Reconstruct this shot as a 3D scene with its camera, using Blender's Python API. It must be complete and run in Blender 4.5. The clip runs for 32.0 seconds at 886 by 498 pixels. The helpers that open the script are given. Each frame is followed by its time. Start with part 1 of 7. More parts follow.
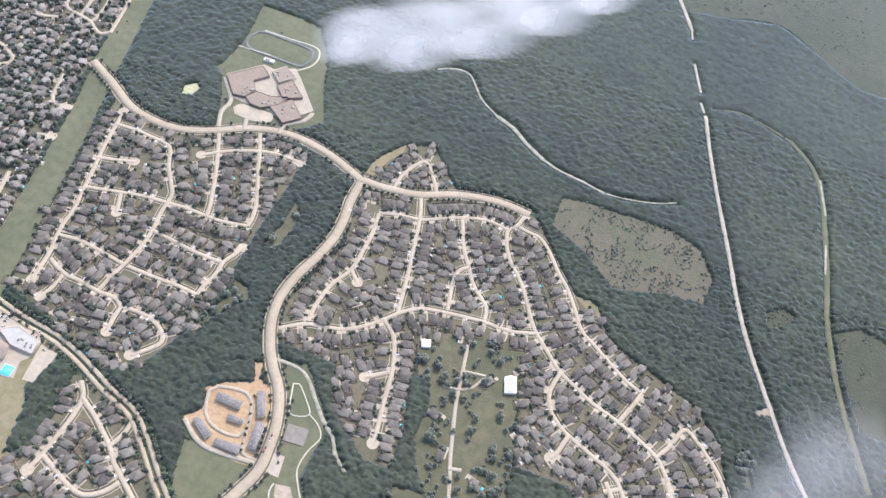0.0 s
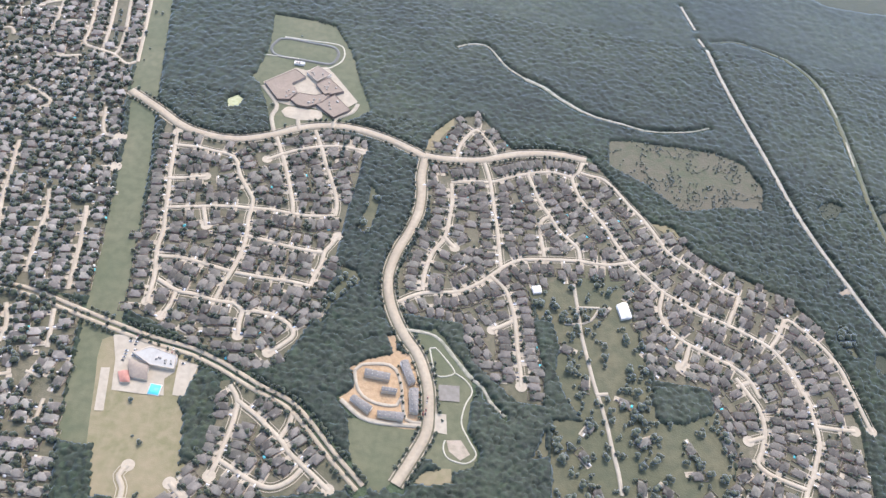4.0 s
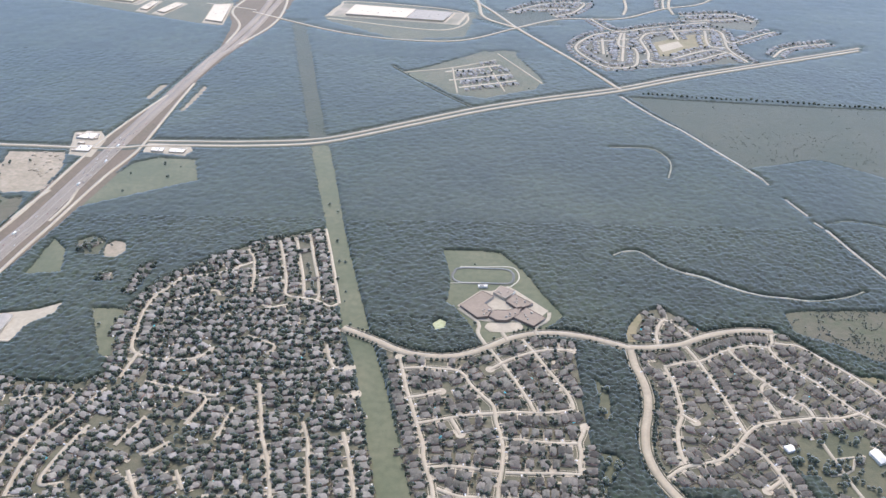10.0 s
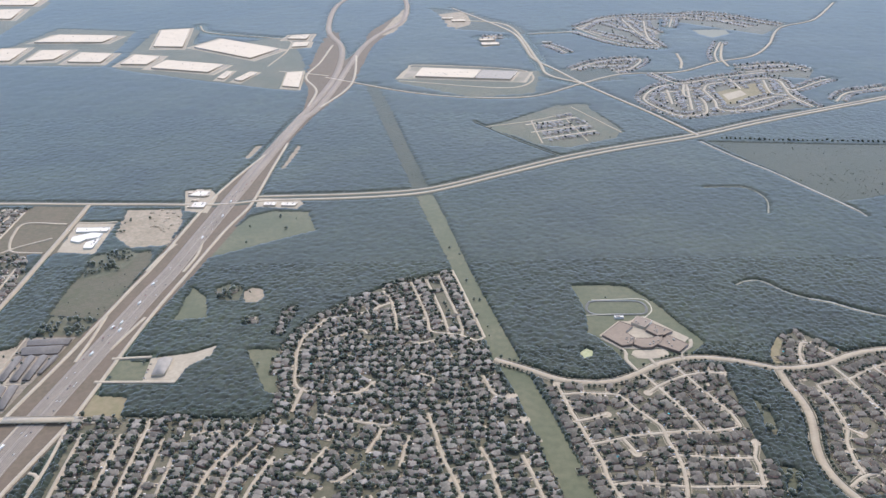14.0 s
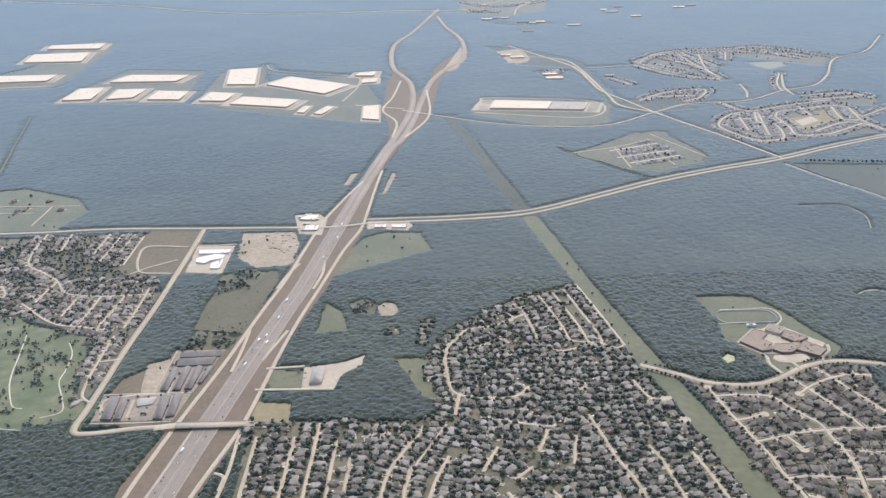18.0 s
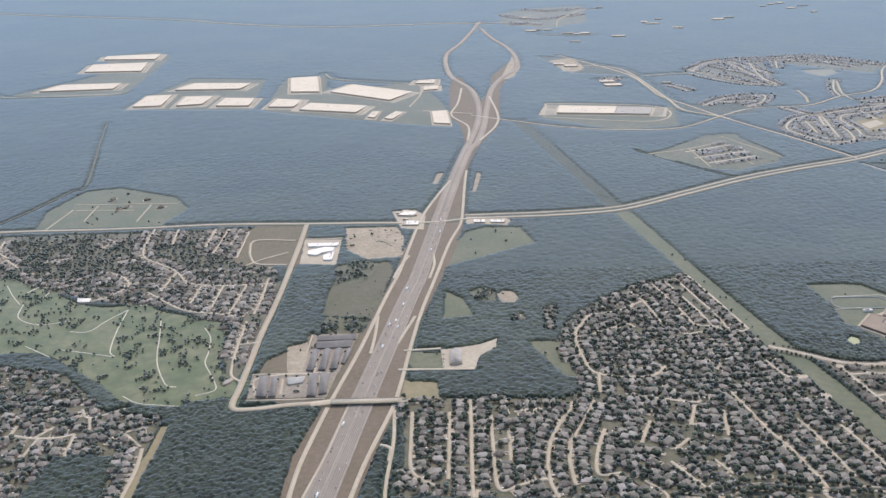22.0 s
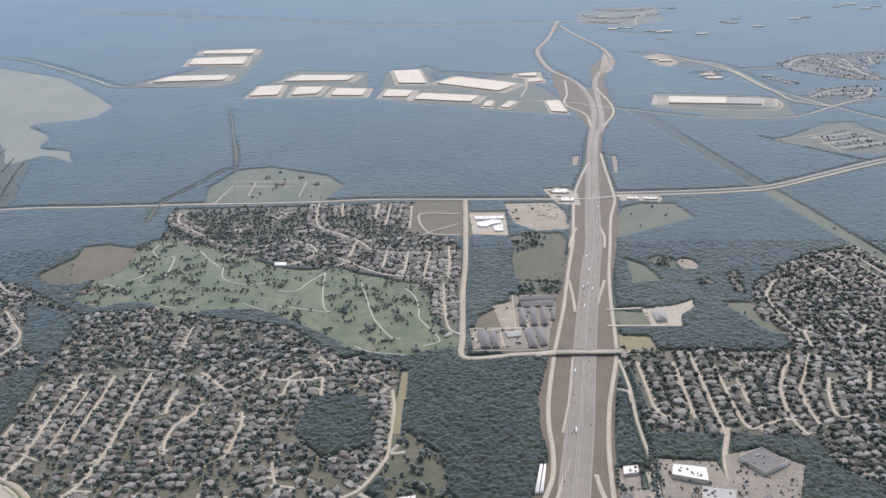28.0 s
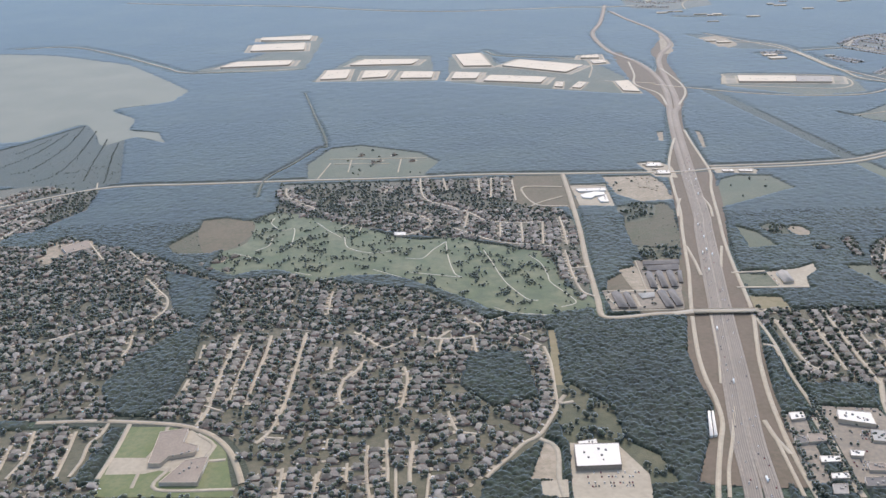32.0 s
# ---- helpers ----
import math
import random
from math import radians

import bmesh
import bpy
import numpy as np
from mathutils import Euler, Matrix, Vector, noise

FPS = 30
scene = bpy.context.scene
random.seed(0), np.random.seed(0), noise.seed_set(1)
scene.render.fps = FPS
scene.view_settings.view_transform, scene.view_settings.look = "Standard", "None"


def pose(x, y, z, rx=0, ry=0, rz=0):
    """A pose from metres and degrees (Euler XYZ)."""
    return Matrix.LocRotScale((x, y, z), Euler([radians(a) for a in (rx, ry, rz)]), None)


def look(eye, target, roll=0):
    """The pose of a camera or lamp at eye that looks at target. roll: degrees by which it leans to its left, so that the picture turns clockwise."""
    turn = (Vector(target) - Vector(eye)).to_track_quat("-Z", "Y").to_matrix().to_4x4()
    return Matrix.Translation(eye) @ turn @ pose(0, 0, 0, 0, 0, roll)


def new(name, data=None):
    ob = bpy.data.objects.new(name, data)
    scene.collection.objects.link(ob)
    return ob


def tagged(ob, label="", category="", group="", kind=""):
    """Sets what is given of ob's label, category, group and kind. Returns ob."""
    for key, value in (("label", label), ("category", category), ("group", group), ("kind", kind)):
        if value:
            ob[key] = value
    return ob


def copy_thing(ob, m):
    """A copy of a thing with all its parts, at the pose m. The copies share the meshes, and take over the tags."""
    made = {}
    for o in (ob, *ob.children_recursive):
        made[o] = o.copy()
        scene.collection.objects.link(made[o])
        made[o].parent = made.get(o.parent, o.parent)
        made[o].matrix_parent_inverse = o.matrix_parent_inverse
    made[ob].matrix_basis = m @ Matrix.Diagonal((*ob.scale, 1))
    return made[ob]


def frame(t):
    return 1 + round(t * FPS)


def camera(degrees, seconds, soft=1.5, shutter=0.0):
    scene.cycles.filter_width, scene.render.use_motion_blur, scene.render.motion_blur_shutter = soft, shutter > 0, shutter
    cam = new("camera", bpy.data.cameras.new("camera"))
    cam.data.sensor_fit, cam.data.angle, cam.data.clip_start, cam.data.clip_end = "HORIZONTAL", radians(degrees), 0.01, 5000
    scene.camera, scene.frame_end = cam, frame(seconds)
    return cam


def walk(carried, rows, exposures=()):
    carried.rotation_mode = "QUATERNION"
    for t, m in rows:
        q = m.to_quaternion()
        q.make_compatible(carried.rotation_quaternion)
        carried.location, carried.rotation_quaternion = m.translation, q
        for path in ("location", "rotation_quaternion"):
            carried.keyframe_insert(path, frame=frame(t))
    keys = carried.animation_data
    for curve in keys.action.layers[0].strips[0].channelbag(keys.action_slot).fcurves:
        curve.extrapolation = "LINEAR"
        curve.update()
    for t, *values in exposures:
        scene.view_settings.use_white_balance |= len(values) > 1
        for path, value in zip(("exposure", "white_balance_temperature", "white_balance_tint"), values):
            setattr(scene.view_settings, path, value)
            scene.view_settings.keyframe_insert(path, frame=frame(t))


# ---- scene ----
import collections
from mathutils.geometry import tessellate_polygon

# the plan is in true metres; the whole place is built at this scale
K = 0.42

CAM_ROWS = [
    (0.0, 1507.22, 597.18, 1240.18, 8.571, 52.985, 13.555),
    (0.5, 1472.25, 568.79, 1231.64, 7.252, 53.346, 13.317),
    (1.0, 1436.91, 541.71, 1223.35, 5.012, 52.881, 13.861),
    (1.5, 1401.21, 515.86, 1215.30, 2.733, 52.291, 14.275),
    (2.0, 1365.18, 491.18, 1207.48, 1.515, 51.852, 13.670),
    (2.5, 1328.85, 467.63, 1199.87, 1.823, 51.798, 11.840),
    (4.5, 1180.93, 383.51, 1171.33, -1.906, 49.638, 9.911),
    (5.0, 1143.41, 364.74, 1164.61, -2.398, 48.929, 9.677),
    (5.5, 1105.70, 346.78, 1158.04, -2.580, 47.214, 8.503),
    (6.0, 1067.84, 329.56, 1151.61, -2.715, 45.430, 7.329),
    (6.5, 1029.84, 313.06, 1145.30, -2.628, 43.588, 6.115),
    (7.0, 991.72, 297.21, 1139.11, -2.360, 41.803, 5.085),
    (7.5, 953.49, 281.98, 1133.03, -1.095, 39.382, 3.600),
    (8.0, 915.17, 267.33, 1127.06, -1.235, 38.248, 3.248),
    (8.5, 876.78, 253.21, 1121.17, -1.174, 36.307, 3.004),
    (9.0, 838.33, 239.58, 1115.38, -1.184, 34.703, 2.554),
    (9.5, 799.84, 226.41, 1109.66, -1.209, 33.552, 2.144),
    (10.0, 761.31, 213.65, 1104.02, -1.079, 32.101, 1.762),
    (10.5, 722.77, 201.28, 1098.44, -1.153, 31.550, 1.431),
    (11.0, 684.23, 189.24, 1092.93, -1.029, 31.122, 1.011),
    (11.5, 645.69, 177.52, 1087.47, -1.033, 30.650, 0.765),
    (12.0, 607.17, 166.08, 1082.06, -1.088, 30.039, 0.618),
    (12.5, 568.68, 154.89, 1076.69, -1.076, 29.376, 0.413),
    (13.0, 530.23, 143.92, 1071.37, -1.164, 28.634, 0.222),
    (13.5, 491.83, 133.14, 1066.09, -0.960, 27.685, -0.058),
    (14.0, 453.48, 122.52, 1060.85, -0.872, 27.343, -0.361),
    (14.5, 415.20, 112.04, 1055.63, -0.798, 26.845, -0.648),
    (16.5, 262.86, 71.05, 1035.06, -0.573, 25.619, -1.035),
    (17.0, 224.99, 60.93, 1029.98, -0.619, 25.383, -1.148),
    (17.5, 187.23, 50.83, 1024.92, -0.419, 24.913, -1.220),
    (18.0, 149.57, 40.72, 1019.89, -0.384, 24.303, -1.239),
    (18.5, 112.02, 30.60, 1014.88, -0.204, 24.083, -1.333),
    (19.0, 74.57, 20.44, 1009.89, -0.186, 23.948, -1.372),
    (19.5, 37.23, 10.25, 1004.93, -0.176, 23.650, -1.355),
    (20.0, -0.00, -0.00, 1000.00, 0.000, 23.484, -1.484),
    (20.5, -37.12, -10.31, 995.10, 0.077, 23.435, -1.681),
    (21.0, -74.13, -20.69, 990.22, 0.076, 23.337, -1.661),
    (21.5, -111.03, -31.15, 985.39, 0.057, 23.249, -1.545),
    (22.0, -147.83, -41.69, 980.59, -0.234, 23.027, -1.338),
    (22.5, -184.52, -52.32, 975.83, -1.537, 22.887, -0.862),
    (23.0, -221.11, -63.03, 971.12, -2.454, 22.731, -0.425),
    (23.5, -257.61, -73.84, 966.45, -1.169, 22.421, -0.830),
    (24.0, -294.01, -84.74, 961.84, 0.092, 22.271, -1.191),
    (24.5, -330.32, -95.72, 957.30, 0.585, 22.162, -1.351),
    (25.0, -366.55, -106.79, 952.81, 0.723, 22.039, -1.384),
    (25.5, -402.71, -117.95, 948.40, 0.841, 22.120, -1.353),
    (27.5, -546.72, -163.26, 931.59, 1.073, 22.596, -1.233),
    (28.0, -582.61, -174.72, 927.64, 1.155, 22.406, -1.306),
    (28.5, -618.48, -186.21, 923.80, 1.226, 22.393, -1.356),
    (29.0, -654.34, -197.72, 920.09, 1.286, 22.463, -1.402),
    (29.5, -690.19, -209.22, 916.51, 1.343, 23.117, -1.384),
    (30.0, -726.05, -220.72, 913.07, 1.642, 23.072, -1.542),
    (30.5, -761.94, -232.18, 909.79, 1.655, 22.960, -1.563),
    (31.0, -797.86, -243.59, 906.68, 1.744, 22.834, -1.698),
    (31.5, -833.83, -254.93, 903.73, 1.859, 22.831, -1.851),
    (32.0, -869.86, -266.18, 900.98, 2.006, 22.852, -2.029),
]


def cam_pose(x, y, z, yaw, down, roll):
    return Matrix.Translation((x * K, y * K, z * K)) @ pose(0, 0, 0, 90 - down, 0, yaw) @ pose(0, 0, 0, 0, 0, roll)


cam = camera(54.168, 32.0, soft=1.45)
walk(cam, [(r[0], cam_pose(*r[1:])) for r in CAM_ROWS],
     [(0, 1.46, 6500, 17), (4, 1.44, 6500, 17), (6, 1.43, 6500, 16.5), (8, 1.46, 6450, 16), (9, 1.28, 6450, 16), (10, 1.2, 6500, 15.5), (13, 1.1, 6650, 15), (14, 0.95, 6650, 15),
      (17, 1.04, 6850, 15), (20, 1.03, 6850, 15), (22, 0.86, 6850, 14.5), (25, 0.88, 6850, 14.5), (28, 0.83, 6750, 14.5), (32, 0.8, 6750, 14.5)])

# ---- light ----
SUN_EL, SUN_AZ = radians(56), radians(12)      # azimuth from +y towards +x
world = bpy.data.worlds.new("sky")
scene.world = world
world.use_nodes = True
wn = world.node_tree.nodes
sky = wn.new("ShaderNodeTexSky")
sky.sky_type = "NISHITA"
sky.sun_disc = False
sky.sun_elevation, sky.sun_rotation = SUN_EL, SUN_AZ
sky.air_density, sky.dust_density, sky.ozone_density = 1.4, 2.5, 2.0
wn["Background"].inputs[1].default_value = 0.15
world.node_tree.links.new(sky.outputs[0], wn["Background"].inputs[0])
lamp = bpy.data.lights.new("sun", "SUN")
lamp.energy, lamp.angle, lamp.color = 1.0, radians(4), (1.0, 0.95, 0.86)
sun = new("sun", lamp)
toward = Vector((math.sin(SUN_AZ) * math.cos(SUN_EL), math.cos(SUN_AZ) * math.cos(SUN_EL), math.sin(SUN_EL)))
sun.matrix_world = look(toward * 500, (0, 0, 0))

# ---- materials ----


def material(name, colours, scales, rough=0.8, bump=0.0, bump_scale=1.0, spec=0.3, metal=0.0, island=0.0, thing=0.0, haze_sheen=0.4, mixes=(0.5, 0.35), crowns=0.0, haze=(0.66, 0.81, 1.0)):
    """Two scales of mottling (sizes in true metres) between three colours, with fine relief; a blue-white sheen stands
    in for distance haze.
    """
    m = bpy.data.materials.new(name)
    m.use_nodes = True
    n, l = m.node_tree.nodes, m.node_tree.links
    b = n["Principled BSDF"]
    geo = n.new("ShaderNodeNewGeometry")
    base = None
    c0 = n.new("ShaderNodeRGB")
    c0.outputs[0].default_value = (*colours[0], 1)
    last = c0.outputs[0]
    for i, (c, s) in enumerate(zip(colours[1:], scales)):
        t = n.new("ShaderNodeTexNoise")
        t.inputs["Scale"].default_value = 1 / (s * K)
        t.inputs["Detail"].default_value = 3
        l.new(geo.outputs["Position"], t.inputs["Vector"])
        r = n.new("ShaderNodeMapRange")
        r.inputs[1].default_value, r.inputs[2].default_value = 0.38, 0.66
        r.inputs[4].default_value = (mixes[i] if i < len(mixes) else 0.5) * 1.6
        l.new(t.outputs["Fac"], r.inputs[0])
        x = n.new("ShaderNodeMix")
        x.data_type = "RGBA"
        l.new(r.outputs[0], x.inputs[0])
        l.new(last, x.inputs[6])
        x.inputs[7].default_value = (*c, 1)
        last = x.outputs[2]
    if crowns:
        vo = n.new("ShaderNodeTexVoronoi")
        vo.inputs["Scale"].default_value = 1 / (crowns * K)
        l.new(geo.outputs["Position"], vo.inputs["Vector"])
        hv = n.new("ShaderNodeHueSaturation")
        sp = n.new("ShaderNodeSeparateColor")
        l.new(vo.outputs["Color"], sp.inputs[0])
        for socket, out, lo, hi in (("Value", 0, 0.7, 1.3), ("Hue", 1, 0.485, 0.515), ("Saturation", 2, 0.8, 1.1)):
            r = n.new("ShaderNodeMapRange")
            r.inputs[3].default_value, r.inputs[4].default_value = lo, hi
            l.new(sp.outputs[out], r.inputs[0])
            l.new(r.outputs[0], hv.inputs[socket])
        l.new(last, hv.inputs["Color"])
        last = hv.outputs[0]
    if island or thing:
        if island:
            rnd = geo.outputs["Random Per Island"]
        else:
            rnd = n.new("ShaderNodeObjectInfo").outputs["Random"]
        hs = n.new("ShaderNodeHueSaturation")
        v = n.new("ShaderNodeMapRange")
        v.inputs[3].default_value, v.inputs[4].default_value = 1 - (island or thing), 1 + (island or thing)
        l.new(rnd, v.inputs[0])
        l.new(v.outputs[0], hs.inputs["Value"])
        m2 = n.new("ShaderNodeMath")
        m2.operation = "MULTIPLY_ADD"
        m2.inputs[1].default_value, m2.inputs[2].default_value = 7.31, 0.0
        l.new(rnd, m2.inputs[0])
        fr = n.new("ShaderNodeMath")
        fr.operation = "FRACT"
        l.new(m2.outputs[0], fr.inputs[0])
        h = n.new("ShaderNodeMapRange")
        h.inputs[3].default_value, h.inputs[4].default_value = 0.48, 0.52
        l.new(fr.outputs[0], h.inputs[0])
        l.new(h.outputs[0], hs.inputs["Hue"])
        l.new(last, hs.inputs["Color"])
        last = hs.outputs[0]
    l.new(last, b.inputs["Base Color"])
    b.inputs["Roughness"].default_value = rough
    b.inputs["Metallic"].default_value = metal
    b.inputs["Specular IOR Level"].default_value = spec
    # tinted sheen paints the missing air haze, stronger at grazing views
    if haze_sheen:
        b.inputs["Sheen Weight"].default_value = haze_sheen
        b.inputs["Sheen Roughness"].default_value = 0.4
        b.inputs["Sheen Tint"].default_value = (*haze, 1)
    if bump:
        t = n.new("ShaderNodeTexNoise")
        t.inputs["Scale"].default_value = 1 / (bump_scale * K)
        t.inputs["Detail"].default_value = 4
        l.new(geo.outputs["Position"], t.inputs["Vector"])
        u = n.new("ShaderNodeBump")
        u.inputs["Strength"].default_value = bump
        u.inputs["Distance"].default_value = bump_scale * K * 0.5
        l.new(t.outputs["Fac"], u.inputs["Height"])
        l.new(u.outputs[0], b.inputs["Normal"])
    return m


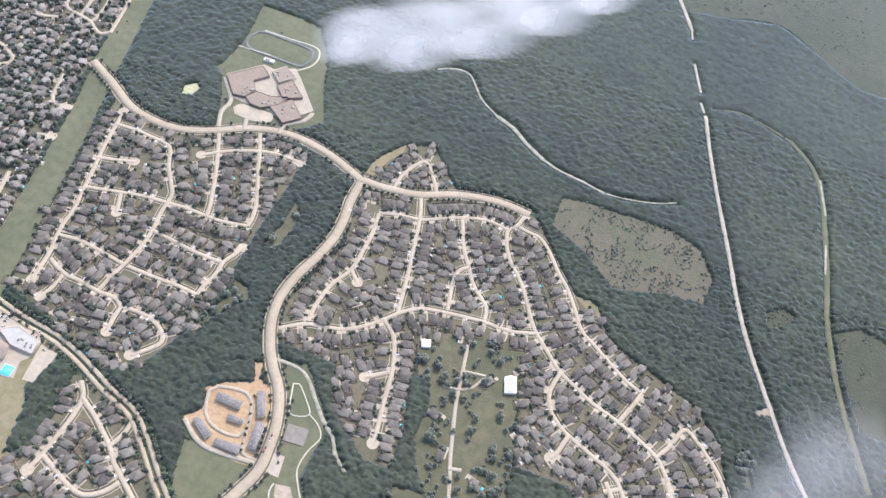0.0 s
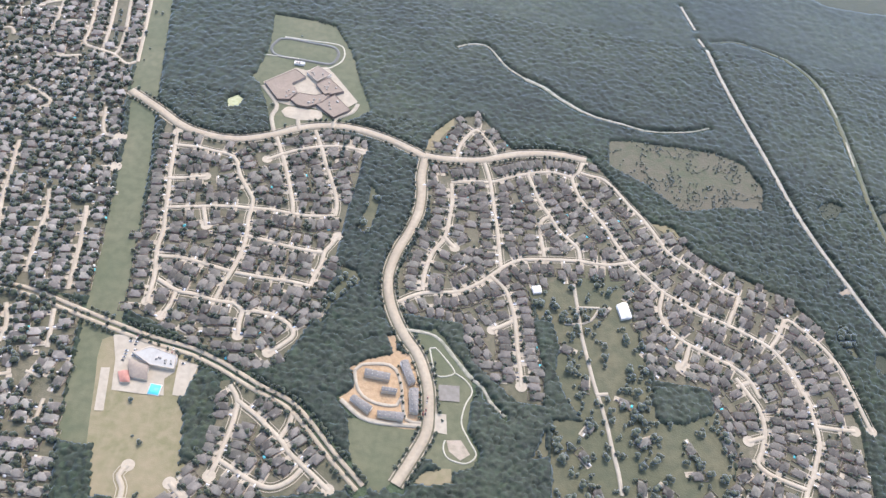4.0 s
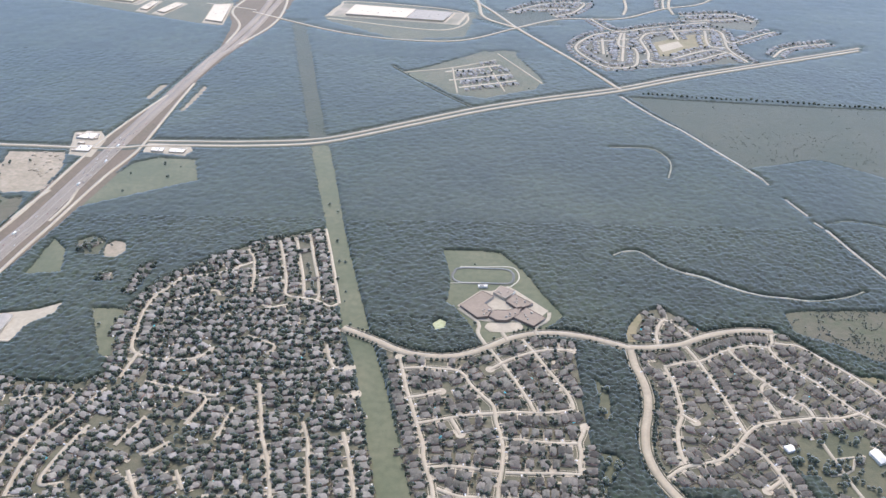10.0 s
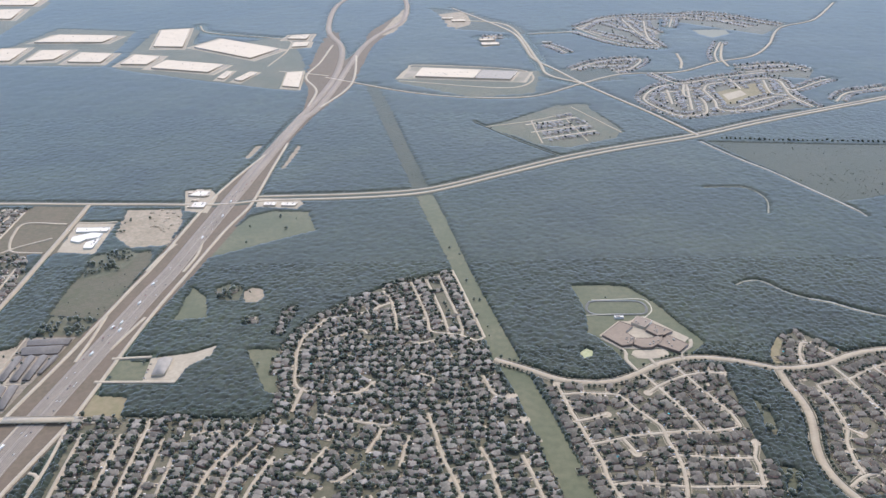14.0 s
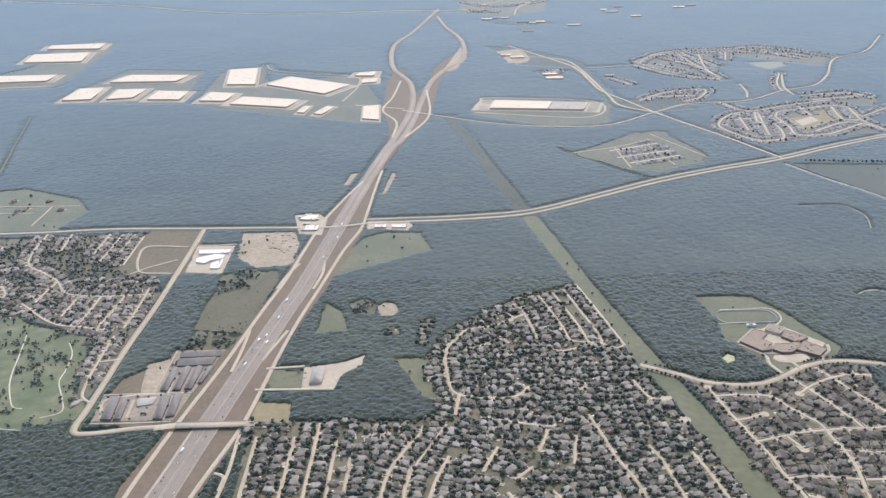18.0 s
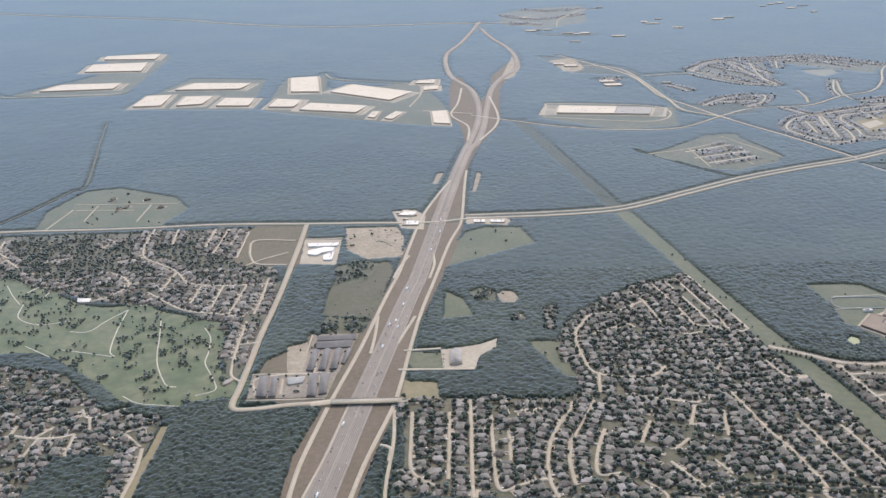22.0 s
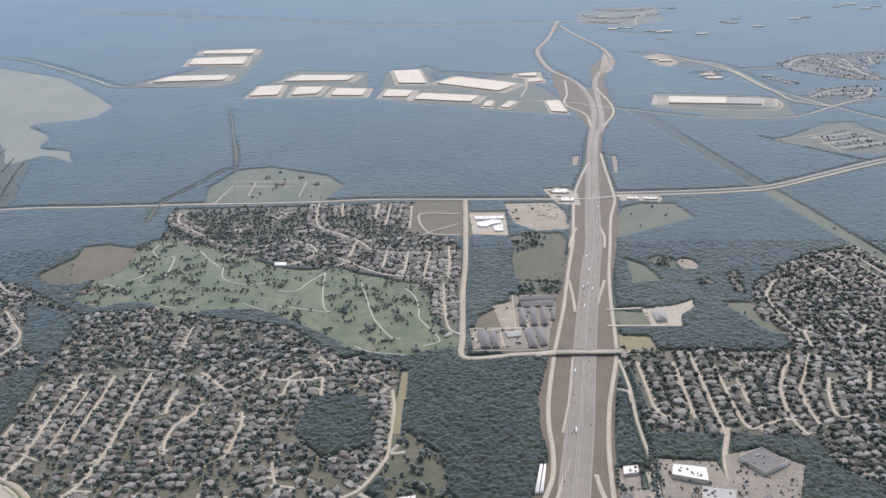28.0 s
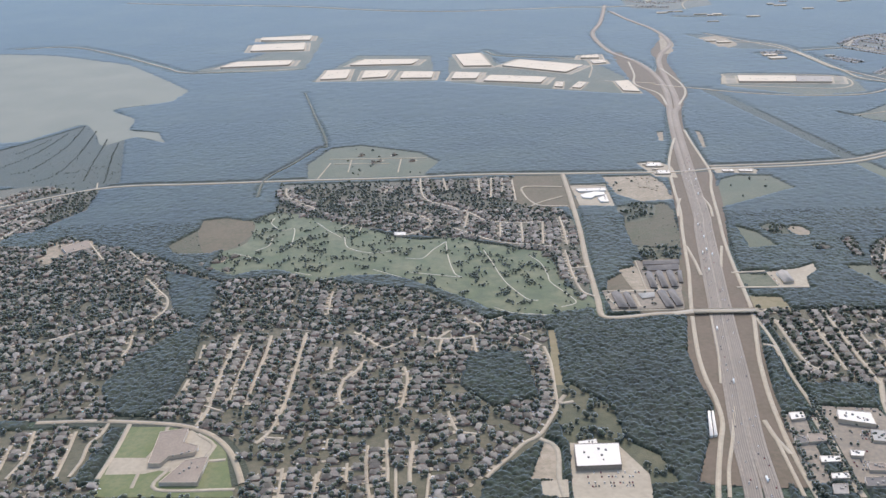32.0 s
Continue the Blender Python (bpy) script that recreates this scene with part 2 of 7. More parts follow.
MAT = {
    # woods: strong blue sheen veils the leaves in place of distance haze
    "ground": material("woodland_floor", [(0.035, 0.055, 0.03), (0.06, 0.085, 0.04), (0.025, 0.04, 0.025)], (600, 25), bump=0.9, bump_scale=12, haze_sheen=0.6),
    "canopy": material("leaf_canopy", [(0.026, 0.038, 0.020), (0.043, 0.054, 0.027), (0.015, 0.023, 0.014), (0.046, 0.056, 0.035), (0.020, 0.028, 0.021)], (170, 9, 700, 330), bump=0.35, bump_scale=2.5, mixes=(0.5, 0.5, 0.5, 0.45), haze_sheen=0.6, crowns=8, haze=(0.56, 0.76, 1.0)),
    "canopy_far": material("far_leaf_canopy", [(0.026, 0.038, 0.020), (0.043, 0.054, 0.027), (0.015, 0.023, 0.014), (0.046, 0.056, 0.035), (0.020, 0.028, 0.021)], (170, 16, 700, 330), bump=0.12, bump_scale=6, mixes=(0.5, 0.6, 0.5, 0.45), haze_sheen=0.58, crowns=14, haze=(0.56, 0.76, 1.0)),
    # leaves paled and sheened for haze; the near copy below is left darker
    "crown": material("hazed_leaves", [(0.066, 0.074, 0.046), (0.092, 0.098, 0.06), (0.048, 0.055, 0.037)], (40, 4), bump=0.3, bump_scale=1.5, island=0.35, haze_sheen=0.7),
    "crown_near": material("near_leaves", [(0.042, 0.05, 0.03), (0.06, 0.068, 0.038), (0.03, 0.036, 0.022)], (40, 4), bump=0.3, bump_scale=1.5, island=0.35, haze_sheen=0.35),
    "bark": material("bark", [(0.09, 0.07, 0.05), (0.05, 0.04, 0.03)], (1,)),
    "hood": material("yard_grass", [(0.105, 0.098, 0.06), (0.16, 0.138, 0.092), (0.062, 0.066, 0.037)], (60, 9), bump=0.4, bump_scale=3),
    "grass": material("mown_grass", [(0.095, 0.103, 0.056), (0.14, 0.133, 0.078), (0.068, 0.08, 0.043)], (120, 14), bump=0.3, bump_scale=2),
    "meadow": material("meadow_grass", [(0.088, 0.09, 0.05), (0.135, 0.12, 0.07), (0.055, 0.063, 0.035)], (120, 16), bump=0.4, bump_scale=3),
    "dry_grass": material("dry_grass", [(0.2, 0.17, 0.098), (0.14, 0.135, 0.066), (0.25, 0.205, 0.13)], (60, 12), bump=0.3, bump_scale=2, haze_sheen=0.16),
    "rough": material("rough_pasture", [(0.046, 0.054, 0.03), (0.066, 0.067, 0.042), (0.032, 0.04, 0.024)], (160, 22), bump=0.5, bump_scale=5, haze_sheen=0.42),
    "scrub": material("scrub_heath", [(0.095, 0.09, 0.06), (0.065, 0.078, 0.042), (0.13, 0.11, 0.08)], (110, 14), bump=0.5, bump_scale=4, haze_sheen=0.16),
    "golf": material("fairway_grass", [(0.098, 0.118, 0.056), (0.17, 0.168, 0.094), (0.055, 0.074, 0.037)], (75, 26), bump=0.2, bump_scale=2),
    "bare": material("bare_earth", [(0.28, 0.232, 0.172), (0.36, 0.3, 0.23), (0.17, 0.155, 0.1)], (60, 12), bump=0.5, bump_scale=3, haze_sheen=0.16),
    "dirt": material("orange_dirt", [(0.35, 0.24, 0.135), (0.43, 0.31, 0.19), (0.25, 0.17, 0.1)], (40, 7), bump=0.5, bump_scale=3, haze_sheen=0.16),
    "verge": material("verge_grass", [(0.13, 0.1, 0.072), (0.1, 0.083, 0.054), (0.165, 0.127, 0.092)], (70, 10), bump=0.3, bump_scale=2, haze_sheen=0.16),
    "concrete": material("pale_concrete", [(0.37, 0.316, 0.233), (0.425, 0.368, 0.28), (0.305, 0.26, 0.193)], (70, 6), rough=0.75, bump=0.15, bump_scale=1, haze_sheen=0.28),
    "road_concrete": material("worn_road_concrete", [(0.335, 0.28, 0.2), (0.39, 0.33, 0.24), (0.265, 0.225, 0.165)], (60, 6), rough=0.75, bump=0.15, bump_scale=1, haze_sheen=0.28),
    "carriageway": material("worn_carriageway", [(0.235, 0.2, 0.165), (0.285, 0.245, 0.205), (0.19, 0.16, 0.133)], (150, 9), rough=0.7, bump=0.15, bump_scale=1, haze_sheen=0.1),
    "lane_wear": material("lane_wear", [(0.155, 0.137, 0.115), (0.2, 0.175, 0.148)], (40,), rough=0.7, haze_sheen=0.1),
    "edge_line": material("worn_edge_line", [(0.33, 0.3, 0.25), (0.27, 0.24, 0.2)], (9,), rough=0.7, haze_sheen=0.1),
    "asphalt": material("old_asphalt", [(0.10, 0.105, 0.095), (0.15, 0.145, 0.13)], (30,), rough=0.8),
    "gravel": material("pale_gravel", [(0.33, 0.295, 0.235), (0.41, 0.37, 0.3), (0.2, 0.19, 0.14)], (40, 7), bump=0.4, bump_scale=2),
    "paving": material("car_park", [(0.34, 0.295, 0.225), (0.4, 0.35, 0.27), (0.27, 0.24, 0.185)], (50, 8), rough=0.75, bump=0.15, bump_scale=1, haze_sheen=0.1),
    "yard": material("loading_yard", [(0.25, 0.22, 0.17), (0.34, 0.29, 0.23), (0.12, 0.125, 0.08)], (110, 60), bump=0.15, bump_scale=1, haze_sheen=0.25),
    "brown_field": material("brown_field_grass", [(0.12, 0.1, 0.066), (0.085, 0.082, 0.048), (0.155, 0.125, 0.088)], (60, 12), bump=0.3, bump_scale=2, haze_sheen=0.16),
    "school_roof": material("school_roof", [(0.225, 0.18, 0.14), (0.265, 0.215, 0.17), (0.185, 0.15, 0.118)], (30, 4), haze_sheen=0.05),
    "dark_wall": material("dark_brown_wall", [(0.17, 0.13, 0.105), (0.13, 0.1, 0.085)], (5,), haze_sheen=0.15),
    "dark_roof": material("dark_grey_roof", [(0.15, 0.14, 0.13), (0.2, 0.185, 0.17), (0.11, 0.105, 0.1)], (14, 3), haze_sheen=0.12),
    # far roofs: paler base and strongest sheen put distance haze into the colour
    "far_roof": material("hazed_house_roof", [(0.2, 0.195, 0.185), (0.25, 0.24, 0.225), (0.16, 0.155, 0.15)], (14, 3), haze_sheen=0.9, island=0.4),
    "pale_roof": material("pale_grey_roof", [(0.36, 0.35, 0.32), (0.31, 0.3, 0.275), (0.41, 0.4, 0.365)], (20, 5), haze_sheen=0.1),
    "lot": material("asphalt_car_park", [(0.23, 0.195, 0.15), (0.3, 0.255, 0.2), (0.14, 0.128, 0.107)], (60, 8), bump=0.15, bump_scale=1, haze_sheen=0.2),
    "lawn": material("lawn_grass", [(0.13, 0.15, 0.06), (0.18, 0.18, 0.09), (0.09, 0.12, 0.05)], (50, 9), bump=0.3, bump_scale=2),
    "fence_wood": material("fence_wood", [(0.24, 0.19, 0.14), (0.17, 0.14, 0.11)], (4,), island=0.3),
    "court": material("sports_court", [(0.17, 0.155, 0.13), (0.22, 0.2, 0.17)], (8,), haze_sheen=0.15),
    "path": material("path_concrete", [(0.4, 0.37, 0.285), (0.47, 0.43, 0.34)], (12,)),
    "water": material("lake_water", [(0.16, 0.172, 0.145), (0.19, 0.198, 0.165)], (300,), rough=0.55, spec=0.15, bump=0.06, bump_scale=6, haze_sheen=0.12),
    "algae": material("algae_pond", [(0.34, 0.35, 0.19), (0.42, 0.42, 0.28), (0.22, 0.25, 0.12)], (8, 3)),
    "shingle": material("roof_shingle", [(0.122, 0.113, 0.096), (0.18, 0.164, 0.137), (0.082, 0.077, 0.067)], (9, 1.2), rough=0.85, bump=0.4, bump_scale=0.5, haze_sheen=0.1, island=0.5),
    # paler base than shingle, and more of the haze sheen
    "shingle_old": material("paler_roof_shingle", [(0.17, 0.156, 0.133), (0.24, 0.22, 0.188), (0.12, 0.112, 0.098)], (9, 1.2), rough=0.85, bump=0.3, bump_scale=0.5, haze_sheen=0.25, island=0.5),
    "shingle_thing": material("roof_shingle_single", [(0.122, 0.113, 0.096), (0.18, 0.164, 0.137), (0.082, 0.077, 0.067)], (9, 1.2), rough=0.85, bump=0.4, bump_scale=0.5, haze_sheen=0.1, thing=0.4),
    "brick": material("house_brick", [(0.33, 0.22, 0.16), (0.42, 0.31, 0.24), (0.25, 0.17, 0.13)], (14, 1), island=0.3),
    "brick_thing": material("house_brick_single", [(0.33, 0.22, 0.16), (0.42, 0.31, 0.24), (0.25, 0.17, 0.13)], (14, 1), thing=0.3),
    "white_roof": material("white_membrane_roof", [(0.7, 0.67, 0.61), (0.64, 0.6, 0.54), (0.56, 0.53, 0.48)], (40, 6), rough=0.6, haze_sheen=0.05),
    "cream_roof": material("cream_membrane_roof", [(0.5, 0.435, 0.345), (0.45, 0.39, 0.31), (0.55, 0.48, 0.385)], (40, 6), rough=0.7, haze_sheen=0.1),
    "sand": material("stream_sand", [(0.30, 0.28, 0.22), (0.4, 0.37, 0.29), (0.1, 0.12, 0.07)], (30, 8), bump=0.4, bump_scale=2),
    "grey_roof": material("grey_metal_roof", [(0.24, 0.225, 0.205), (0.3, 0.28, 0.255)], (12,), rough=0.6, haze_sheen=0.05),
    "slate_roof": material("blue_grey_roof", [(0.17, 0.16, 0.145), (0.22, 0.205, 0.19)], (6,), rough=0.7, haze_sheen=0.15),
    "brown_roof": material("brown_gravel_roof", [(0.25, 0.205, 0.165), (0.3, 0.25, 0.2), (0.2, 0.165, 0.135)], (30, 4), haze_sheen=0.15),
    "red_roof": material("red_tile_roof", [(0.36, 0.17, 0.13), (0.42, 0.22, 0.17)], (5,)),
    "tan_wall": material("tan_wall", [(0.48, 0.40, 0.31), (0.4, 0.33, 0.26)], (6,)),
    "white_wall": material("white_wall", [(0.62, 0.6, 0.56), (0.52, 0.5, 0.47)], (10,)),
    "door_paint": material("garage_door_paint", [(0.62, 0.58, 0.5), (0.5, 0.46, 0.4)], (5,)),
    "pool": material("pool_water", [(0.08, 0.55, 0.62), (0.12, 0.62, 0.68)], (3,), rough=0.1, spec=0.6),
    "car_white": material("white_car_paint", [(0.78, 0.78, 0.77), (0.7, 0.7, 0.7)], (2,), rough=0.3, spec=0.5),
    "car_dark": material("dark_car_paint", [(0.05, 0.055, 0.065), (0.09, 0.08, 0.08)], (2,), rough=0.3, spec=0.5),
    "car_red": material("red_car_paint", [(0.33, 0.04, 0.03), (0.28, 0.03, 0.03)], (2,), rough=0.3, spec=0.5),
    "glass": material("car_glass", [(0.02, 0.025, 0.03), (0.03, 0.03, 0.035)], (2,), rough=0.1, spec=0.6),
    "rubber": material("tyre_rubber", [(0.02, 0.02, 0.02), (0.03, 0.03, 0.03)], (1,)),
}

# ---- helpers of this place ----


def mesh_from(name, verts, faces, mats=(), index=None):
    """A mesh from an array of true-metre points and one array of faces, or several of different corner counts."""
    me = bpy.data.meshes.new(name)
    if not isinstance(faces, list):
        faces = [faces]
    faces = [np.asarray(f, np.int32) for f in faces if len(f)]
    v = np.asarray(verts, np.float32) * K
    me.vertices.add(len(v))
    me.vertices.foreach_set("co", v.ravel())
    loops = np.concatenate([f.ravel() for f in faces])
    counts = np.concatenate([np.full(len(f), f.shape[1], np.int32) for f in faces])
    starts = np.concatenate([[0], np.cumsum(counts)[:-1]]).astype(np.int32)
    me.loops.add(len(loops))
    me.loops.foreach_set("vertex_index", loops)
    me.polygons.add(len(counts))
    me.polygons.foreach_set("loop_start", starts)
    for m in mats:
        me.materials.append(MAT[m])
    if index is not None:
        me.polygons.foreach_set("material_index", np.asarray(index, np.int32))
    me.update(calc_edges=True)
    me.validate()
    return me


def part(name, me, parent, label=""):
    ob = new(name, me)
    ob.parent = parent
    if label:
        ob["label"] = label
    return ob


def smooth(pts, step=7.0):
    """A smooth line through the points, in even steps, with the direction at each."""
    p = [np.array(q, float) for q in pts]
    p = [2 * p[0] - p[1]] + p + [2 * p[-1] - p[-2]]
    res = []
    for i in range(1, len(p) - 2):
        n = max(1, int(np.hypot(*(p[i + 1] - p[i])) / step))
        for k in range(n):
            t = k / n
            a, b, c, d = p[i - 1:i + 3]
            res.append(0.5 * (2 * b + (c - a) * t + (2 * a - 5 * b + 4 * c - d) * t * t + (3 * b - a - 3 * c + d) * t ** 3))
    res.append(p[-2])
    res = np.array(res)
    d = np.gradient(res, axis=0)
    d /= np.maximum(1e-6, np.hypot(d[:, 0], d[:, 1]))[:, None]
    return res, d


# a coarse map of the plan: 4 m cells
CELL, X0, Y0, X1, Y1 = 4.0, -5600.0, 600.0, 4600.0, 9000.0
NX, NY = int((X1 - X0) / CELL), int((Y1 - Y0) / CELL)
clear = np.zeros((NX, NY), bool)
tarmac = np.zeros((NX, NY), bool)
hood_map = np.zeros((NX, NY), bool)
kind_map = np.zeros((NX, NY), np.int8)
KINDS = {"hood": 1, "grass": 2, "meadow": 3, "scrub": 4, "golf": 5, "dry_grass": 6, "bare": 7, "dirt": 8, "verge": 9, "lake": 10, "pond": 11, "paving": 12, "court": 13, "yard": 14, "lawn": 15, "lot": 16, "brown_field": 17, "rough": 18}


def inside(pts, x, y):
    r = np.zeros(x.shape, bool)
    for (ax, ay), (bx, by) in zip(pts, pts[1:] + pts[:1]):
        if ay != by:
            r ^= ((ay > y) != (by > y)) & (x < (bx - ax) * (y - ay) / (by - ay) + ax)
    return r


def stamp(grid, pts, value=True):
    a = np.array(pts)
    i0, i1 = [int(np.clip((v - X0) / CELL, 0, NX)) for v in (a[:, 0].min() - 4, a[:, 0].max() + 4)]
    j0, j1 = [int(np.clip((v - Y0) / CELL, 0, NY)) for v in (a[:, 1].min() - 4, a[:, 1].max() + 4)]
    if i1 <= i0 or j1 <= j0:
        return
    x, y = np.meshgrid(X0 + (np.arange(i0, i1) + 0.5) * CELL, Y0 + (np.arange(j0, j1) + 0.5) * CELL, indexing="ij")
    grid[i0:i1, j0:j1][inside(pts, x, y)] = value


def stamp_line(grid, line, r):
    k = int(np.ceil(r / CELL))
    for di in range(-k, k + 1):
        for dj in range(-k, k + 1):
            if math.hypot(di, dj) * CELL <= r + 1:
                i = ((line[:, 0] - X0) / CELL).astype(int) + di
                j = ((line[:, 1] - Y0) / CELL).astype(int) + dj
                ok = (i >= 0) & (j >= 0) & (i < NX) & (j < NY)
                grid[i[ok], j[ok]] = True


def at(grid, x, y):
    i, j = int((x - X0) / CELL), int((y - Y0) / CELL)
    return grid[i, j] if 0 <= i < NX and 0 <= j < NY else 0


AREA_NAMES = {"rough": ("rough_pasture", "dull green rough pasture with low bushes"), "hood": ("yard_ground", "patchy yard grass between the houses"), "grass": ("field", "mown green grass field"),
              "meadow": ("meadow", "uneven green meadow with worn patches"), "scrub": ("heath", "brownish scrub heath with low bushes"),
              "golf": ("fairway", "bright green golf course grass"), "dry_grass": ("dry_field", "yellowed dry grass field"),
              "bare": ("bare_plot", "bare pale earth with ruts"), "dirt": ("building_site_ground", "orange graded dirt of a building site"),
              "verge": ("verge", "brownish grass verge along the motorway"), "lake": ("lake", "grey-brown still lake water"),
              "pond": ("pond", "small pale pond"), "paving": ("car_park", "pale concrete car park"), "yard": ("loading_yard", "grey concrete loading yard round warehouses"), "brown_field": ("brown_field", "brown dry grass of an empty plot"), "lot": ("asphalt_car_park", "grey asphalt car park with worn lanes"), "lawn": ("lawn", "green school lawn with paths"), "court": ("sports_court", "grey-green hard sports court")}
areas_made = 0


def area(kind, pts):
    """A patch of ground of one kind, one above the other in the order of the calls."""
    global areas_made
    if kind != "wood":
        stamp(clear, pts)
        stamp(hood_map, pts, kind == "hood")
        stamp(kind_map, pts, KINDS[kind])
        if kind in ("paving", "lake", "pond", "court", "yard", "lot"):
            stamp(tarmac, pts)
    else:
        stamp(clear, pts, False)
        stamp(hood_map, pts, False)
        stamp(kind_map, pts, 0)
        return
    name, label = AREA_NAMES[kind]
    line, _ = smooth(list(pts) + [pts[0]], 14) if kind not in ("hood", "paving", "court", "yard", "lawn", "lot") else (np.array(pts, float), None)
    if kind not in ("hood", "paving", "court", "yard", "lawn", "lot"):
        line = line[:-1]
    tris = tessellate_polygon([[Vector((*p, 0)) for p in line]])
    z = 0.1 + 0.011 * areas_made + (0.15 if kind in ("paving", "court", "yard", "lot") else 0)
    areas_made += 1
    v = np.column_stack([line, np.full(len(line), z)])
    f = np.array(tris, np.int32)
    a, b, c = v[f[:, 0]], v[f[:, 1]], v[f[:, 2]]
    turn = (b[:, 0] - a[:, 0]) * (c[:, 1] - a[:, 1]) - (b[:, 1] - a[:, 1]) * (c[:, 0] - a[:, 0])
    f[turn < 0] = f[turn < 0][:, ::-1]
    mat = {"lake": "water", "pond": "algae"}.get(kind, kind)
    tagged(new(name, mesh_from(name, v, f, [mat])), label, name.replace("_", " "), "", "structure")


ROAD_KINDS = {"street": ("street", "concrete", "pale concrete residential street"), "avenue": ("road", "road_concrete", "pale concrete through road"),
              "carriageway": ("motorway_carriageway", "carriageway", "worn grey-brown motorway carriageway"),
              "frontage": ("frontage_road", "concrete", "pale concrete frontage road beside the motorway"),
              "ramp": ("slip_road", "concrete", "pale concrete slip road"), "track": ("dirt_road", "gravel", "straight pale gravel road through woods"),
              "lane": ("lane", "paving", "narrow pale lane"), "path": ("footpath", "path", "narrow pale footpath in grass"),
              "stream": ("stream_bed", "sand", "pale sandy stream bed in the woods"), "canal": ("canal_bank", "grass", "pale green grassy canal strip"),
              "ride": ("woodland_track", "meadow", "dull grassy track through the woods"),
              "track_oval": ("running_track", "asphalt", "worn oval running track")}
roads_made = 0
STREETS = []
STREET_TREES = []
ROW_TREES = []
ROAD_LINES = []
CARRIAGEWAYS = []


def ribbon(name, line, side, width, z, mat, label):
    n = len(line)
    zz = np.full(n, z)
    v = np.concatenate([np.column_stack([line + side * width / 2, zz]), np.column_stack([line - side * width / 2, zz])])
    i = np.arange(n - 1)
    tagged(new(name, mesh_from(name, v, np.column_stack([i + n, i + n + 1, i + 1, i]), [mat])), label, name.replace("_", " "), "", "structure")



def road_of(kind, width, pts, hood=""):
    global roads_made
    name, mat, label = ROAD_KINDS[kind]
    line, d = smooth(pts, 6 if kind in ("street", "path", "track_oval") else 10)
    side = np.column_stack([-d[:, 1], d[:, 0]])
    w = np.full(len(line), width / 2)
    if kind in ("stream", "track", "canal", "ride"):
        w *= 0.85 + 0.5 * np.random.rand(len(line)) * (1 if kind == "stream" else 0.5)
    z = 1.25 + 0.003 * (roads_made % 230) + (0.5 if kind in ("avenue", "carriageway", "frontage", "lane", "ramp") else 0) - (0.2 if kind in ("stream", "canal") else 0)
    roads_made += 1
    ROAD_LINES.append((roads_made, line))
    n = len(line)
    zz = np.full(n, z)
    v = np.concatenate([np.column_stack([line + side * w[:, None], zz]), np.column_stack([line - side * w[:, None], zz]),
                        np.column_stack([line + side * (w + 0.3)[:, None], zz * 0 + 0.5]), np.column_stack([line - side * (w + 0.3)[:, None], zz * 0 + 0.5])])
    i = np.arange(n - 1)
    f = np.concatenate([np.column_stack([i + n, i + n + 1, i + 1, i]), np.column_stack([i, i + 1, i + 2 * n + 1, i + 2 * n]), np.column_stack([i + 3 * n, i + 3 * n + 1, i + n + 1, i + n])])
    tagged(new(name, mesh_from(name, v, f, [mat])), label, name.replace("_", " "), "", "structure")
    far_off = np.median(line[:, 1]) > 4300
    if far_off:
        stamp_line(clear, line, width / 2 + 34)
    stamp_line(clear, line, width / 2 + {"carriageway": 12, "avenue": 7, "frontage": 7, "track": 3, "canal": 2}.get(kind, 4))
    if kind not in ("stream", "canal", "path", "ride"):
        stamp_line(tarmac, line, width / 2 + 1)
    if hood == "far":
        stamp_line(clear, line, 26)
        stamp_line(hood_map, line, 34)
    if kind == "carriageway":
        CARRIAGEWAYS.append((line, d))
        for k in (-9, -5.3, -1.7, 1.9, 5.5):
            ribbon("lane_wear", line[:170] + side[:170] * k, side[:170], 1.9, z + 0.05, "lane_wear", "dark worn wheel strip along a motorway lane")
        for k in (-12.6, -11.0, 9.2, 12.4):
            ribbon("shoulder_line", line[:170] + side[:170] * k, side[:170], 0.6, z + 0.09, "edge_line", "pale edge line of the motorway")
    if hood in ("new", "mid") or (kind == "avenue" and width == 15):
        for k in (-1, 1):
            ribbon("pavement", line + side * k * (width / 2 + 3.6), side, 1.2, z - 0.25, "concrete", "narrow pale concrete pavement along a street")
    if kind == "avenue" and width in (15, 13, 11):
        ribbon("grass_verge", line, side, width + (12 if width == 15 else 22), 1.0 - 0.003 * (roads_made % 20), "hood" if width == 15 else "rough", "strip of short grass along a road")
        stamp_line(clear, line, width / 2 + (7 if width == 15 else 11))
    if kind == "avenue" and width == 15:
        for k in (-1, 1):
            for q in range(1, len(line) - 1):
                if random.random() < 0.8:
                    STREET_TREES.append((*(line[q] + side[q] * k * (width / 2 + 6)), 6.0 + 2.5 * random.random()))
    if kind == "street":
        STREETS.append((hood, line, d, width, roads_made))
    return line, d


def street(width, pts, hood=""):
    road_of("street", width, pts, hood)


def avenue(width, pts):
    road_of("avenue", width, pts)


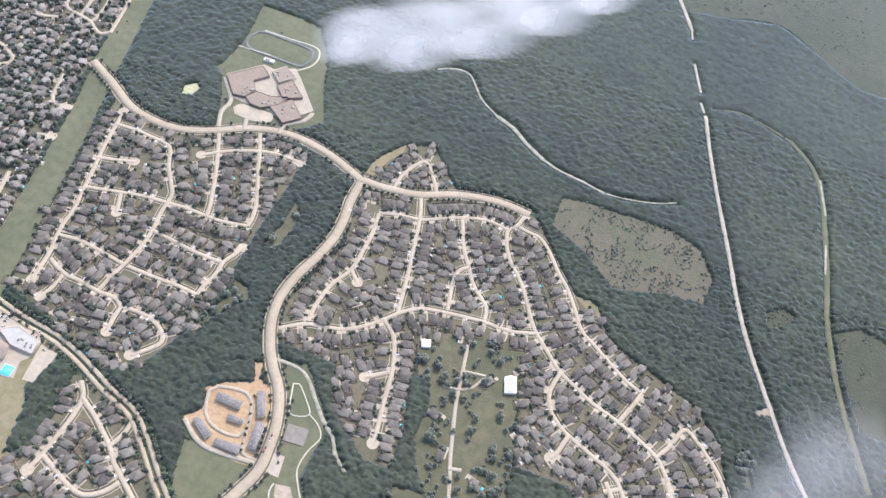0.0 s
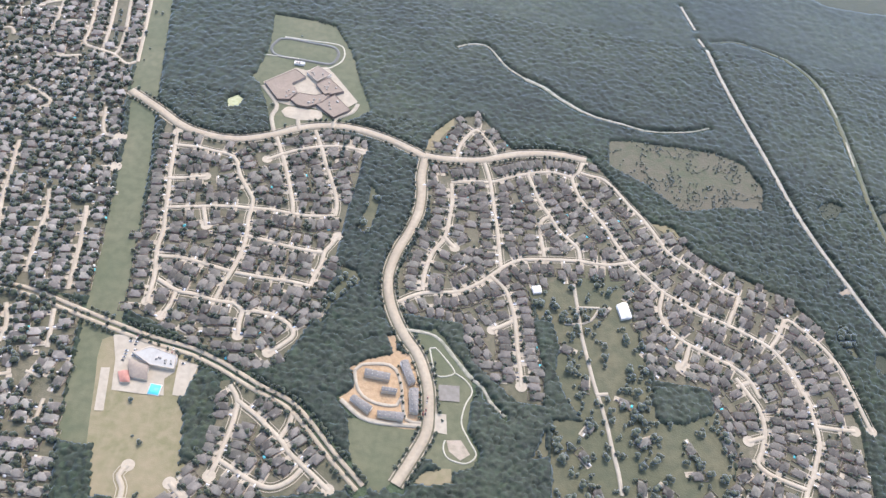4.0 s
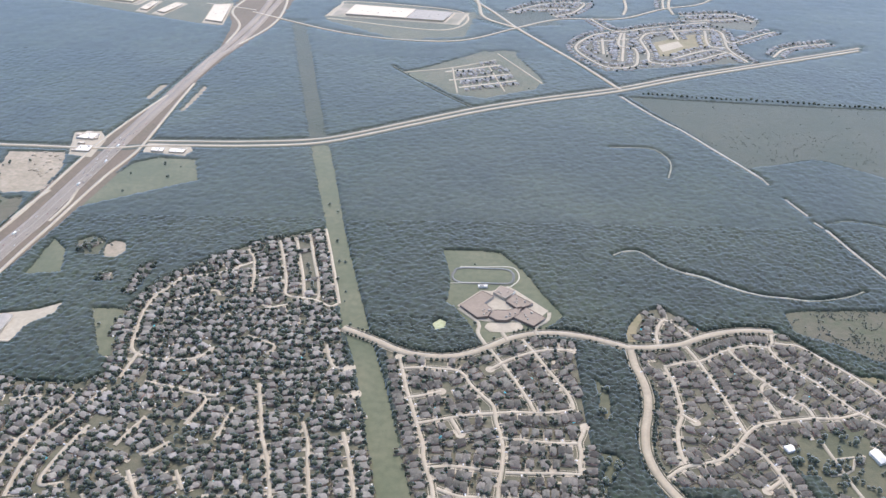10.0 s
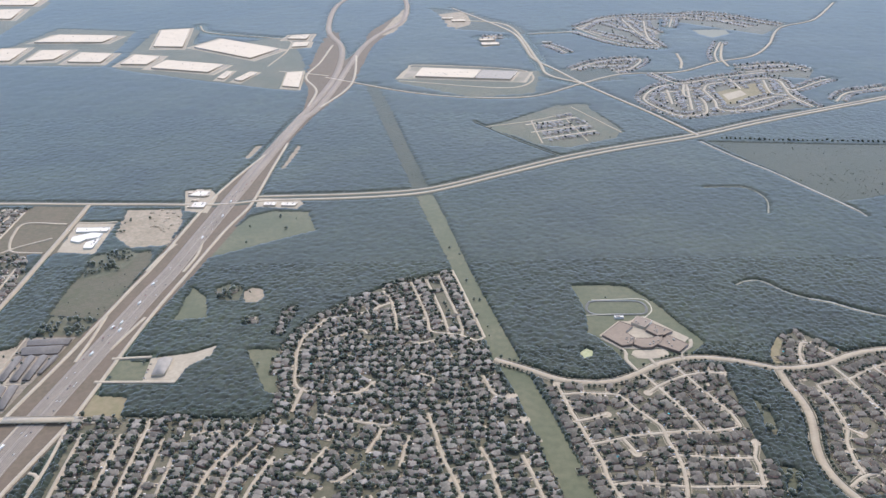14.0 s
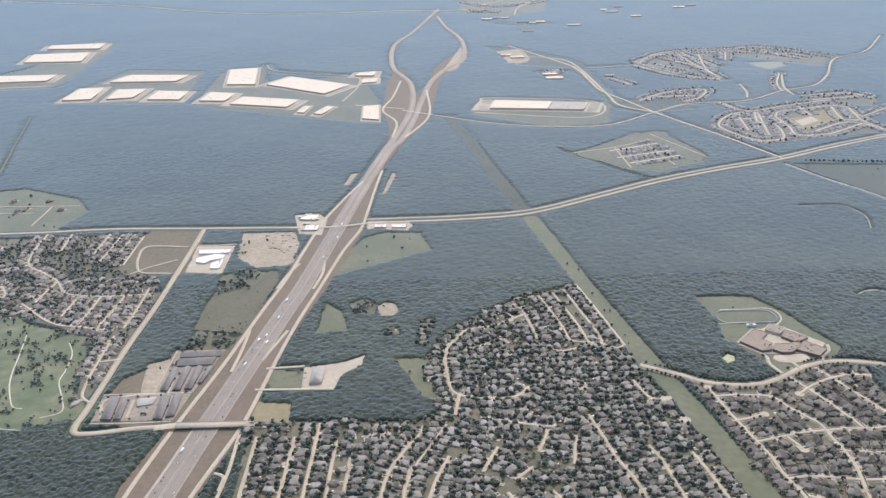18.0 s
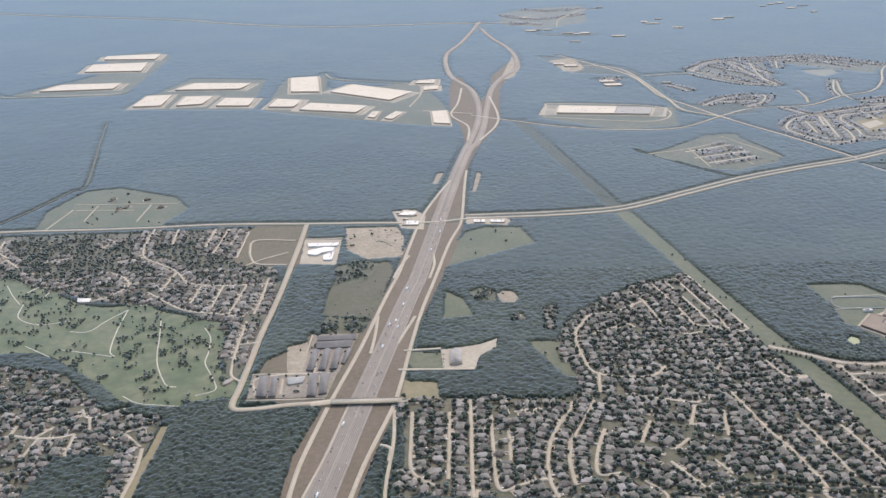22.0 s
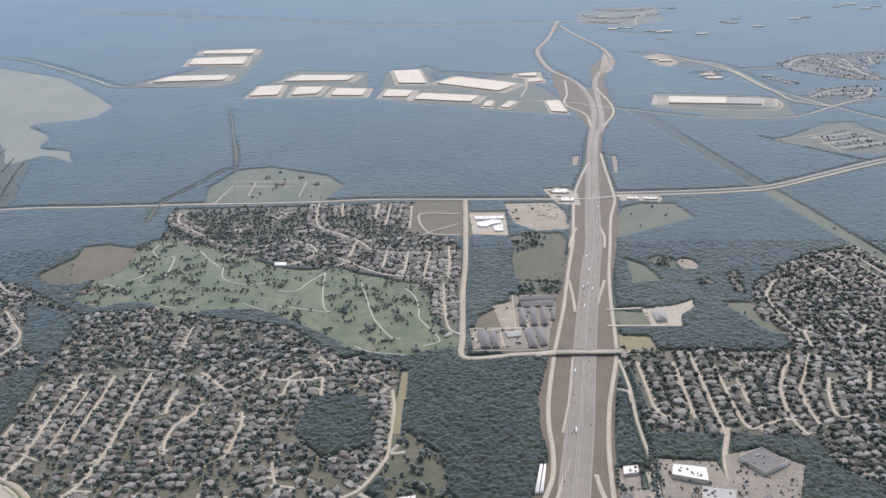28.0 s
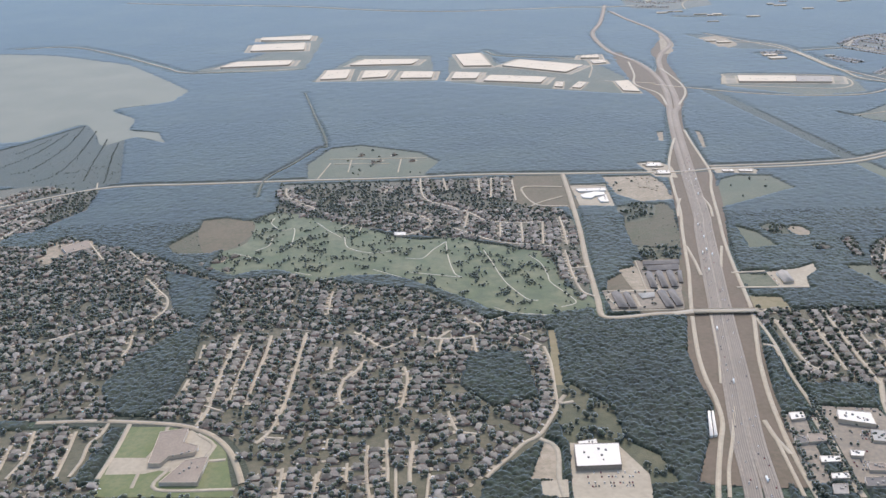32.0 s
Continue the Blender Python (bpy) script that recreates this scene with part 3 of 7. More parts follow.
def dual(width, pts, grown=1.0):
    """Two carriageways with a planted median; grown: the size of its trees."""
    line, d = smooth(pts, 30)
    side = np.column_stack([-d[:, 1], d[:, 0]])
    stamp_line(clear, line, 14)
    for k in (-1, 1):
        road_of("avenue", width, [tuple(p) for p in line + side * k * 5.6])
    line, d = smooth(pts, 9)
    for q in range(len(line)):
        if random.random() < 0.7:
            STREET_TREES.append((*(line[q] + np.random.uniform(-1.5, 1.5, 2)), (5.0 + 4 * random.random()) * grown))
        for k in (-1, 1):
            if random.random() < 0.8:
                STREET_TREES.append((line[q][0] - d[q][1] * k * 13, line[q][1] + d[q][0] * k * 13, (6 + 5 * random.random()) * grown))


def tree_row(pts, gap, low, high):
    """A row of trees along a line."""
    line, d = smooth(pts, gap)
    for p in line:
        ROW_TREES.append((*(p + np.random.uniform(-2, 2, 2)), low + (high - low) * random.random()))


def carriageway(width, pts):
    road_of("carriageway", width, pts)


def frontage(width, pts):
    road_of("frontage", width, pts)


def ramp(width, pts):
    road_of("ramp", width, pts)


def track(width, pts):
    road_of("track", width, pts)


def lane(width, pts):
    road_of("lane", width, pts)


def path(width, pts):
    road_of("path", width, pts)


def stream(width, pts):
    road_of("stream", width, pts)


def canal(width, pts):
    road_of("canal", width, pts)


def ride(width, pts):
    road_of("ride", width, pts)


def track_oval(width, pts):
    road_of("track_oval", width, pts)


# ---- ground ----
gx, gy = np.meshgrid(np.linspace(-9000, 9000, 61), np.linspace(-2500, 11000, 46), indexing="ij")
gv = np.column_stack([gx.ravel(), gy.ravel(), np.full(gx.size, -0.4)])
gi = (np.arange(60)[:, None] * 46 + np.arange(45)[None, :]).ravel()
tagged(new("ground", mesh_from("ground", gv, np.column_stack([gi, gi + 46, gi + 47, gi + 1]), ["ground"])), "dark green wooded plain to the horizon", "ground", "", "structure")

# clearings, where no wood stands
area("hood", [(677, 1589), (729, 1580), (853, 1578), (965, 1635), (1063, 1614), (1060, 1528), (1054, 1375), (1061, 1294), (1047, 1194), (1012, 1103), (968, 1080), (870, 1118), (750, 1156), (725, 1276)])
area("hood", [(1167, 1600), (1186, 1680), (1217, 1726), (1269, 1750), (1345, 1662), (1425, 1682), (1508, 1664), (1554, 1602), (1611, 1529), (1660, 1522), (1696, 1459), (1792, 1424), (1865, 1393), (1908, 1342), (1955, 1194), (1756, 1125), (1693, 1181), (1610, 1181), (1556, 1392), (1391, 1328), (1428, 1186), (1448, 1103), (1386, 1100), (1309, 1163), (1286, 1230), (1178, 1234), (1162, 1298), (1206, 1458)])
area("hood", [(1703, 1171), (1782, 1240), (1875, 1301), (1912, 1247), (1945, 1152), (1945, 995), (1709, 947), (1732, 1052), (1703, 1118)])
area("hood", [(932, 1055), (959, 1063), (1042, 1034), (1171, 920), (855, 832), (822, 891), (897, 904), (944, 927), (944, 981)])
area("hood", [(498, 2051), (569, 1692), (677, 1240), (173, 1252), (114, 1705), (162, 1819), (233, 1892), (364, 1997)])
area("hood", [(-233, 1484), (101, 1469), (459, 1700), (617, 1374), (599, 1136), (-235, 1169), (-221, 1202)])
area("hood", [(-173, 1451), (107, 1442), (-17, 1163), (-238, 1188)])
area("hood", [(60, 1165), (243, 1150), (404, 1160), (560, 1150), (655, 1130), (700, 1000), (740, 900), (760, 830), (560, 800), (420, 840), (300, 900), (150, 980), (60, 1060)])
area("hood", [(579, 1240), (667, 1263), (696, 1167), (603, 1164)])
area("hood", [(404, 1213), (551, 1183), (682, 1152), (734, 918), (529, 899)])
area("hood", [(-1691, 1835), (-1497, 1689), (-1333, 1715), (-1168, 1660), (-971, 1606), (-835, 1459), (-711, 1429), (-712, 1308), (-721, 1068), (-752, 1001), (-866, 880), (-1261, 886), (-1293, 964), (-1406, 1064), (-1559, 1080), (-1665, 1082), (-2098, 1091), (-2810, 2044), (-2086, 1929), (-2028, 2007)])
area("hood", [(-1665, 892), (-1261, 886), (-1230, 784), (-1785, 790)])
area("hood", [(-1897, 1046), (-1742, 1053), (-1539, 1058), (-1537, 986), (-1548, 893), (-1548, 830), (-1771, 834)])
area("hood", [(-1261, 902), (-1098, 913), (-909, 909), (-854, 879), (-873, 818), (-1234, 824)])
area("hood", [(-1494, 2444), (-724, 2454), (-575, 2057), (-587, 1622), (-606, 1563), (-640, 1721), (-690, 1847), (-855, 1932), (-995, 1959), (-1161, 2029), (-1453, 2180)])
area("hood", [(-2536, 2450), (-2223, 2431), (-2099, 2452), (-2063, 2237), (-2150, 2056), (-2296, 2020)])
area("wood", [(-1611, 1201), (-1587, 1309), (-1521, 1428), (-1478, 1453), (-1455, 1305), (-1450, 1158), (-1469, 1092), (-1554, 1094)])
area("wood", [(-1665, 1762), (-1495, 1682), (-1474, 1480), (-1483, 1427), (-1572, 1539)])
area("wood", [(-880, 1312), (-764, 1309), (-747, 1142), (-832, 1106), (-898, 1184)])
area("rough", [(412, 2500), (323, 2966), (241, 3380), (180, 3700), (240, 3700), (302, 3381), (377, 2966), (466, 2500)])
area("grass", [(734, 918), (694, 1131), (620, 1530), (579, 1678), (527, 1958), (498, 2097), (442, 2357), (410, 2520), (464, 2520), (498, 2357), (544, 2097), (589, 1881), (644, 1637), (685, 1472), (748, 1160), (776, 1035), (792, 923)])
area("grass", [(795, 1967), (862, 1970), (934, 1960), (986, 1873), (1010, 1807), (1053, 1709), (1005, 1657), (951, 1629), (887, 1606), (858, 1653), (823, 1729), (801, 1754), (811, 1844)])
area("grass", [(1133, 1028), (1163, 1029), (1241, 1026), (1240, 986), (1199, 917), (1173, 931), (1146, 971)])
area("grass", [(1202, 1183), (1246, 1213), (1297, 1155), (1317, 1106), (1314, 1035), (1333, 1010), (1328, 977), (1294, 965), (1250, 987), (1259, 1046), (1251, 1105)])
area("dry_grass", [(1256, 961), (1297, 972), (1303, 950), (1263, 940), (1246, 942)])
area("dry_grass", [(741, 1060), (749, 1103), (886, 1085), (896, 1066), (880, 1013), (896, 987), (923, 866), (810, 849)])
area("meadow", [(1391, 1328), (1556, 1392), (1608, 1151), (1648, 1088), (1416, 1007), (1448, 1103), (1441, 1191)])
area("wood", [(1401, 1265), (1437, 1265), (1452, 1214), (1446, 1170), (1466, 1116), (1494, 1085), (1497, 1021), (1475, 1005), (1442, 996), (1428, 1104), (1429, 1165)])
area("wood", [(1600, 1155), (1681, 1169), (1705, 1098), (1699, 1067), (1623, 1046), (1609, 1118)])
area("meadow", [(1442, 1079), (1618, 1104), (1656, 1110), (1706, 1138), (1728, 1061), (1722, 983), (1736, 916), (1452, 881)])
area("scrub", [(1537, 1736), (1593, 1749), (1663, 1750), (1755, 1752), (1813, 1733), (1849, 1670), (1838, 1609), (1773, 1601), (1677, 1569), (1606, 1630), (1534, 1665)])
area("dirt", [(1114, 1059), (1130, 1075), (1131, 1100), (1120, 1114), (1152, 1139), (1183, 1152), (1169, 1183), (1181, 1188), (1191, 1159), (1207, 1156), (1231, 1123), (1244, 1083), (1245, 1029), (1163, 1030)])
area("grass", [(-65, 2395), (-6, 2427), (97, 2420), (132, 2297), (-131, 2140), (-120, 2253)])
area("grass", [(-136, 1987), (-91, 1935), (-67, 1841), (-143, 1830)])
area("grass", [(47, 1706), (113, 1709), (135, 1542), (114, 1552)])
area("grass", [(-230, 1671), (-152, 1669), (-135, 1587), (-213, 1599)])
area("dry_grass", [(-232, 1552), (-161, 1541), (-153, 1478), (-235, 1480)])
area("bare", [(-435, 2449), (-278, 2449), (-251, 2353), (-259, 2215), (-355, 2205), (-419, 2276)])
area("bare", [(-151, 2967), (-126, 2973), (-152, 2849), (-170, 2851)])
area("bare", [(-5, 2977), (10, 2951), (-17, 2763), (-34, 2750)])
area("brown_field", [(-750, 2433), (-708, 2487), (-565, 2477), (-541, 2174), (-717, 2185)])
area("scrub", [(-439, 2007), (-415, 2145), (-291, 2185), (-277, 2125), (-299, 1965), (-320, 1844), (-439, 1860)])
area("meadow", [(-431, 1857), (-327, 1838), (-337, 1752), (-431, 1763)])
area("meadow", [(-440, 2154), (-355, 2197), (-322, 2167), (-350, 2073), (-424, 2041)])
area("brown_field", [(-557, 1554), (-543, 1648), (-442, 1747), (-336, 1755), (-377, 1502), (-541, 1498)])
area("golf", [(-1521, 2114), (-1453, 2180), (-1324, 2127), (-1196, 2053), (-1074, 1962), (-994, 1939), (-902, 1954), (-854, 1912), (-749, 1869), (-690, 1847), (-647, 1721), (-641, 1624), (-593, 1562), (-593, 1505), (-671, 1481), (-734, 1469), (-822, 1499), (-875, 1558), (-973, 1637), (-1062, 1705), (-1176, 1709), (-1255, 1679), (-1355, 1750), (-1414, 1752), (-1477, 1721), (-1552, 1775), (-1549, 1866), (-1520, 1984)])
area("scrub", [(-1709, 1931), (-1623, 2119), (-1513, 2113), (-1493, 1942), (-1580, 1868), (-1673, 1872)])
area("brown_field", [(-1666, 2123), (-1596, 2143), (-1511, 2106), (-1492, 2005), (-1528, 1906), (-1586, 1870), (-1647, 2012)])
area("rough", [(-2710, 2918), (-2633, 3028), (-2497, 3290), (-2247, 3079), (-2055, 2508), (-2184, 2429), (-2489, 2505)])
area("hood", [(-2584, 2426), (-2446, 2457), (-2348, 2496), (-2195, 2456), (-2131, 2394), (-2175, 2238), (-2172, 2117), (-2210, 1987), (-2299, 1910)])
area("bare", [(-2038, 1834), (-2047, 1969), (-1940, 1984), (-1920, 1945), (-1975, 1932), (-1978, 1885), (-1999, 1825)])
area("grass", [(-1441, 2655), (-1385, 2858), (-1272, 2887), (-1052, 2777), (-974, 2656), (-1008, 2562), (-1024, 2503), (-1411, 2497)])
area("grass", [(649, 3142), (1003, 3361), (1053, 3394), (1148, 3095), (1110, 3007), (918, 2918), (845, 2959)])
area("meadow", [(-717, 1200), (-681, 1179), (-614, 1101), (-607, 999), (-557, 951), (-542, 876), (-649, 877), (-713, 1001), (-721, 1068)])
area("dry_grass", [(-706, 1403), (-691, 1403), (-697, 1179), (-715, 1180)])
area("verge", [(-514, 875), (-459, 1012), (-430, 1097), (-436, 1193), (-431, 1300), (-385, 1498), (-339, 1743), (-281, 2051), (-226, 2410), (-177, 2645), (-87, 2919), (-14, 3486), (63, 3531), (-41, 2993), (-73, 2457), (-143, 2063), (-217, 1738), (-235, 1493), (-278, 1296), (-308, 1132), (-315, 1009), (-317, 872)])
area("verge", [(-33, 3311), (-48, 3630), (-91, 3814), (-74, 4500), (-8, 4626), (56, 4084), (138, 4418), (151, 4635), (335, 5187), (316, 4789), (186, 4363), (128, 3666), (12, 3306)])
area("bare", [(312, 5191), (338, 4919), (277, 4615), (207, 4574), (249, 4838)])
area("brown_field", [(-551, 1574), (-384, 1586), (-384, 1483), (-542, 1488)])
area("brown_field", [(-464, 1759), (-337, 1766), (-374, 1597), (-443, 1589)])
area("bare", [(-504, 1707), (-461, 1731), (-448, 1602), (-484, 1592)])
area("hood", [(-644, 1864), (-588, 1862), (-590, 1592), (-608, 1548), (-643, 1688), (-657, 1791)])
area("bare", [(556, 4993), (714, 5059), (723, 4729), (590, 4669)])
area("rough", [(463, 5181), (624, 5124), (891, 4787), (934, 4554), (620, 4665)])
area("hood", [(1294, 3481), (1410, 3632), (1531, 3685), (1626, 3723), (1965, 3754), (1941, 3328), (1679, 3268), (1381, 3200)])
area("hood", [(1229, 4674), (1456, 4932), (1719, 4921), (1572, 4251), (1308, 4452)])
area("hood", [(1726, 4949), (2045, 5021), (2352, 4730), (2147, 4488), (1792, 4781)])
area("hood", [(1076, 3849), (1236, 4048), (1436, 4070), (1368, 3873), (1267, 3806)])
area("hood", [(1774, 3849), (2040, 3959), (2144, 3835), (2069, 3707), (1852, 3784)])
area("dry_grass", [(1608, 3522), (1831, 3649), (1833, 3507), (1626, 3374)])
area("paving", [(1637, 3498), (1730, 3557), (1737, 3495), (1641, 3424)])
area("hood", [(758, 3202), (975, 3320), (1041, 3192), (1056, 3038), (886, 2975), (796, 3059)])
area("bare", [(-6, 1956), (13, 1979), (39, 1971), (51, 1934), (35, 1903), (7, 1907)])
area("meadow", [(-75, 1974), (-45, 1999), (-9, 1980), (-6, 1914), (-56, 1917)])
area("hood", [(106, 1861), (126, 1891), (137, 1875), (116, 1759), (97, 1760)])
area("meadow", [(16, 1836), (51, 1846), (57, 1810), (20, 1806)])
area("hood", [(354, 6998), (653, 7276), (1087, 7373), (980, 6451), (622, 6240), (354, 6413)])
area("paving", [(-265, 2434), (-300, 2584), (-223, 2593), (-190, 2536), (-196, 2419)])
area("paving", [(-63, 2458), (-64, 2520), (57, 2513), (77, 2474), (54, 2443)])

area("rough", [(1423, 2958), (1496, 2809), (1555, 2694), (1613, 2558), (1668, 2439), (1745, 2460), (1888, 2507), (1982, 2449), (2094, 2363), (2252, 2367), (2514, 2885), (2042, 2903), (1681, 2933)])
area("rough", [(2079, 1649), (2104, 1555), (2136, 1460), (2181, 1465), (2189, 1665), (2125, 1680)])
area("meadow", [(1087, 1509), (1108, 1480), (1107, 1431), (1099, 1389), (1081, 1396), (1087, 1445)])
area("meadow", [(1069, 1309), (1096, 1303), (1108, 1285), (1087, 1254), (1068, 1225), (1058, 1188), (1048, 1202), (1059, 1239), (1073, 1274)])
area("rough", [(1952, 1639), (1983, 1665), (2008, 1654), (1990, 1624), (1959, 1608)])
area("bare", [(1958, 1433), (1986, 1450), (1989, 1437), (1962, 1422)])
area("rough", [(2002, 1306), (2016, 1305), (2022, 1280), (2004, 1264), (1993, 1283)])
area("meadow", [(1946, 1351), (1962, 1333), (1967, 1291), (1953, 1292), (1935, 1326)])
area("dry_grass", [(1175, 1626), (1179, 1664), (1204, 1705), (1219, 1727), (1221, 1706), (1201, 1667), (1191, 1625)])
area("dry_grass", [(1617, 1524), (1649, 1527), (1672, 1501), (1678, 1474), (1663, 1485), (1637, 1510)])
area("meadow", [(703, 3164), (952, 3383), (1070, 3389), (1131, 3054), (938, 2918), (817, 2955)])
area("bare", [(512, 5033), (649, 5068), (676, 4782), (560, 4718)])
area("bare", [(735, 4534), (793, 4527), (776, 4336), (719, 4290)])
area("rough", [(899, 3815), (1198, 3948), (1280, 3725), (1115, 3681)])

# water
area("lake", [(-4903, 4420), (-4995, 5482), (-3402, 5069), (-3115, 4886), (-2798, 4675), (-2507, 4301), (-2243, 3938), (-2256, 3726), (-2481, 3583), (-2320, 3397), (-2273, 3209), (-2137, 3154), (-2061, 3000), (-2206, 3093), (-2300, 2987), (-2383, 3131), (-2510, 3319), (-2596, 3191), (-2654, 3070), (-3083, 3022), (-3713, 2952)])
area("lake", [(1818, 4599), (1981, 4605), (1984, 4519), (1879, 4440), (1834, 4501)])
area("pond", [(771, 1675), (788, 1692), (800, 1683), (797, 1661), (778, 1653)])

# paved ground
area("paving", [(825, 1742), (879, 1802), (902, 1799), (940, 1821), (961, 1800), (1022, 1728), (1003, 1704), (980, 1671), (945, 1689), (891, 1686), (868, 1689)])
area("paving", [(880, 1666), (891, 1682), (957, 1685), (962, 1666), (950, 1654), (924, 1649), (891, 1651)])
area("lawn", [(883, 1752), (910, 1768), (920, 1760), (918, 1733), (901, 1720)])
area("paving", [(750, 1105), (775, 1108), (856, 1098), (859, 1080), (861, 1056), (850, 1043), (858, 1015), (825, 1012), (781, 1011), (768, 1064)])
area("paving", [(861, 1080), (893, 1075), (887, 1019), (870, 1018)])
area("paving", [(753, 1045), (766, 1047), (782, 976), (769, 974)])
area("paving", [(1263, 1058), (1280, 1059), (1285, 1026), (1266, 1026)])
area("bare", [(1285, 1016), (1307, 1020), (1323, 999), (1309, 987), (1291, 999)])
area("paving", [(-151, 1679), (-100, 1689), (-60, 1700), (-20, 1725), (-25, 1685), (-63, 1649), (-78, 1589), (-146, 1592)])
area("paving", [(-550, 2361), (-439, 2354), (-438, 2168), (-542, 2182)])
area("paving", [(-706, 991), (-623, 981), (-586, 903), (-593, 819), (-719, 822)])
area("bare", [(-748, 1000), (-727, 975), (-739, 891), (-780, 892), (-767, 937)])
area("paving", [(-766, 889), (-720, 891), (-723, 846), (-765, 847)])
area("lot", [(-243, 1093), (-141, 1082), (-131, 990), (-148, 870), (-260, 871), (-253, 992)])
area("lot", [(-121, 1101), (-53, 1121), (8, 1069), (-71, 893), (-148, 894), (-138, 1014)])
area("lot", [(-316, 1068), (-277, 1068), (-304, 872), (-339, 873)])
area("lot", [(-562, 1586), (-377, 1588), (-390, 1494), (-556, 1495)])
area("lot", [(-450, 1766), (-342, 1766), (-374, 1592), (-452, 1592)])
area("meadow", [(-2354, 4442), (-2078, 4906), (-2190, 5524), (-1934, 5628), (-1792, 5379), (-1752, 4442), (-2220, 4402)])
area("meadow", [(-1660, 4071), (-1496, 4762), (-1075, 4684), (-1037, 4009)])
area("meadow", [(-950, 3967), (-974, 4630), (-754, 4706), (-675, 4391), (-240, 4504), (-100, 3969), (-94, 3613), (-229, 3654), (-536, 3781)])
area("meadow", [(322, 3820), (396, 3997), (887, 3870), (938, 3864), (881, 3549), (630, 3500), (322, 3718)])
area("lawn", [(-1503, 1059), (-1429, 1057), (-1348, 1029), (-1305, 981), (-1261, 856), (-1506, 861), (-1505, 961)])
area("paving", [(-1496, 919), (-1499, 966), (-1414, 964), (-1390, 935), (-1429, 920)])
area("paving", [(-1426, 933), (-1437, 1034), (-1383, 1045), (-1324, 998), (-1332, 952), (-1356, 919)])
area("paving", [(-58, 2509), (74, 2485), (63, 2440), (-57, 2462)])
area("court", [(1262, 1109), (1295, 1112), (1298, 1084), (1265, 1081)])

# main roads
avenue(15, [(585, 1655), (647, 1620), (713, 1580), (771, 1567), (824, 1571), (876, 1594), (926, 1626), (975, 1645), (1024, 1650), (1090, 1639), (1153, 1615), (1176, 1604)])
avenue(15, [(1176, 1607), (1220, 1608), (1284, 1620), (1343, 1649), (1395, 1665), (1445, 1671), (1491, 1667)])
avenue(15, [(1177, 1600), (1176, 1551), (1182, 1510), (1183, 1461), (1173, 1410), (1160, 1367), (1152, 1314), (1158, 1268), (1174, 1227), (1197, 1189), (1224, 1155), (1244, 1109), (1252, 1067), (1254, 1025), (1241, 985), (1220, 934)])
dual(6, [(243, 1160), (319, 1150), (374, 1172), (418, 1176), (476, 1165), (514, 1159), (558, 1162), (605, 1157), (650, 1145)], 1.5)
dual(6.5, [(650, 1145), (752, 1119), (813, 1106), (872, 1098), (936, 1077), (990, 1053), (1042, 1034), (1081, 1003), (1121, 964), (1171, 920)])
carriageway(28, [(-448, 775), (-430, 874), (-413, 995), (-380, 1172), (-342, 1392), (-313, 1552), (-280, 1740), (-240, 1964), (-218, 2066), (-185, 2301), (-146, 2580), (-95, 2920), (-40, 3247), (-18, 3359), (33, 3677), (51, 3989), (30, 4324), (-56, 4616), (-84, 4895), (-85, 5199), (-55, 5416), (38, 5764), (196, 6609)])
carriageway(28, [(-413, 774), (-400, 874), (-385, 995), (-353, 1171), (-317, 1391), (-290, 1552), (-257, 1739), (-218, 1963), (-198, 2065), (-166, 2300), (-126, 2579), (-77, 2918), (-22, 3246), (14, 3355), (56, 3617), (90, 3944), (133, 4309), (197, 4558), (302, 4829), (332, 5123), (314, 5462), (237, 5854), (181, 6294)])
frontage(8.5, [(-506, 775), (-482, 875), (-450, 980), (-429, 1045), (-421, 1116), (-420, 1193), (-413, 1277), (-394, 1394), (-375, 1498), (-338, 1676), (-314, 1812), (-287, 1966), (-259, 2112), (-234, 2303), (-202, 2523), (-156, 2710), (-104, 2883)])
frontage(8.5, [(-337, 773), (-338, 875), (-336, 962), (-329, 1043), (-319, 1132), (-298, 1252), (-277, 1342), (-250, 1453), (-236, 1550), (-219, 1704), (-195, 1882), (-162, 2064), (-121, 2297), (-82, 2458), (-69, 2607), (-57, 2807), (-43, 2994)])
ramp(7, [(-303, 1852), (-305, 1750), (-310, 1669)])
ramp(7, [(-212, 1847), (-233, 1774), (-250, 1713)])
ramp(7, [(-235, 2222), (-259, 2143), (-274, 2069)])
ramp(7, [(-167, 2239), (-164, 2157), (-178, 2063)])
ramp(8, [(-354, 1050), (-351, 999), (-341, 950)])
ramp(4.5, [(-343, 1454), (-368, 1304), (-397, 1174)])
ramp(6, [(-393, 1096), (-426, 992), (-454, 914), (-473, 841)])
ramp(6, [(-351, 990), (-354, 912), (-357, 841)])
frontage(10, [(-21, 3400), (-13, 3614), (-80, 3813), (-44, 4043), (-16, 4362)])
frontage(10, [(30, 3394), (107, 3611), (130, 3810), (114, 4162)])
frontage(8.5, [(17, 3825), (-77, 3862), (-209, 3906)])
avenue(14, [(-396, 1471), (-459, 1468), (-523, 1457), (-573, 1456), (-582, 1483), (-579, 1533), (-577, 1653), (-575, 1788), (-566, 1979), (-563, 2157), (-561, 2306), (-561, 2485)])
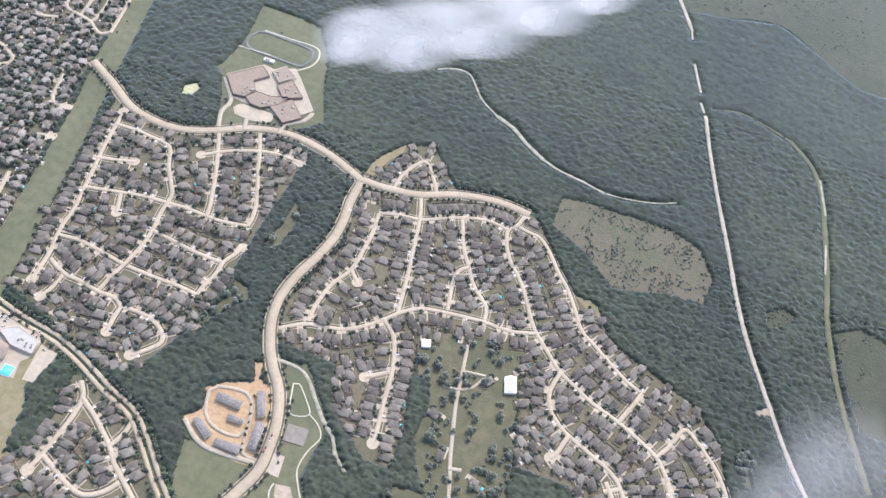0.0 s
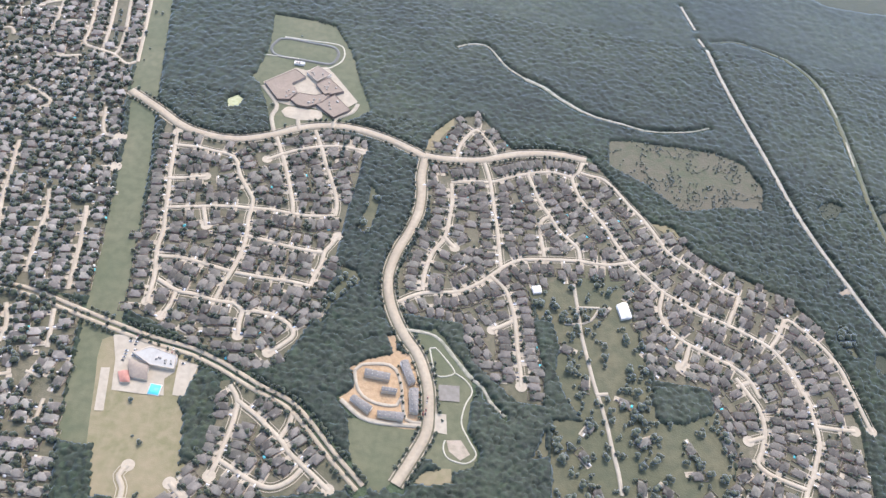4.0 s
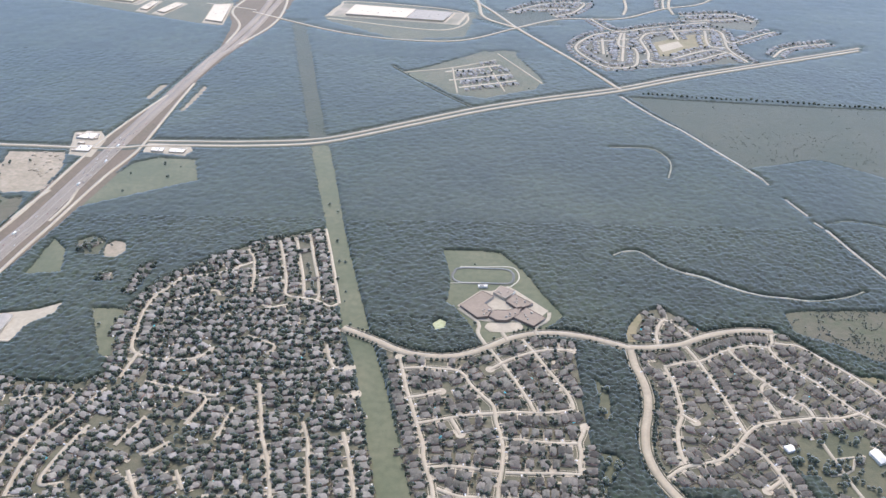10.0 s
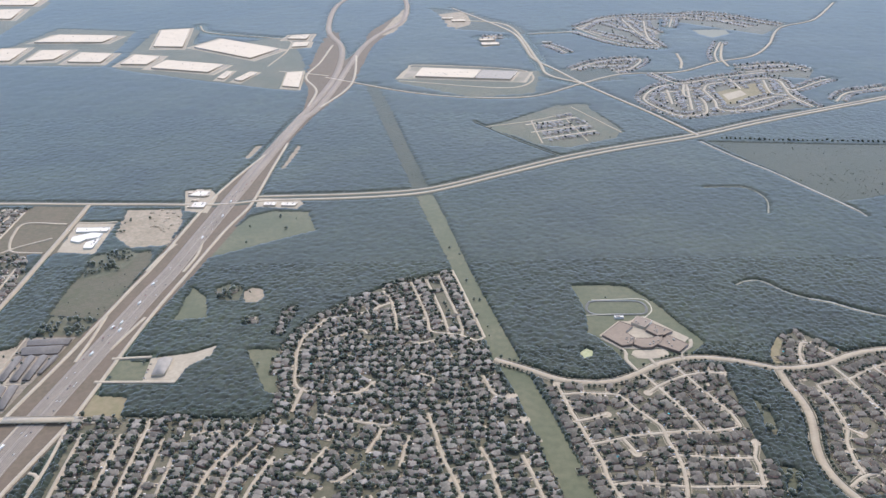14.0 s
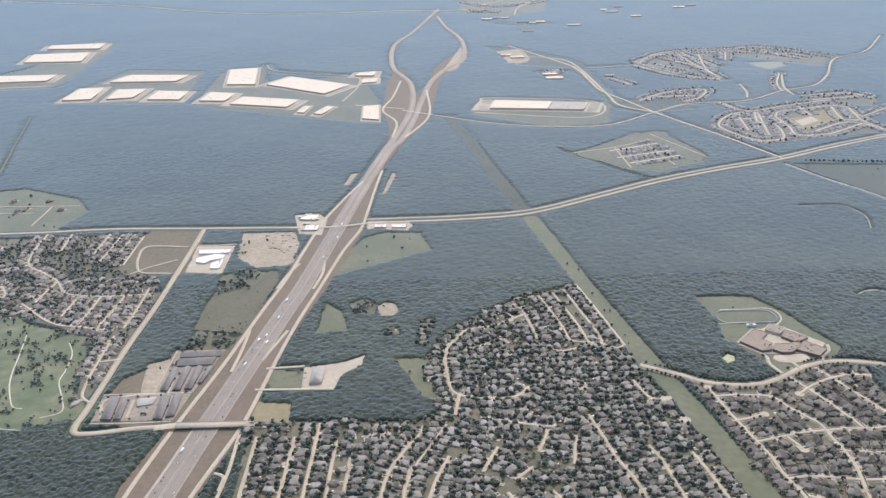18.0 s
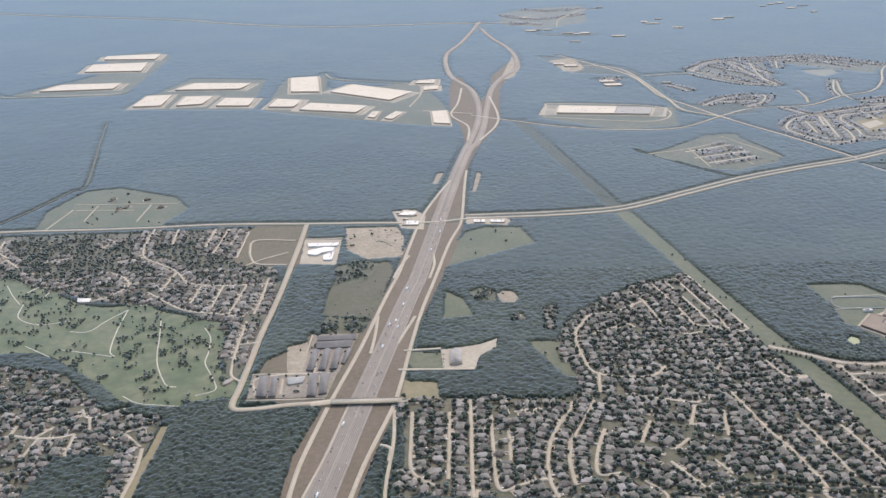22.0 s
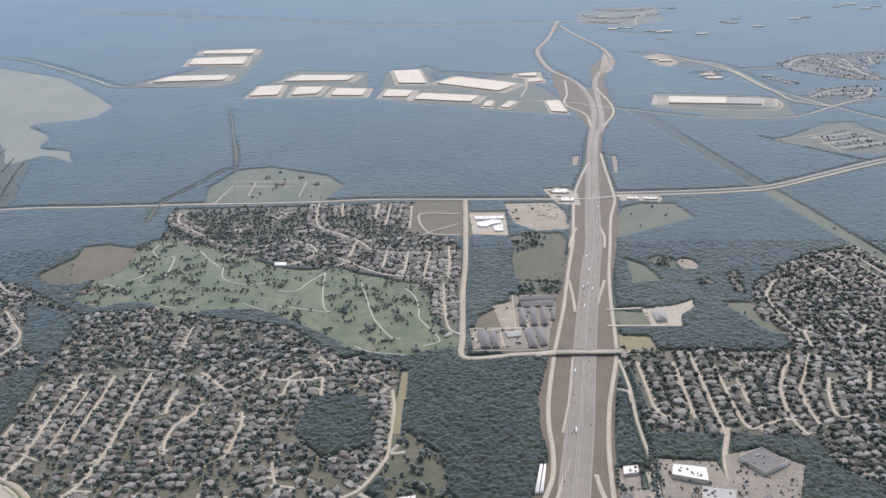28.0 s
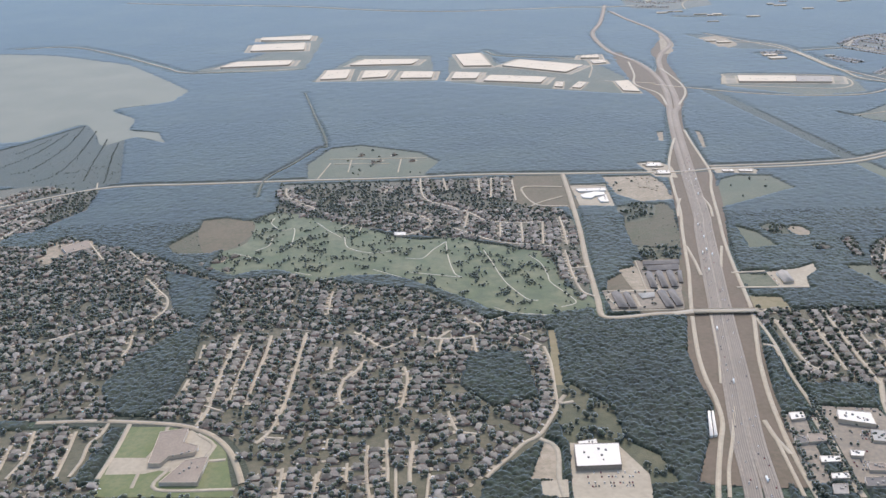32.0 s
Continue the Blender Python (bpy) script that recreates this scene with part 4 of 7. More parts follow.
avenue(13, [(-2368, 2279), (-2204, 2391), (-2099, 2452), (-1975, 2473), (-1785, 2473), (-1597, 2479), (-1409, 2485), (-1220, 2485), (-1032, 2491), (-845, 2503), (-560, 2491), (-379, 2485), (-180, 2478), (-66, 2500), (30, 2507), (207, 2514), (386, 2535), (500, 2577), (687, 2683), (909, 2807), (1139, 2911), (1389, 3007), (1652, 3142), (1922, 3267), (2428, 3494)])
avenue(11, [(-67, 2533), (31, 2536), (209, 2543), (390, 2565), (505, 2607), (694, 2715), (919, 2842), (1150, 2942), (1403, 3040), (1660, 3172), (1931, 3293), (2441, 3523)])
track(9, [(1396, 2964), (1476, 2799), (1545, 2685), (1605, 2557), (1661, 2442), (1692, 2373)])
track(4, [(1692, 2373), (1699, 2340)])
track(6, [(1717, 2257), (1746, 2169)])
track(6, [(1751, 2136), (1763, 2108)])
track(8, [(1765, 2095), (1768, 2098), (1794, 1994), (1829, 1872), (1868, 1747), (1898, 1644), (1930, 1557), (1976, 1458), (2023, 1362), (2071, 1286), (2108, 1226)])
avenue(14, [(1406, 3026), (1294, 3282), (1184, 3500), (1098, 3676), (1018, 3878), (939, 4070), (921, 4277), (902, 4504), (845, 4690), (591, 5191)])
avenue(12, [(1098, 3674), (875, 3505), (637, 3493), (387, 3569), (129, 3723), (5, 3803)])
avenue(12, [(1098, 3676), (1291, 3805), (1545, 3831), (1766, 3989), (1952, 4080), (2103, 4284), (2285, 4630), (2537, 4816), (2826, 5246)])
frontage(24, [(-3909, 7720), (-3162, 7426), (-2275, 7121), (-1757, 6829), (-1286, 6615), (-853, 6520), (-435, 6537), (-56, 6560), (194, 6520), (406, 6543)])
avenue(12, [(-3793, 5359), (-3428, 5371), (-2995, 5016), (-2572, 4582), (-2389, 4405), (-2080, 4400), (-1779, 4425)])
street(6.5, [(-247, 1440), (-245, 1329), (-253, 1209), (-253, 1094), (-257, 1008), (-266, 902), (-273, 848)])
street(10, [(-90, 1185), (-123, 1091), (-133, 1006), (-123, 943)])
ramp(7, [(-270, 1323), (-250, 1313), (-251, 1273)])
stream(4, [(1201, 1959), (1228, 1976), (1268, 1977), (1312, 1920), (1358, 1886)])
stream(8, [(1358, 1886), (1398, 1869), (1435, 1840), (1477, 1814)])
stream(5, [(1477, 1814), (1515, 1801), (1563, 1794), (1611, 1784)])
stream(2.5, [(1611, 1784), (1657, 1790), (1713, 1806), (1751, 1826)])
stream(3, [(1292, 2562), (1375, 2563), (1423, 2554), (1450, 2500), (1451, 2446), (1427, 2371)])
canal(5, [(1782, 2128), (1838, 2146), (1897, 2134), (1955, 2112)])
canal(11, [(1955, 2112), (2007, 2054), (2033, 1978), (2046, 1884), (2057, 1781), (2065, 1670), (2081, 1584), (2101, 1505), (2130, 1424), (2155, 1357)])
stream(4, [(2026, 2027), (2044, 1932)])
stream(4, [(2050, 1854), (2054, 1780)])

# streets of the new estate
street(7, [(1237, 1609), (1239, 1648), (1252, 1683), (1268, 1703), (1290, 1679), (1316, 1637)], "new")
street(7, [(1234, 1546), (1240, 1505), (1240, 1463), (1237, 1411), (1220, 1372), (1212, 1327), (1213, 1286)], "new")
street(7, [(1237, 1411), (1257, 1390)], "new")
street(7, [(1233, 1548), (1268, 1559), (1310, 1567), (1349, 1590), (1390, 1610), (1427, 1619), (1464, 1614)], "new")
street(7, [(1289, 1622), (1306, 1568), (1322, 1487), (1333, 1424), (1342, 1364)], "new")
street(7, [(1377, 1604), (1387, 1578), (1405, 1533), (1424, 1503), (1442, 1472), (1464, 1450), (1479, 1434), (1483, 1409)], "new")
street(7, [(1424, 1503), (1410, 1489), (1408, 1461), (1418, 1402)], "new")
street(7, [(1484, 1662), (1477, 1633), (1464, 1614), (1473, 1577), (1490, 1546), (1518, 1513), (1539, 1479), (1557, 1446), (1574, 1422), (1604, 1392), (1631, 1367), (1662, 1350), (1693, 1334), (1743, 1317), (1782, 1300), (1814, 1282), (1832, 1260), (1848, 1233), (1858, 1205), (1870, 1175)], "new")
street(7, [(1481, 1630), (1503, 1626), (1526, 1622), (1551, 1596), (1576, 1562), (1601, 1533), (1625, 1495), (1645, 1461), (1676, 1439), (1708, 1417), (1740, 1396), (1770, 1385)], "new")
street(7, [(1770, 1385), (1756, 1349), (1743, 1317)], "new")
street(7, [(1176, 1254), (1213, 1280), (1268, 1294), (1302, 1316), (1326, 1341), (1350, 1368), (1377, 1387), (1426, 1398), (1480, 1406), (1531, 1408), (1574, 1422)], "new")
street(7, [(1326, 1341), (1350, 1320), (1363, 1294), (1375, 1252), (1382, 1199), (1390, 1151), (1392, 1129)], "new")
street(7, [(1371, 1253), (1338, 1228)], "new")
street(7, [(1631, 1367), (1624, 1327), (1630, 1300), (1644, 1282), (1664, 1266), (1688, 1256), (1718, 1243), (1747, 1230), (1769, 1211), (1784, 1179)], "new")
street(7, [(1672, 1262), (1662, 1227), (1654, 1214)], "new")
street(7, [(1769, 1208), (1746, 1194)], "new")
street(7, [(1814, 1282), (1832, 1313), (1848, 1348), (1866, 1341), (1889, 1320), (1913, 1294), (1931, 1262), (1941, 1228), (1951, 1191), (1962, 1150)], "new")
street(7, [(1838, 1248), (1860, 1194), (1869, 1152), (1870, 1111), (1855, 1064), (1839, 1028), (1829, 999)], "new")
street(7, [(1746, 1211), (1766, 1181), (1780, 1156), (1784, 1119), (1775, 1083), (1766, 1061), (1781, 1047), (1806, 1038), (1838, 1030)], "new")
street(7, [(1782, 1109), (1755, 1097)], "new")
street(7, [(1872, 1144), (1900, 1144), (1934, 1146)], "new")
lane(6, [(1472, 1352), (1479, 1306), (1488, 1244), (1499, 1197), (1510, 1152), (1520, 1121), (1530, 1084), (1538, 1045), (1547, 1008), (1552, 972)])
lane(4, [(1480, 1303), (1518, 1309)])
lane(4, [(1486, 1268), (1458, 1264)])
lane(6, [(1512, 1136), (1532, 1141)])
lane(4, [(1516, 1304), (1504, 1280), (1488, 1269)])

# streets of the estate by the school
street(7, [(707, 1563), (713, 1529), (723, 1472), (737, 1413), (747, 1368), (757, 1324), (759, 1291), (765, 1262), (773, 1231), (779, 1176)], "mid")
street(7, [(727, 1444), (757, 1452), (790, 1463)], "mid")
street(7, [(746, 1376), (781, 1385), (842, 1400), (893, 1406)], "mid")
street(7, [(807, 1391), (824, 1349)], "mid")
street(7, [(713, 1529), (750, 1532), (789, 1529), (814, 1527), (832, 1515), (848, 1481), (870, 1450), (886, 1427), (889, 1405), (890, 1381), (896, 1347), (898, 1311), (894, 1273), (888, 1240), (882, 1198)], "mid")
street(7, [(893, 1406), (926, 1409), (963, 1408), (998, 1410), (1036, 1419)], "mid")
street(7, [(887, 1597), (908, 1553), (928, 1509), (943, 1470), (957, 1432), (963, 1408)], "mid")
street(7, [(957, 1627), (977, 1585), (994, 1545), (1012, 1506), (1028, 1469), (1036, 1436), (1036, 1419)], "mid")
street(7, [(886, 1530), (920, 1557), (957, 1578), (996, 1592), (1039, 1595), (1058, 1592)], "mid")
street(7, [(898, 1342), (938, 1337), (980, 1332), (1018, 1331), (1035, 1333)], "mid")
street(7, [(1051, 1374), (1043, 1352), (1035, 1333), (1035, 1305), (1029, 1279), (1027, 1257)], "mid")
street(7, [(899, 1260), (948, 1259), (987, 1260), (1027, 1257)], "mid")
street(7, [(765, 1268), (801, 1273), (837, 1269), (889, 1261)], "mid")
street(7, [(817, 1206), (815, 1172), (809, 1153)], "mid")
street(7, [(781, 1222), (817, 1206), (846, 1204), (882, 1198), (915, 1198), (931, 1187)], "mid")
street(7, [(931, 1187), (951, 1190), (981, 1188), (1009, 1175), (1021, 1157), (1009, 1137), (990, 1117)], "mid")
street(7, [(931, 1187), (932, 1163), (936, 1139)], "mid")
street(7, [(948, 1051), (966, 1027), (969, 993), (967, 963), (964, 930)], "mid")
street(7, [(966, 1027), (1002, 1006), (1022, 991), (1041, 977), (1062, 956), (1085, 940), (1112, 921), (1127, 910)], "mid")
street(7, [(1042, 977), (1050, 1000), (1051, 1021)], "mid")
street(7, [(964, 930), (990, 918), (1020, 905), (1047, 900), (1070, 914), (1084, 935)], "mid")
street(7, [(845, 900), (837, 884), (848, 867), (851, 844)], "mid")
street(7, [(909, 884), (930, 867)], "mid")
street(7, [(964, 930), (959, 903)], "mid")

# streets of the old wooded estate
street(7, [(505, 2054), (524, 1968), (547, 1855), (569, 1740)], "old")
street(7, [(470, 2026), (493, 1918), (513, 1830), (522, 1767), (516, 1751)], "old")
street(7, [(439, 2010), (461, 1916), (480, 1828), (491, 1755)], "old")
street(7, [(402, 1995), (423, 1913), (442, 1825), (449, 1772), (478, 1760), (516, 1751), (550, 1729), (566, 1740)], "old")
street(7, [(333, 1953), (355, 1907), (367, 1841), (375, 1777)], "old")
street(7, [(316, 1870), (354, 1896)], "old")
street(7, [(388, 1831), (422, 1838)], "old")
street(7, [(159, 1707), (167, 1751), (186, 1784), (215, 1829), (273, 1844), (328, 1871)], "old")
street(7, [(203, 1734), (249, 1758), (291, 1781), (308, 1762)], "old")
street(7, [(159, 1707), (160, 1672), (165, 1626), (170, 1581), (190, 1556), (238, 1542), (303, 1547), (336, 1583)], "old")
street(7, [(557, 1598), (578, 1531), (613, 1525)], "old")
street(7, [(442, 1477), (460, 1398), (471, 1342), (484, 1302), (499, 1251), (512, 1167), (501, 1155), (513, 1112), (523, 1058)], "old")
street(7, [(539, 1374), (553, 1333), (562, 1267), (574, 1194)], "old")
street(7, [(614, 1350), (631, 1284), (651, 1174)], "old")
street(7, [(262, 1251), (294, 1191), (318, 1152), (340, 1103), (360, 1073), (364, 1051)], "old")
street(7, [(338, 1451), (352, 1422), (341, 1391), (330, 1362)], "old")
street(7, [(407, 1410), (399, 1366), (392, 1324)], "old")
street(7, [(315, 1319), (293, 1298), (279, 1284)], "old")
street(7, [(398, 1197), (430, 1198)], "old")
street(7, [(399, 1150), (426, 1108), (436, 1076), (439, 1054)], "old")
street(7, [(570, 1131), (587, 1094), (590, 1061)], "old")
street(7, [(393, 1623), (452, 1591), (441, 1564)], "old")
street(7, [(460, 1733), (415, 1719), (422, 1740)], "old")
street(7, [(268, 1144), (306, 1048)], "old")
street(7, [(473, 1143), (489, 1056)], "old")
street(7, [(645, 1134), (663, 1064)], "old")
street(7, [(226, 1477), (326, 1448), (370, 1439)], "old")
street(7, [(-211, 1431), (-211, 1336), (-210, 1250), (-191, 1217), (-166, 1200)], "old")
street(7, [(-137, 1428), (-139, 1315), (-143, 1215)], "old")
street(7, [(-93, 1471), (-96, 1349), (-99, 1245), (-101, 1164)], "old")
street(7, [(-55, 1414), (-57, 1312), (-58, 1211), (-48, 1180), (-18, 1194), (24, 1208), (44, 1207)], "old")
street(7, [(113, 1453), (107, 1427), (84, 1389), (54, 1325), (40, 1256), (38, 1200), (47, 1158)], "old")
street(7, [(-7, 1422), (50, 1430)], "old")
street(7, [(94, 1341), (81, 1271), (80, 1214), (81, 1190)], "old")
street(7, [(162, 1357), (136, 1286), (126, 1220), (167, 1221)], "old")
street(7, [(255, 1381), (222, 1308)], "old")
street(7, [(188, 1564), (176, 1486)], "old")
street(7, [(-23, 1365), (-27, 1259)], "old")

street(5, [(159, 1457), (121, 1378), (96, 1323), (81, 1263), (80, 1206)], "old")
street(6, [(627, 1451), (603, 1445)], "old")

street(6, [(518, 1033), (526, 1000), (532, 963), (537, 934)], "old")
street(6, [(535, 999), (571, 1002), (603, 1004), (630, 1013)], "old")
street(5, [(649, 1019), (674, 1014)], "old")
street(5, [(692, 980), (694, 948)], "old")
street(6, [(203, 1198), (230, 1164), (229, 1142), (200, 1127)], "old")
street(6, [(342, 1253), (364, 1210)], "old")

# streets of the estate below the golf course
street(7, [(-1384, 1408), (-1380, 1330), (-1382, 1269), (-1379, 1196), (-1373, 1128), (-1375, 1091), (-1380, 1059)], "golf")
street(4, [(-1344, 1360), (-1344, 1268), (-1343, 1195), (-1339, 1136)], "golf")
street(7, [(-1311, 1400), (-1307, 1324), (-1307, 1235), (-1307, 1184), (-1303, 1126)], "golf")
street(7, [(-1234, 1411), (-1234, 1322), (-1232, 1234), (-1230, 1153), (-1232, 1097), (-1236, 1053), (-1247, 1020), (-1258, 1002)], "golf")
street(5, [(-1247, 1020), (-1210, 1016)], "golf")
street(7, [(-1160, 1343), (-1164, 1297), (-1159, 1253)], "golf")
street(7, [(-1092, 1288), (-1105, 1247), (-1127, 1210), (-1131, 1160), (-1121, 1120)], "golf")
street(7, [(-1131, 1408), (-1103, 1385), (-1074, 1348), (-1052, 1338), (-1027, 1358), (-997, 1382), (-950, 1373), (-902, 1372), (-870, 1383)], "golf")
street(7, [(-997, 1382), (-996, 1417)], "golf")
street(7, [(-945, 1375), (-919, 1409)], "golf")
street(6, [(-936, 1373), (-942, 1314)], "golf")
street(6, [(-870, 1383), (-863, 1312)], "golf")
street(6, [(-888, 1471), (-860, 1438), (-798, 1470)], "golf")
street(6, [(-860, 1438), (-846, 1397)], "golf")
street(6, [(-800, 1345), (-770, 1385), (-731, 1401)], "golf")
street(6, [(-770, 1380), (-727, 1336)], "golf")
street(7, [(-722, 1331), (-714, 1264), (-715, 1181), (-716, 1114), (-723, 1087), (-745, 1036), (-761, 1011), (-786, 991), (-810, 957), (-833, 927), (-853, 899)], "golf")
street(6, [(-1010, 1258), (-1001, 1207), (-1004, 1158), (-1007, 1114), (-1019, 1105)], "golf")
street(6, [(-919, 1094), (-910, 1056), (-899, 1030), (-867, 1021)], "golf")
street(7, [(-979, 1002), (-980, 960), (-980, 922), (-978, 889)], "golf")
street(5, [(-1624, 1414), (-1612, 1355), (-1616, 1320)], "golf")
street(6, [(-1695, 1715), (-1639, 1642), (-1604, 1595), (-1591, 1537), (-1606, 1482)], "golf")
street(7, [(-1804, 1397), (-1745, 1433), (-1685, 1471), (-1618, 1515)], "golf")
street(5, [(-1442, 1222), (-1442, 1177)], "golf")
street(5, [(-1449, 1363), (-1443, 1304)], "golf")
street(6, [(-1026, 1008), (-1018, 930), (-1015, 890)], "golf")
street(5, [(-1088, 942), (-1084, 891)], "golf")
street(5, [(-1058, 961), (-1051, 902)], "golf")
street(5, [(-1131, 1013), (-1129, 981)], "golf")
street(5, [(-1206, 1618), (-1205, 1559), (-1200, 1496)], "golf")
street(5, [(-1290, 1425), (-1226, 1418)], "golf")
street(5, [(-1377, 1122), (-1339, 1103)], "golf")
street(6, [(-1131, 920), (-1134, 892)], "golf")
street(5, [(-1681, 1292), (-1626, 1302)], "golf")
street(5, [(-1306, 1637), (-1369, 1642)], "golf")
street(5, [(-2135, 2512), (-2115, 2453)], "golf")
street(5, [(-1804, 1899), (-1747, 1832), (-1671, 1808)], "golf")
street(5, [(-1941, 1964), (-1858, 1844)], "golf")
avenue(11, [(-1686, 1076), (-1644, 1077), (-1582, 1079), (-1507, 1074), (-1431, 1065), (-1383, 1052), (-1334, 1021), (-1296, 976), (-1270, 925), (-1256, 891)])
street(9, [(-1506, 1070), (-1503, 1016), (-1502, 968), (-1504, 908)])

street(6, [(-1555, 915), (-1552, 960), (-1558, 1004), (-1548, 1037), (-1547, 1075)], "golf")
street(6, [(-1661, 910), (-1657, 973), (-1677, 1049)], "golf")
street(6, [(-1578, 909), (-1588, 987), (-1598, 1047)], "golf")
street(6, [(-1699, 1007), (-1687, 941), (-1680, 881)], "golf")
street(6, [(-1058, 991), (-1052, 912), (-1039, 841)], "golf")
street(5, [(-1004, 927), (-998, 840)], "golf")
street(5, [(-1136, 914), (-1132, 843)], "golf")
street(5, [(-1196, 931), (-1188, 844)], "golf")
street(5, [(-947, 910), (-949, 839)], "golf")

# streets by the cross road
street(6, [(-1033, 2476), (-1023, 2336), (-996, 2252), (-927, 2194), (-875, 2144), (-825, 2073), (-752, 2052), (-680, 2049), (-591, 2057)], "cross")
street(6, [(-957, 2471), (-945, 2348)], "cross")
street(6, [(-841, 2464), (-839, 2315)], "cross")
street(6, [(-800, 2462), (-805, 2262)], "cross")
street(6, [(-763, 2460), (-770, 2311)], "cross")
street(6, [(-732, 2441), (-730, 2237)], "cross")
street(6, [(-919, 2021), (-870, 1973), (-823, 1930), (-777, 1901), (-717, 1887), (-633, 1864)], "cross")
street(6, [(-613, 2094), (-610, 1978), (-613, 1878)], "cross")
street(6, [(-664, 2048), (-677, 1881)], "cross")
street(6, [(-725, 2051), (-729, 1903)], "cross")
street(6, [(-784, 2054), (-789, 1945)], "cross")
street(6, [(-623, 1841), (-621, 1718), (-617, 1653), (-608, 1591), (-584, 1564)], "cross")
street(6, [(-620, 1725), (-573, 1733)], "cross")
street(6, [(-1059, 2153), (-1006, 2109), (-984, 2059), (-1013, 2000), (-1050, 1973)], "cross")
street(6, [(-1468, 2404), (-1448, 2322), (-1401, 2273)], "cross")
street(6, [(-1402, 2263), (-1337, 2200)], "cross")
street(6, [(-1148, 2332), (-1118, 2396)], "cross")
street(6, [(-1275, 2236), (-1209, 2263)], "cross")
street(6, [(-875, 2144), (-888, 2020)], "cross")
street(6, [(-996, 2252), (-1066, 2225)], "cross")
lane(7, [(-577, 2354), (-696, 2361), (-701, 2287), (-681, 2215), (-657, 2185), (-577, 2176)])
lane(6, [(-691, 2177), (-656, 2214), (-584, 2265)])
lane(7, [(-548, 2363), (-497, 2360), (-438, 2365)])
lane(6, [(-540, 2318), (-444, 2329)])
ride(8, [(-1646, 3827), (-1542, 3429), (-1413, 2936), (-1440, 2855), (-1494, 2682), (-1558, 2508), (-1547, 2325)])
street(7, [(-2376, 2319), (-2326, 2408), (-2259, 2449)], "cross")
street(7, [(-2316, 2197), (-2262, 2311), (-2197, 2371)], "cross")
street(7, [(-2274, 2114), (-2219, 2256), (-2187, 2327)], "cross")
street(7, [(-2221, 2009), (-2195, 2165)], "cross")
street(7, [(-2399, 2155), (-2349, 2265)], "cross")

# far streets
street(10, [(1520, 3644), (1483, 3489), (1536, 3450), (1528, 3342), (1492, 3255), (1392, 3245), (1318, 3385), (1317, 3480), (1404, 3608), (1524, 3660)], "far")
street(10, [(1580, 3562), (1626, 3640), (1745, 3677), (1877, 3714), (1934, 3670), (1908, 3474), (1941, 3328)], "far")
street(10, [(1580, 3562), (1581, 3411), (1572, 3306), (1690, 3302), (1894, 3437)], "far")
street(10, [(1418, 3818), (1501, 3661), (1662, 3722), (1883, 3800), (1907, 3799)], "far")
street(10, [(1766, 3989), (1798, 4137), (1888, 4348)], "far")
street(10, [(1934, 3670), (1937, 3549), (2100, 3664), (2164, 3703)], "far")
street(10, [(1229, 4674), (1314, 4487), (1448, 4310), (1566, 4283)], "far")
street(10, [(1504, 4861), (1526, 4538), (1566, 4283)], "far")
street(10, [(1229, 4674), (1451, 4904), (1807, 4959), (2033, 4978), (2308, 4693)], "far")
street(10, [(1080, 3875), (1229, 4010), (1419, 4051), (1363, 3910), (1274, 3841)], "far")
street(10, [(1813, 3893), (2030, 3931), (2120, 3836)], "far")
street(10, [(2057, 3394), (2149, 3503), (2340, 3574)], "far")
lane(6, [(1003, 3361), (1142, 3065)])
lane(6, [(659, 3142), (831, 3199), (993, 3292)])
lane(6, [(831, 3199), (845, 2959)])
lane(6, [(962, 3227), (1006, 2982)])
lane(5, [(-1372, 2720), (-1255, 2716), (-1021, 2710)])
lane(5, [(-1290, 2706), (-1285, 2561)])
lane(5, [(-1112, 2704), (-1113, 2547)])
lane(5, [(-1361, 2671), (-1381, 2483)])
lane(5, [(-1349, 2663), (-1148, 2653)])
tree_row([(-237, 1130), (-253, 1047), (-262, 972), (-264, 910), (-269, 853)], 9, 6, 10)
tree_row([(-249, 1120), (-261, 1039), (-269, 972), (-273, 911), (-279, 854)], 9, 6, 10)
tree_row([(-316, 1067), (-319, 1014), (-283, 1005)], 9, 6, 10)
tree_row([(-302, 1079), (-274, 1057)], 9, 6, 10)
tree_row([(-312, 1006), (-320, 957), (-328, 883), (-327, 838)], 9, 6, 10)
tree_row([(-317, 1006), (-325, 958), (-335, 883), (-336, 838)], 9, 6, 10)
tree_row([(-197, 1003), (-172, 994)], 9, 6, 10)
tree_row([(-245, 1083), (-248, 1021)], 9, 6, 10)
tree_row([(1194, 1129), (1206, 1087), (1216, 1044)], 11, 4, 8)
tree_row([(1250, 1147), (1262, 1097), (1274, 1048)], 11, 4, 8)
tree_row([(1321, 1096), (1331, 1038), (1342, 1002)], 11, 4, 8)
tree_row([(-2496, 3288), (-2439, 2984), (-2439, 2693), (-2492, 2631)], 15, 4, 7)
tree_row([(-2408, 3189), (-2343, 2861), (-2324, 2618), (-2363, 2528)], 15, 4, 7)
tree_row([(-2308, 3052), (-2243, 2745), (-2193, 2545)], 15, 4, 7)
tree_row([(-2246, 3006), (-2178, 2739), (-2110, 2508)], 15, 4, 7)
tree_row([(-2513, 3156), (-2524, 2876), (-2569, 2703)], 15, 4, 7)
tree_row([(-2547, 3075), (-2593, 2882)], 15, 4, 7)
tree_row([(777, 1104), (811, 1101), (853, 1092)], 14, 5, 9)
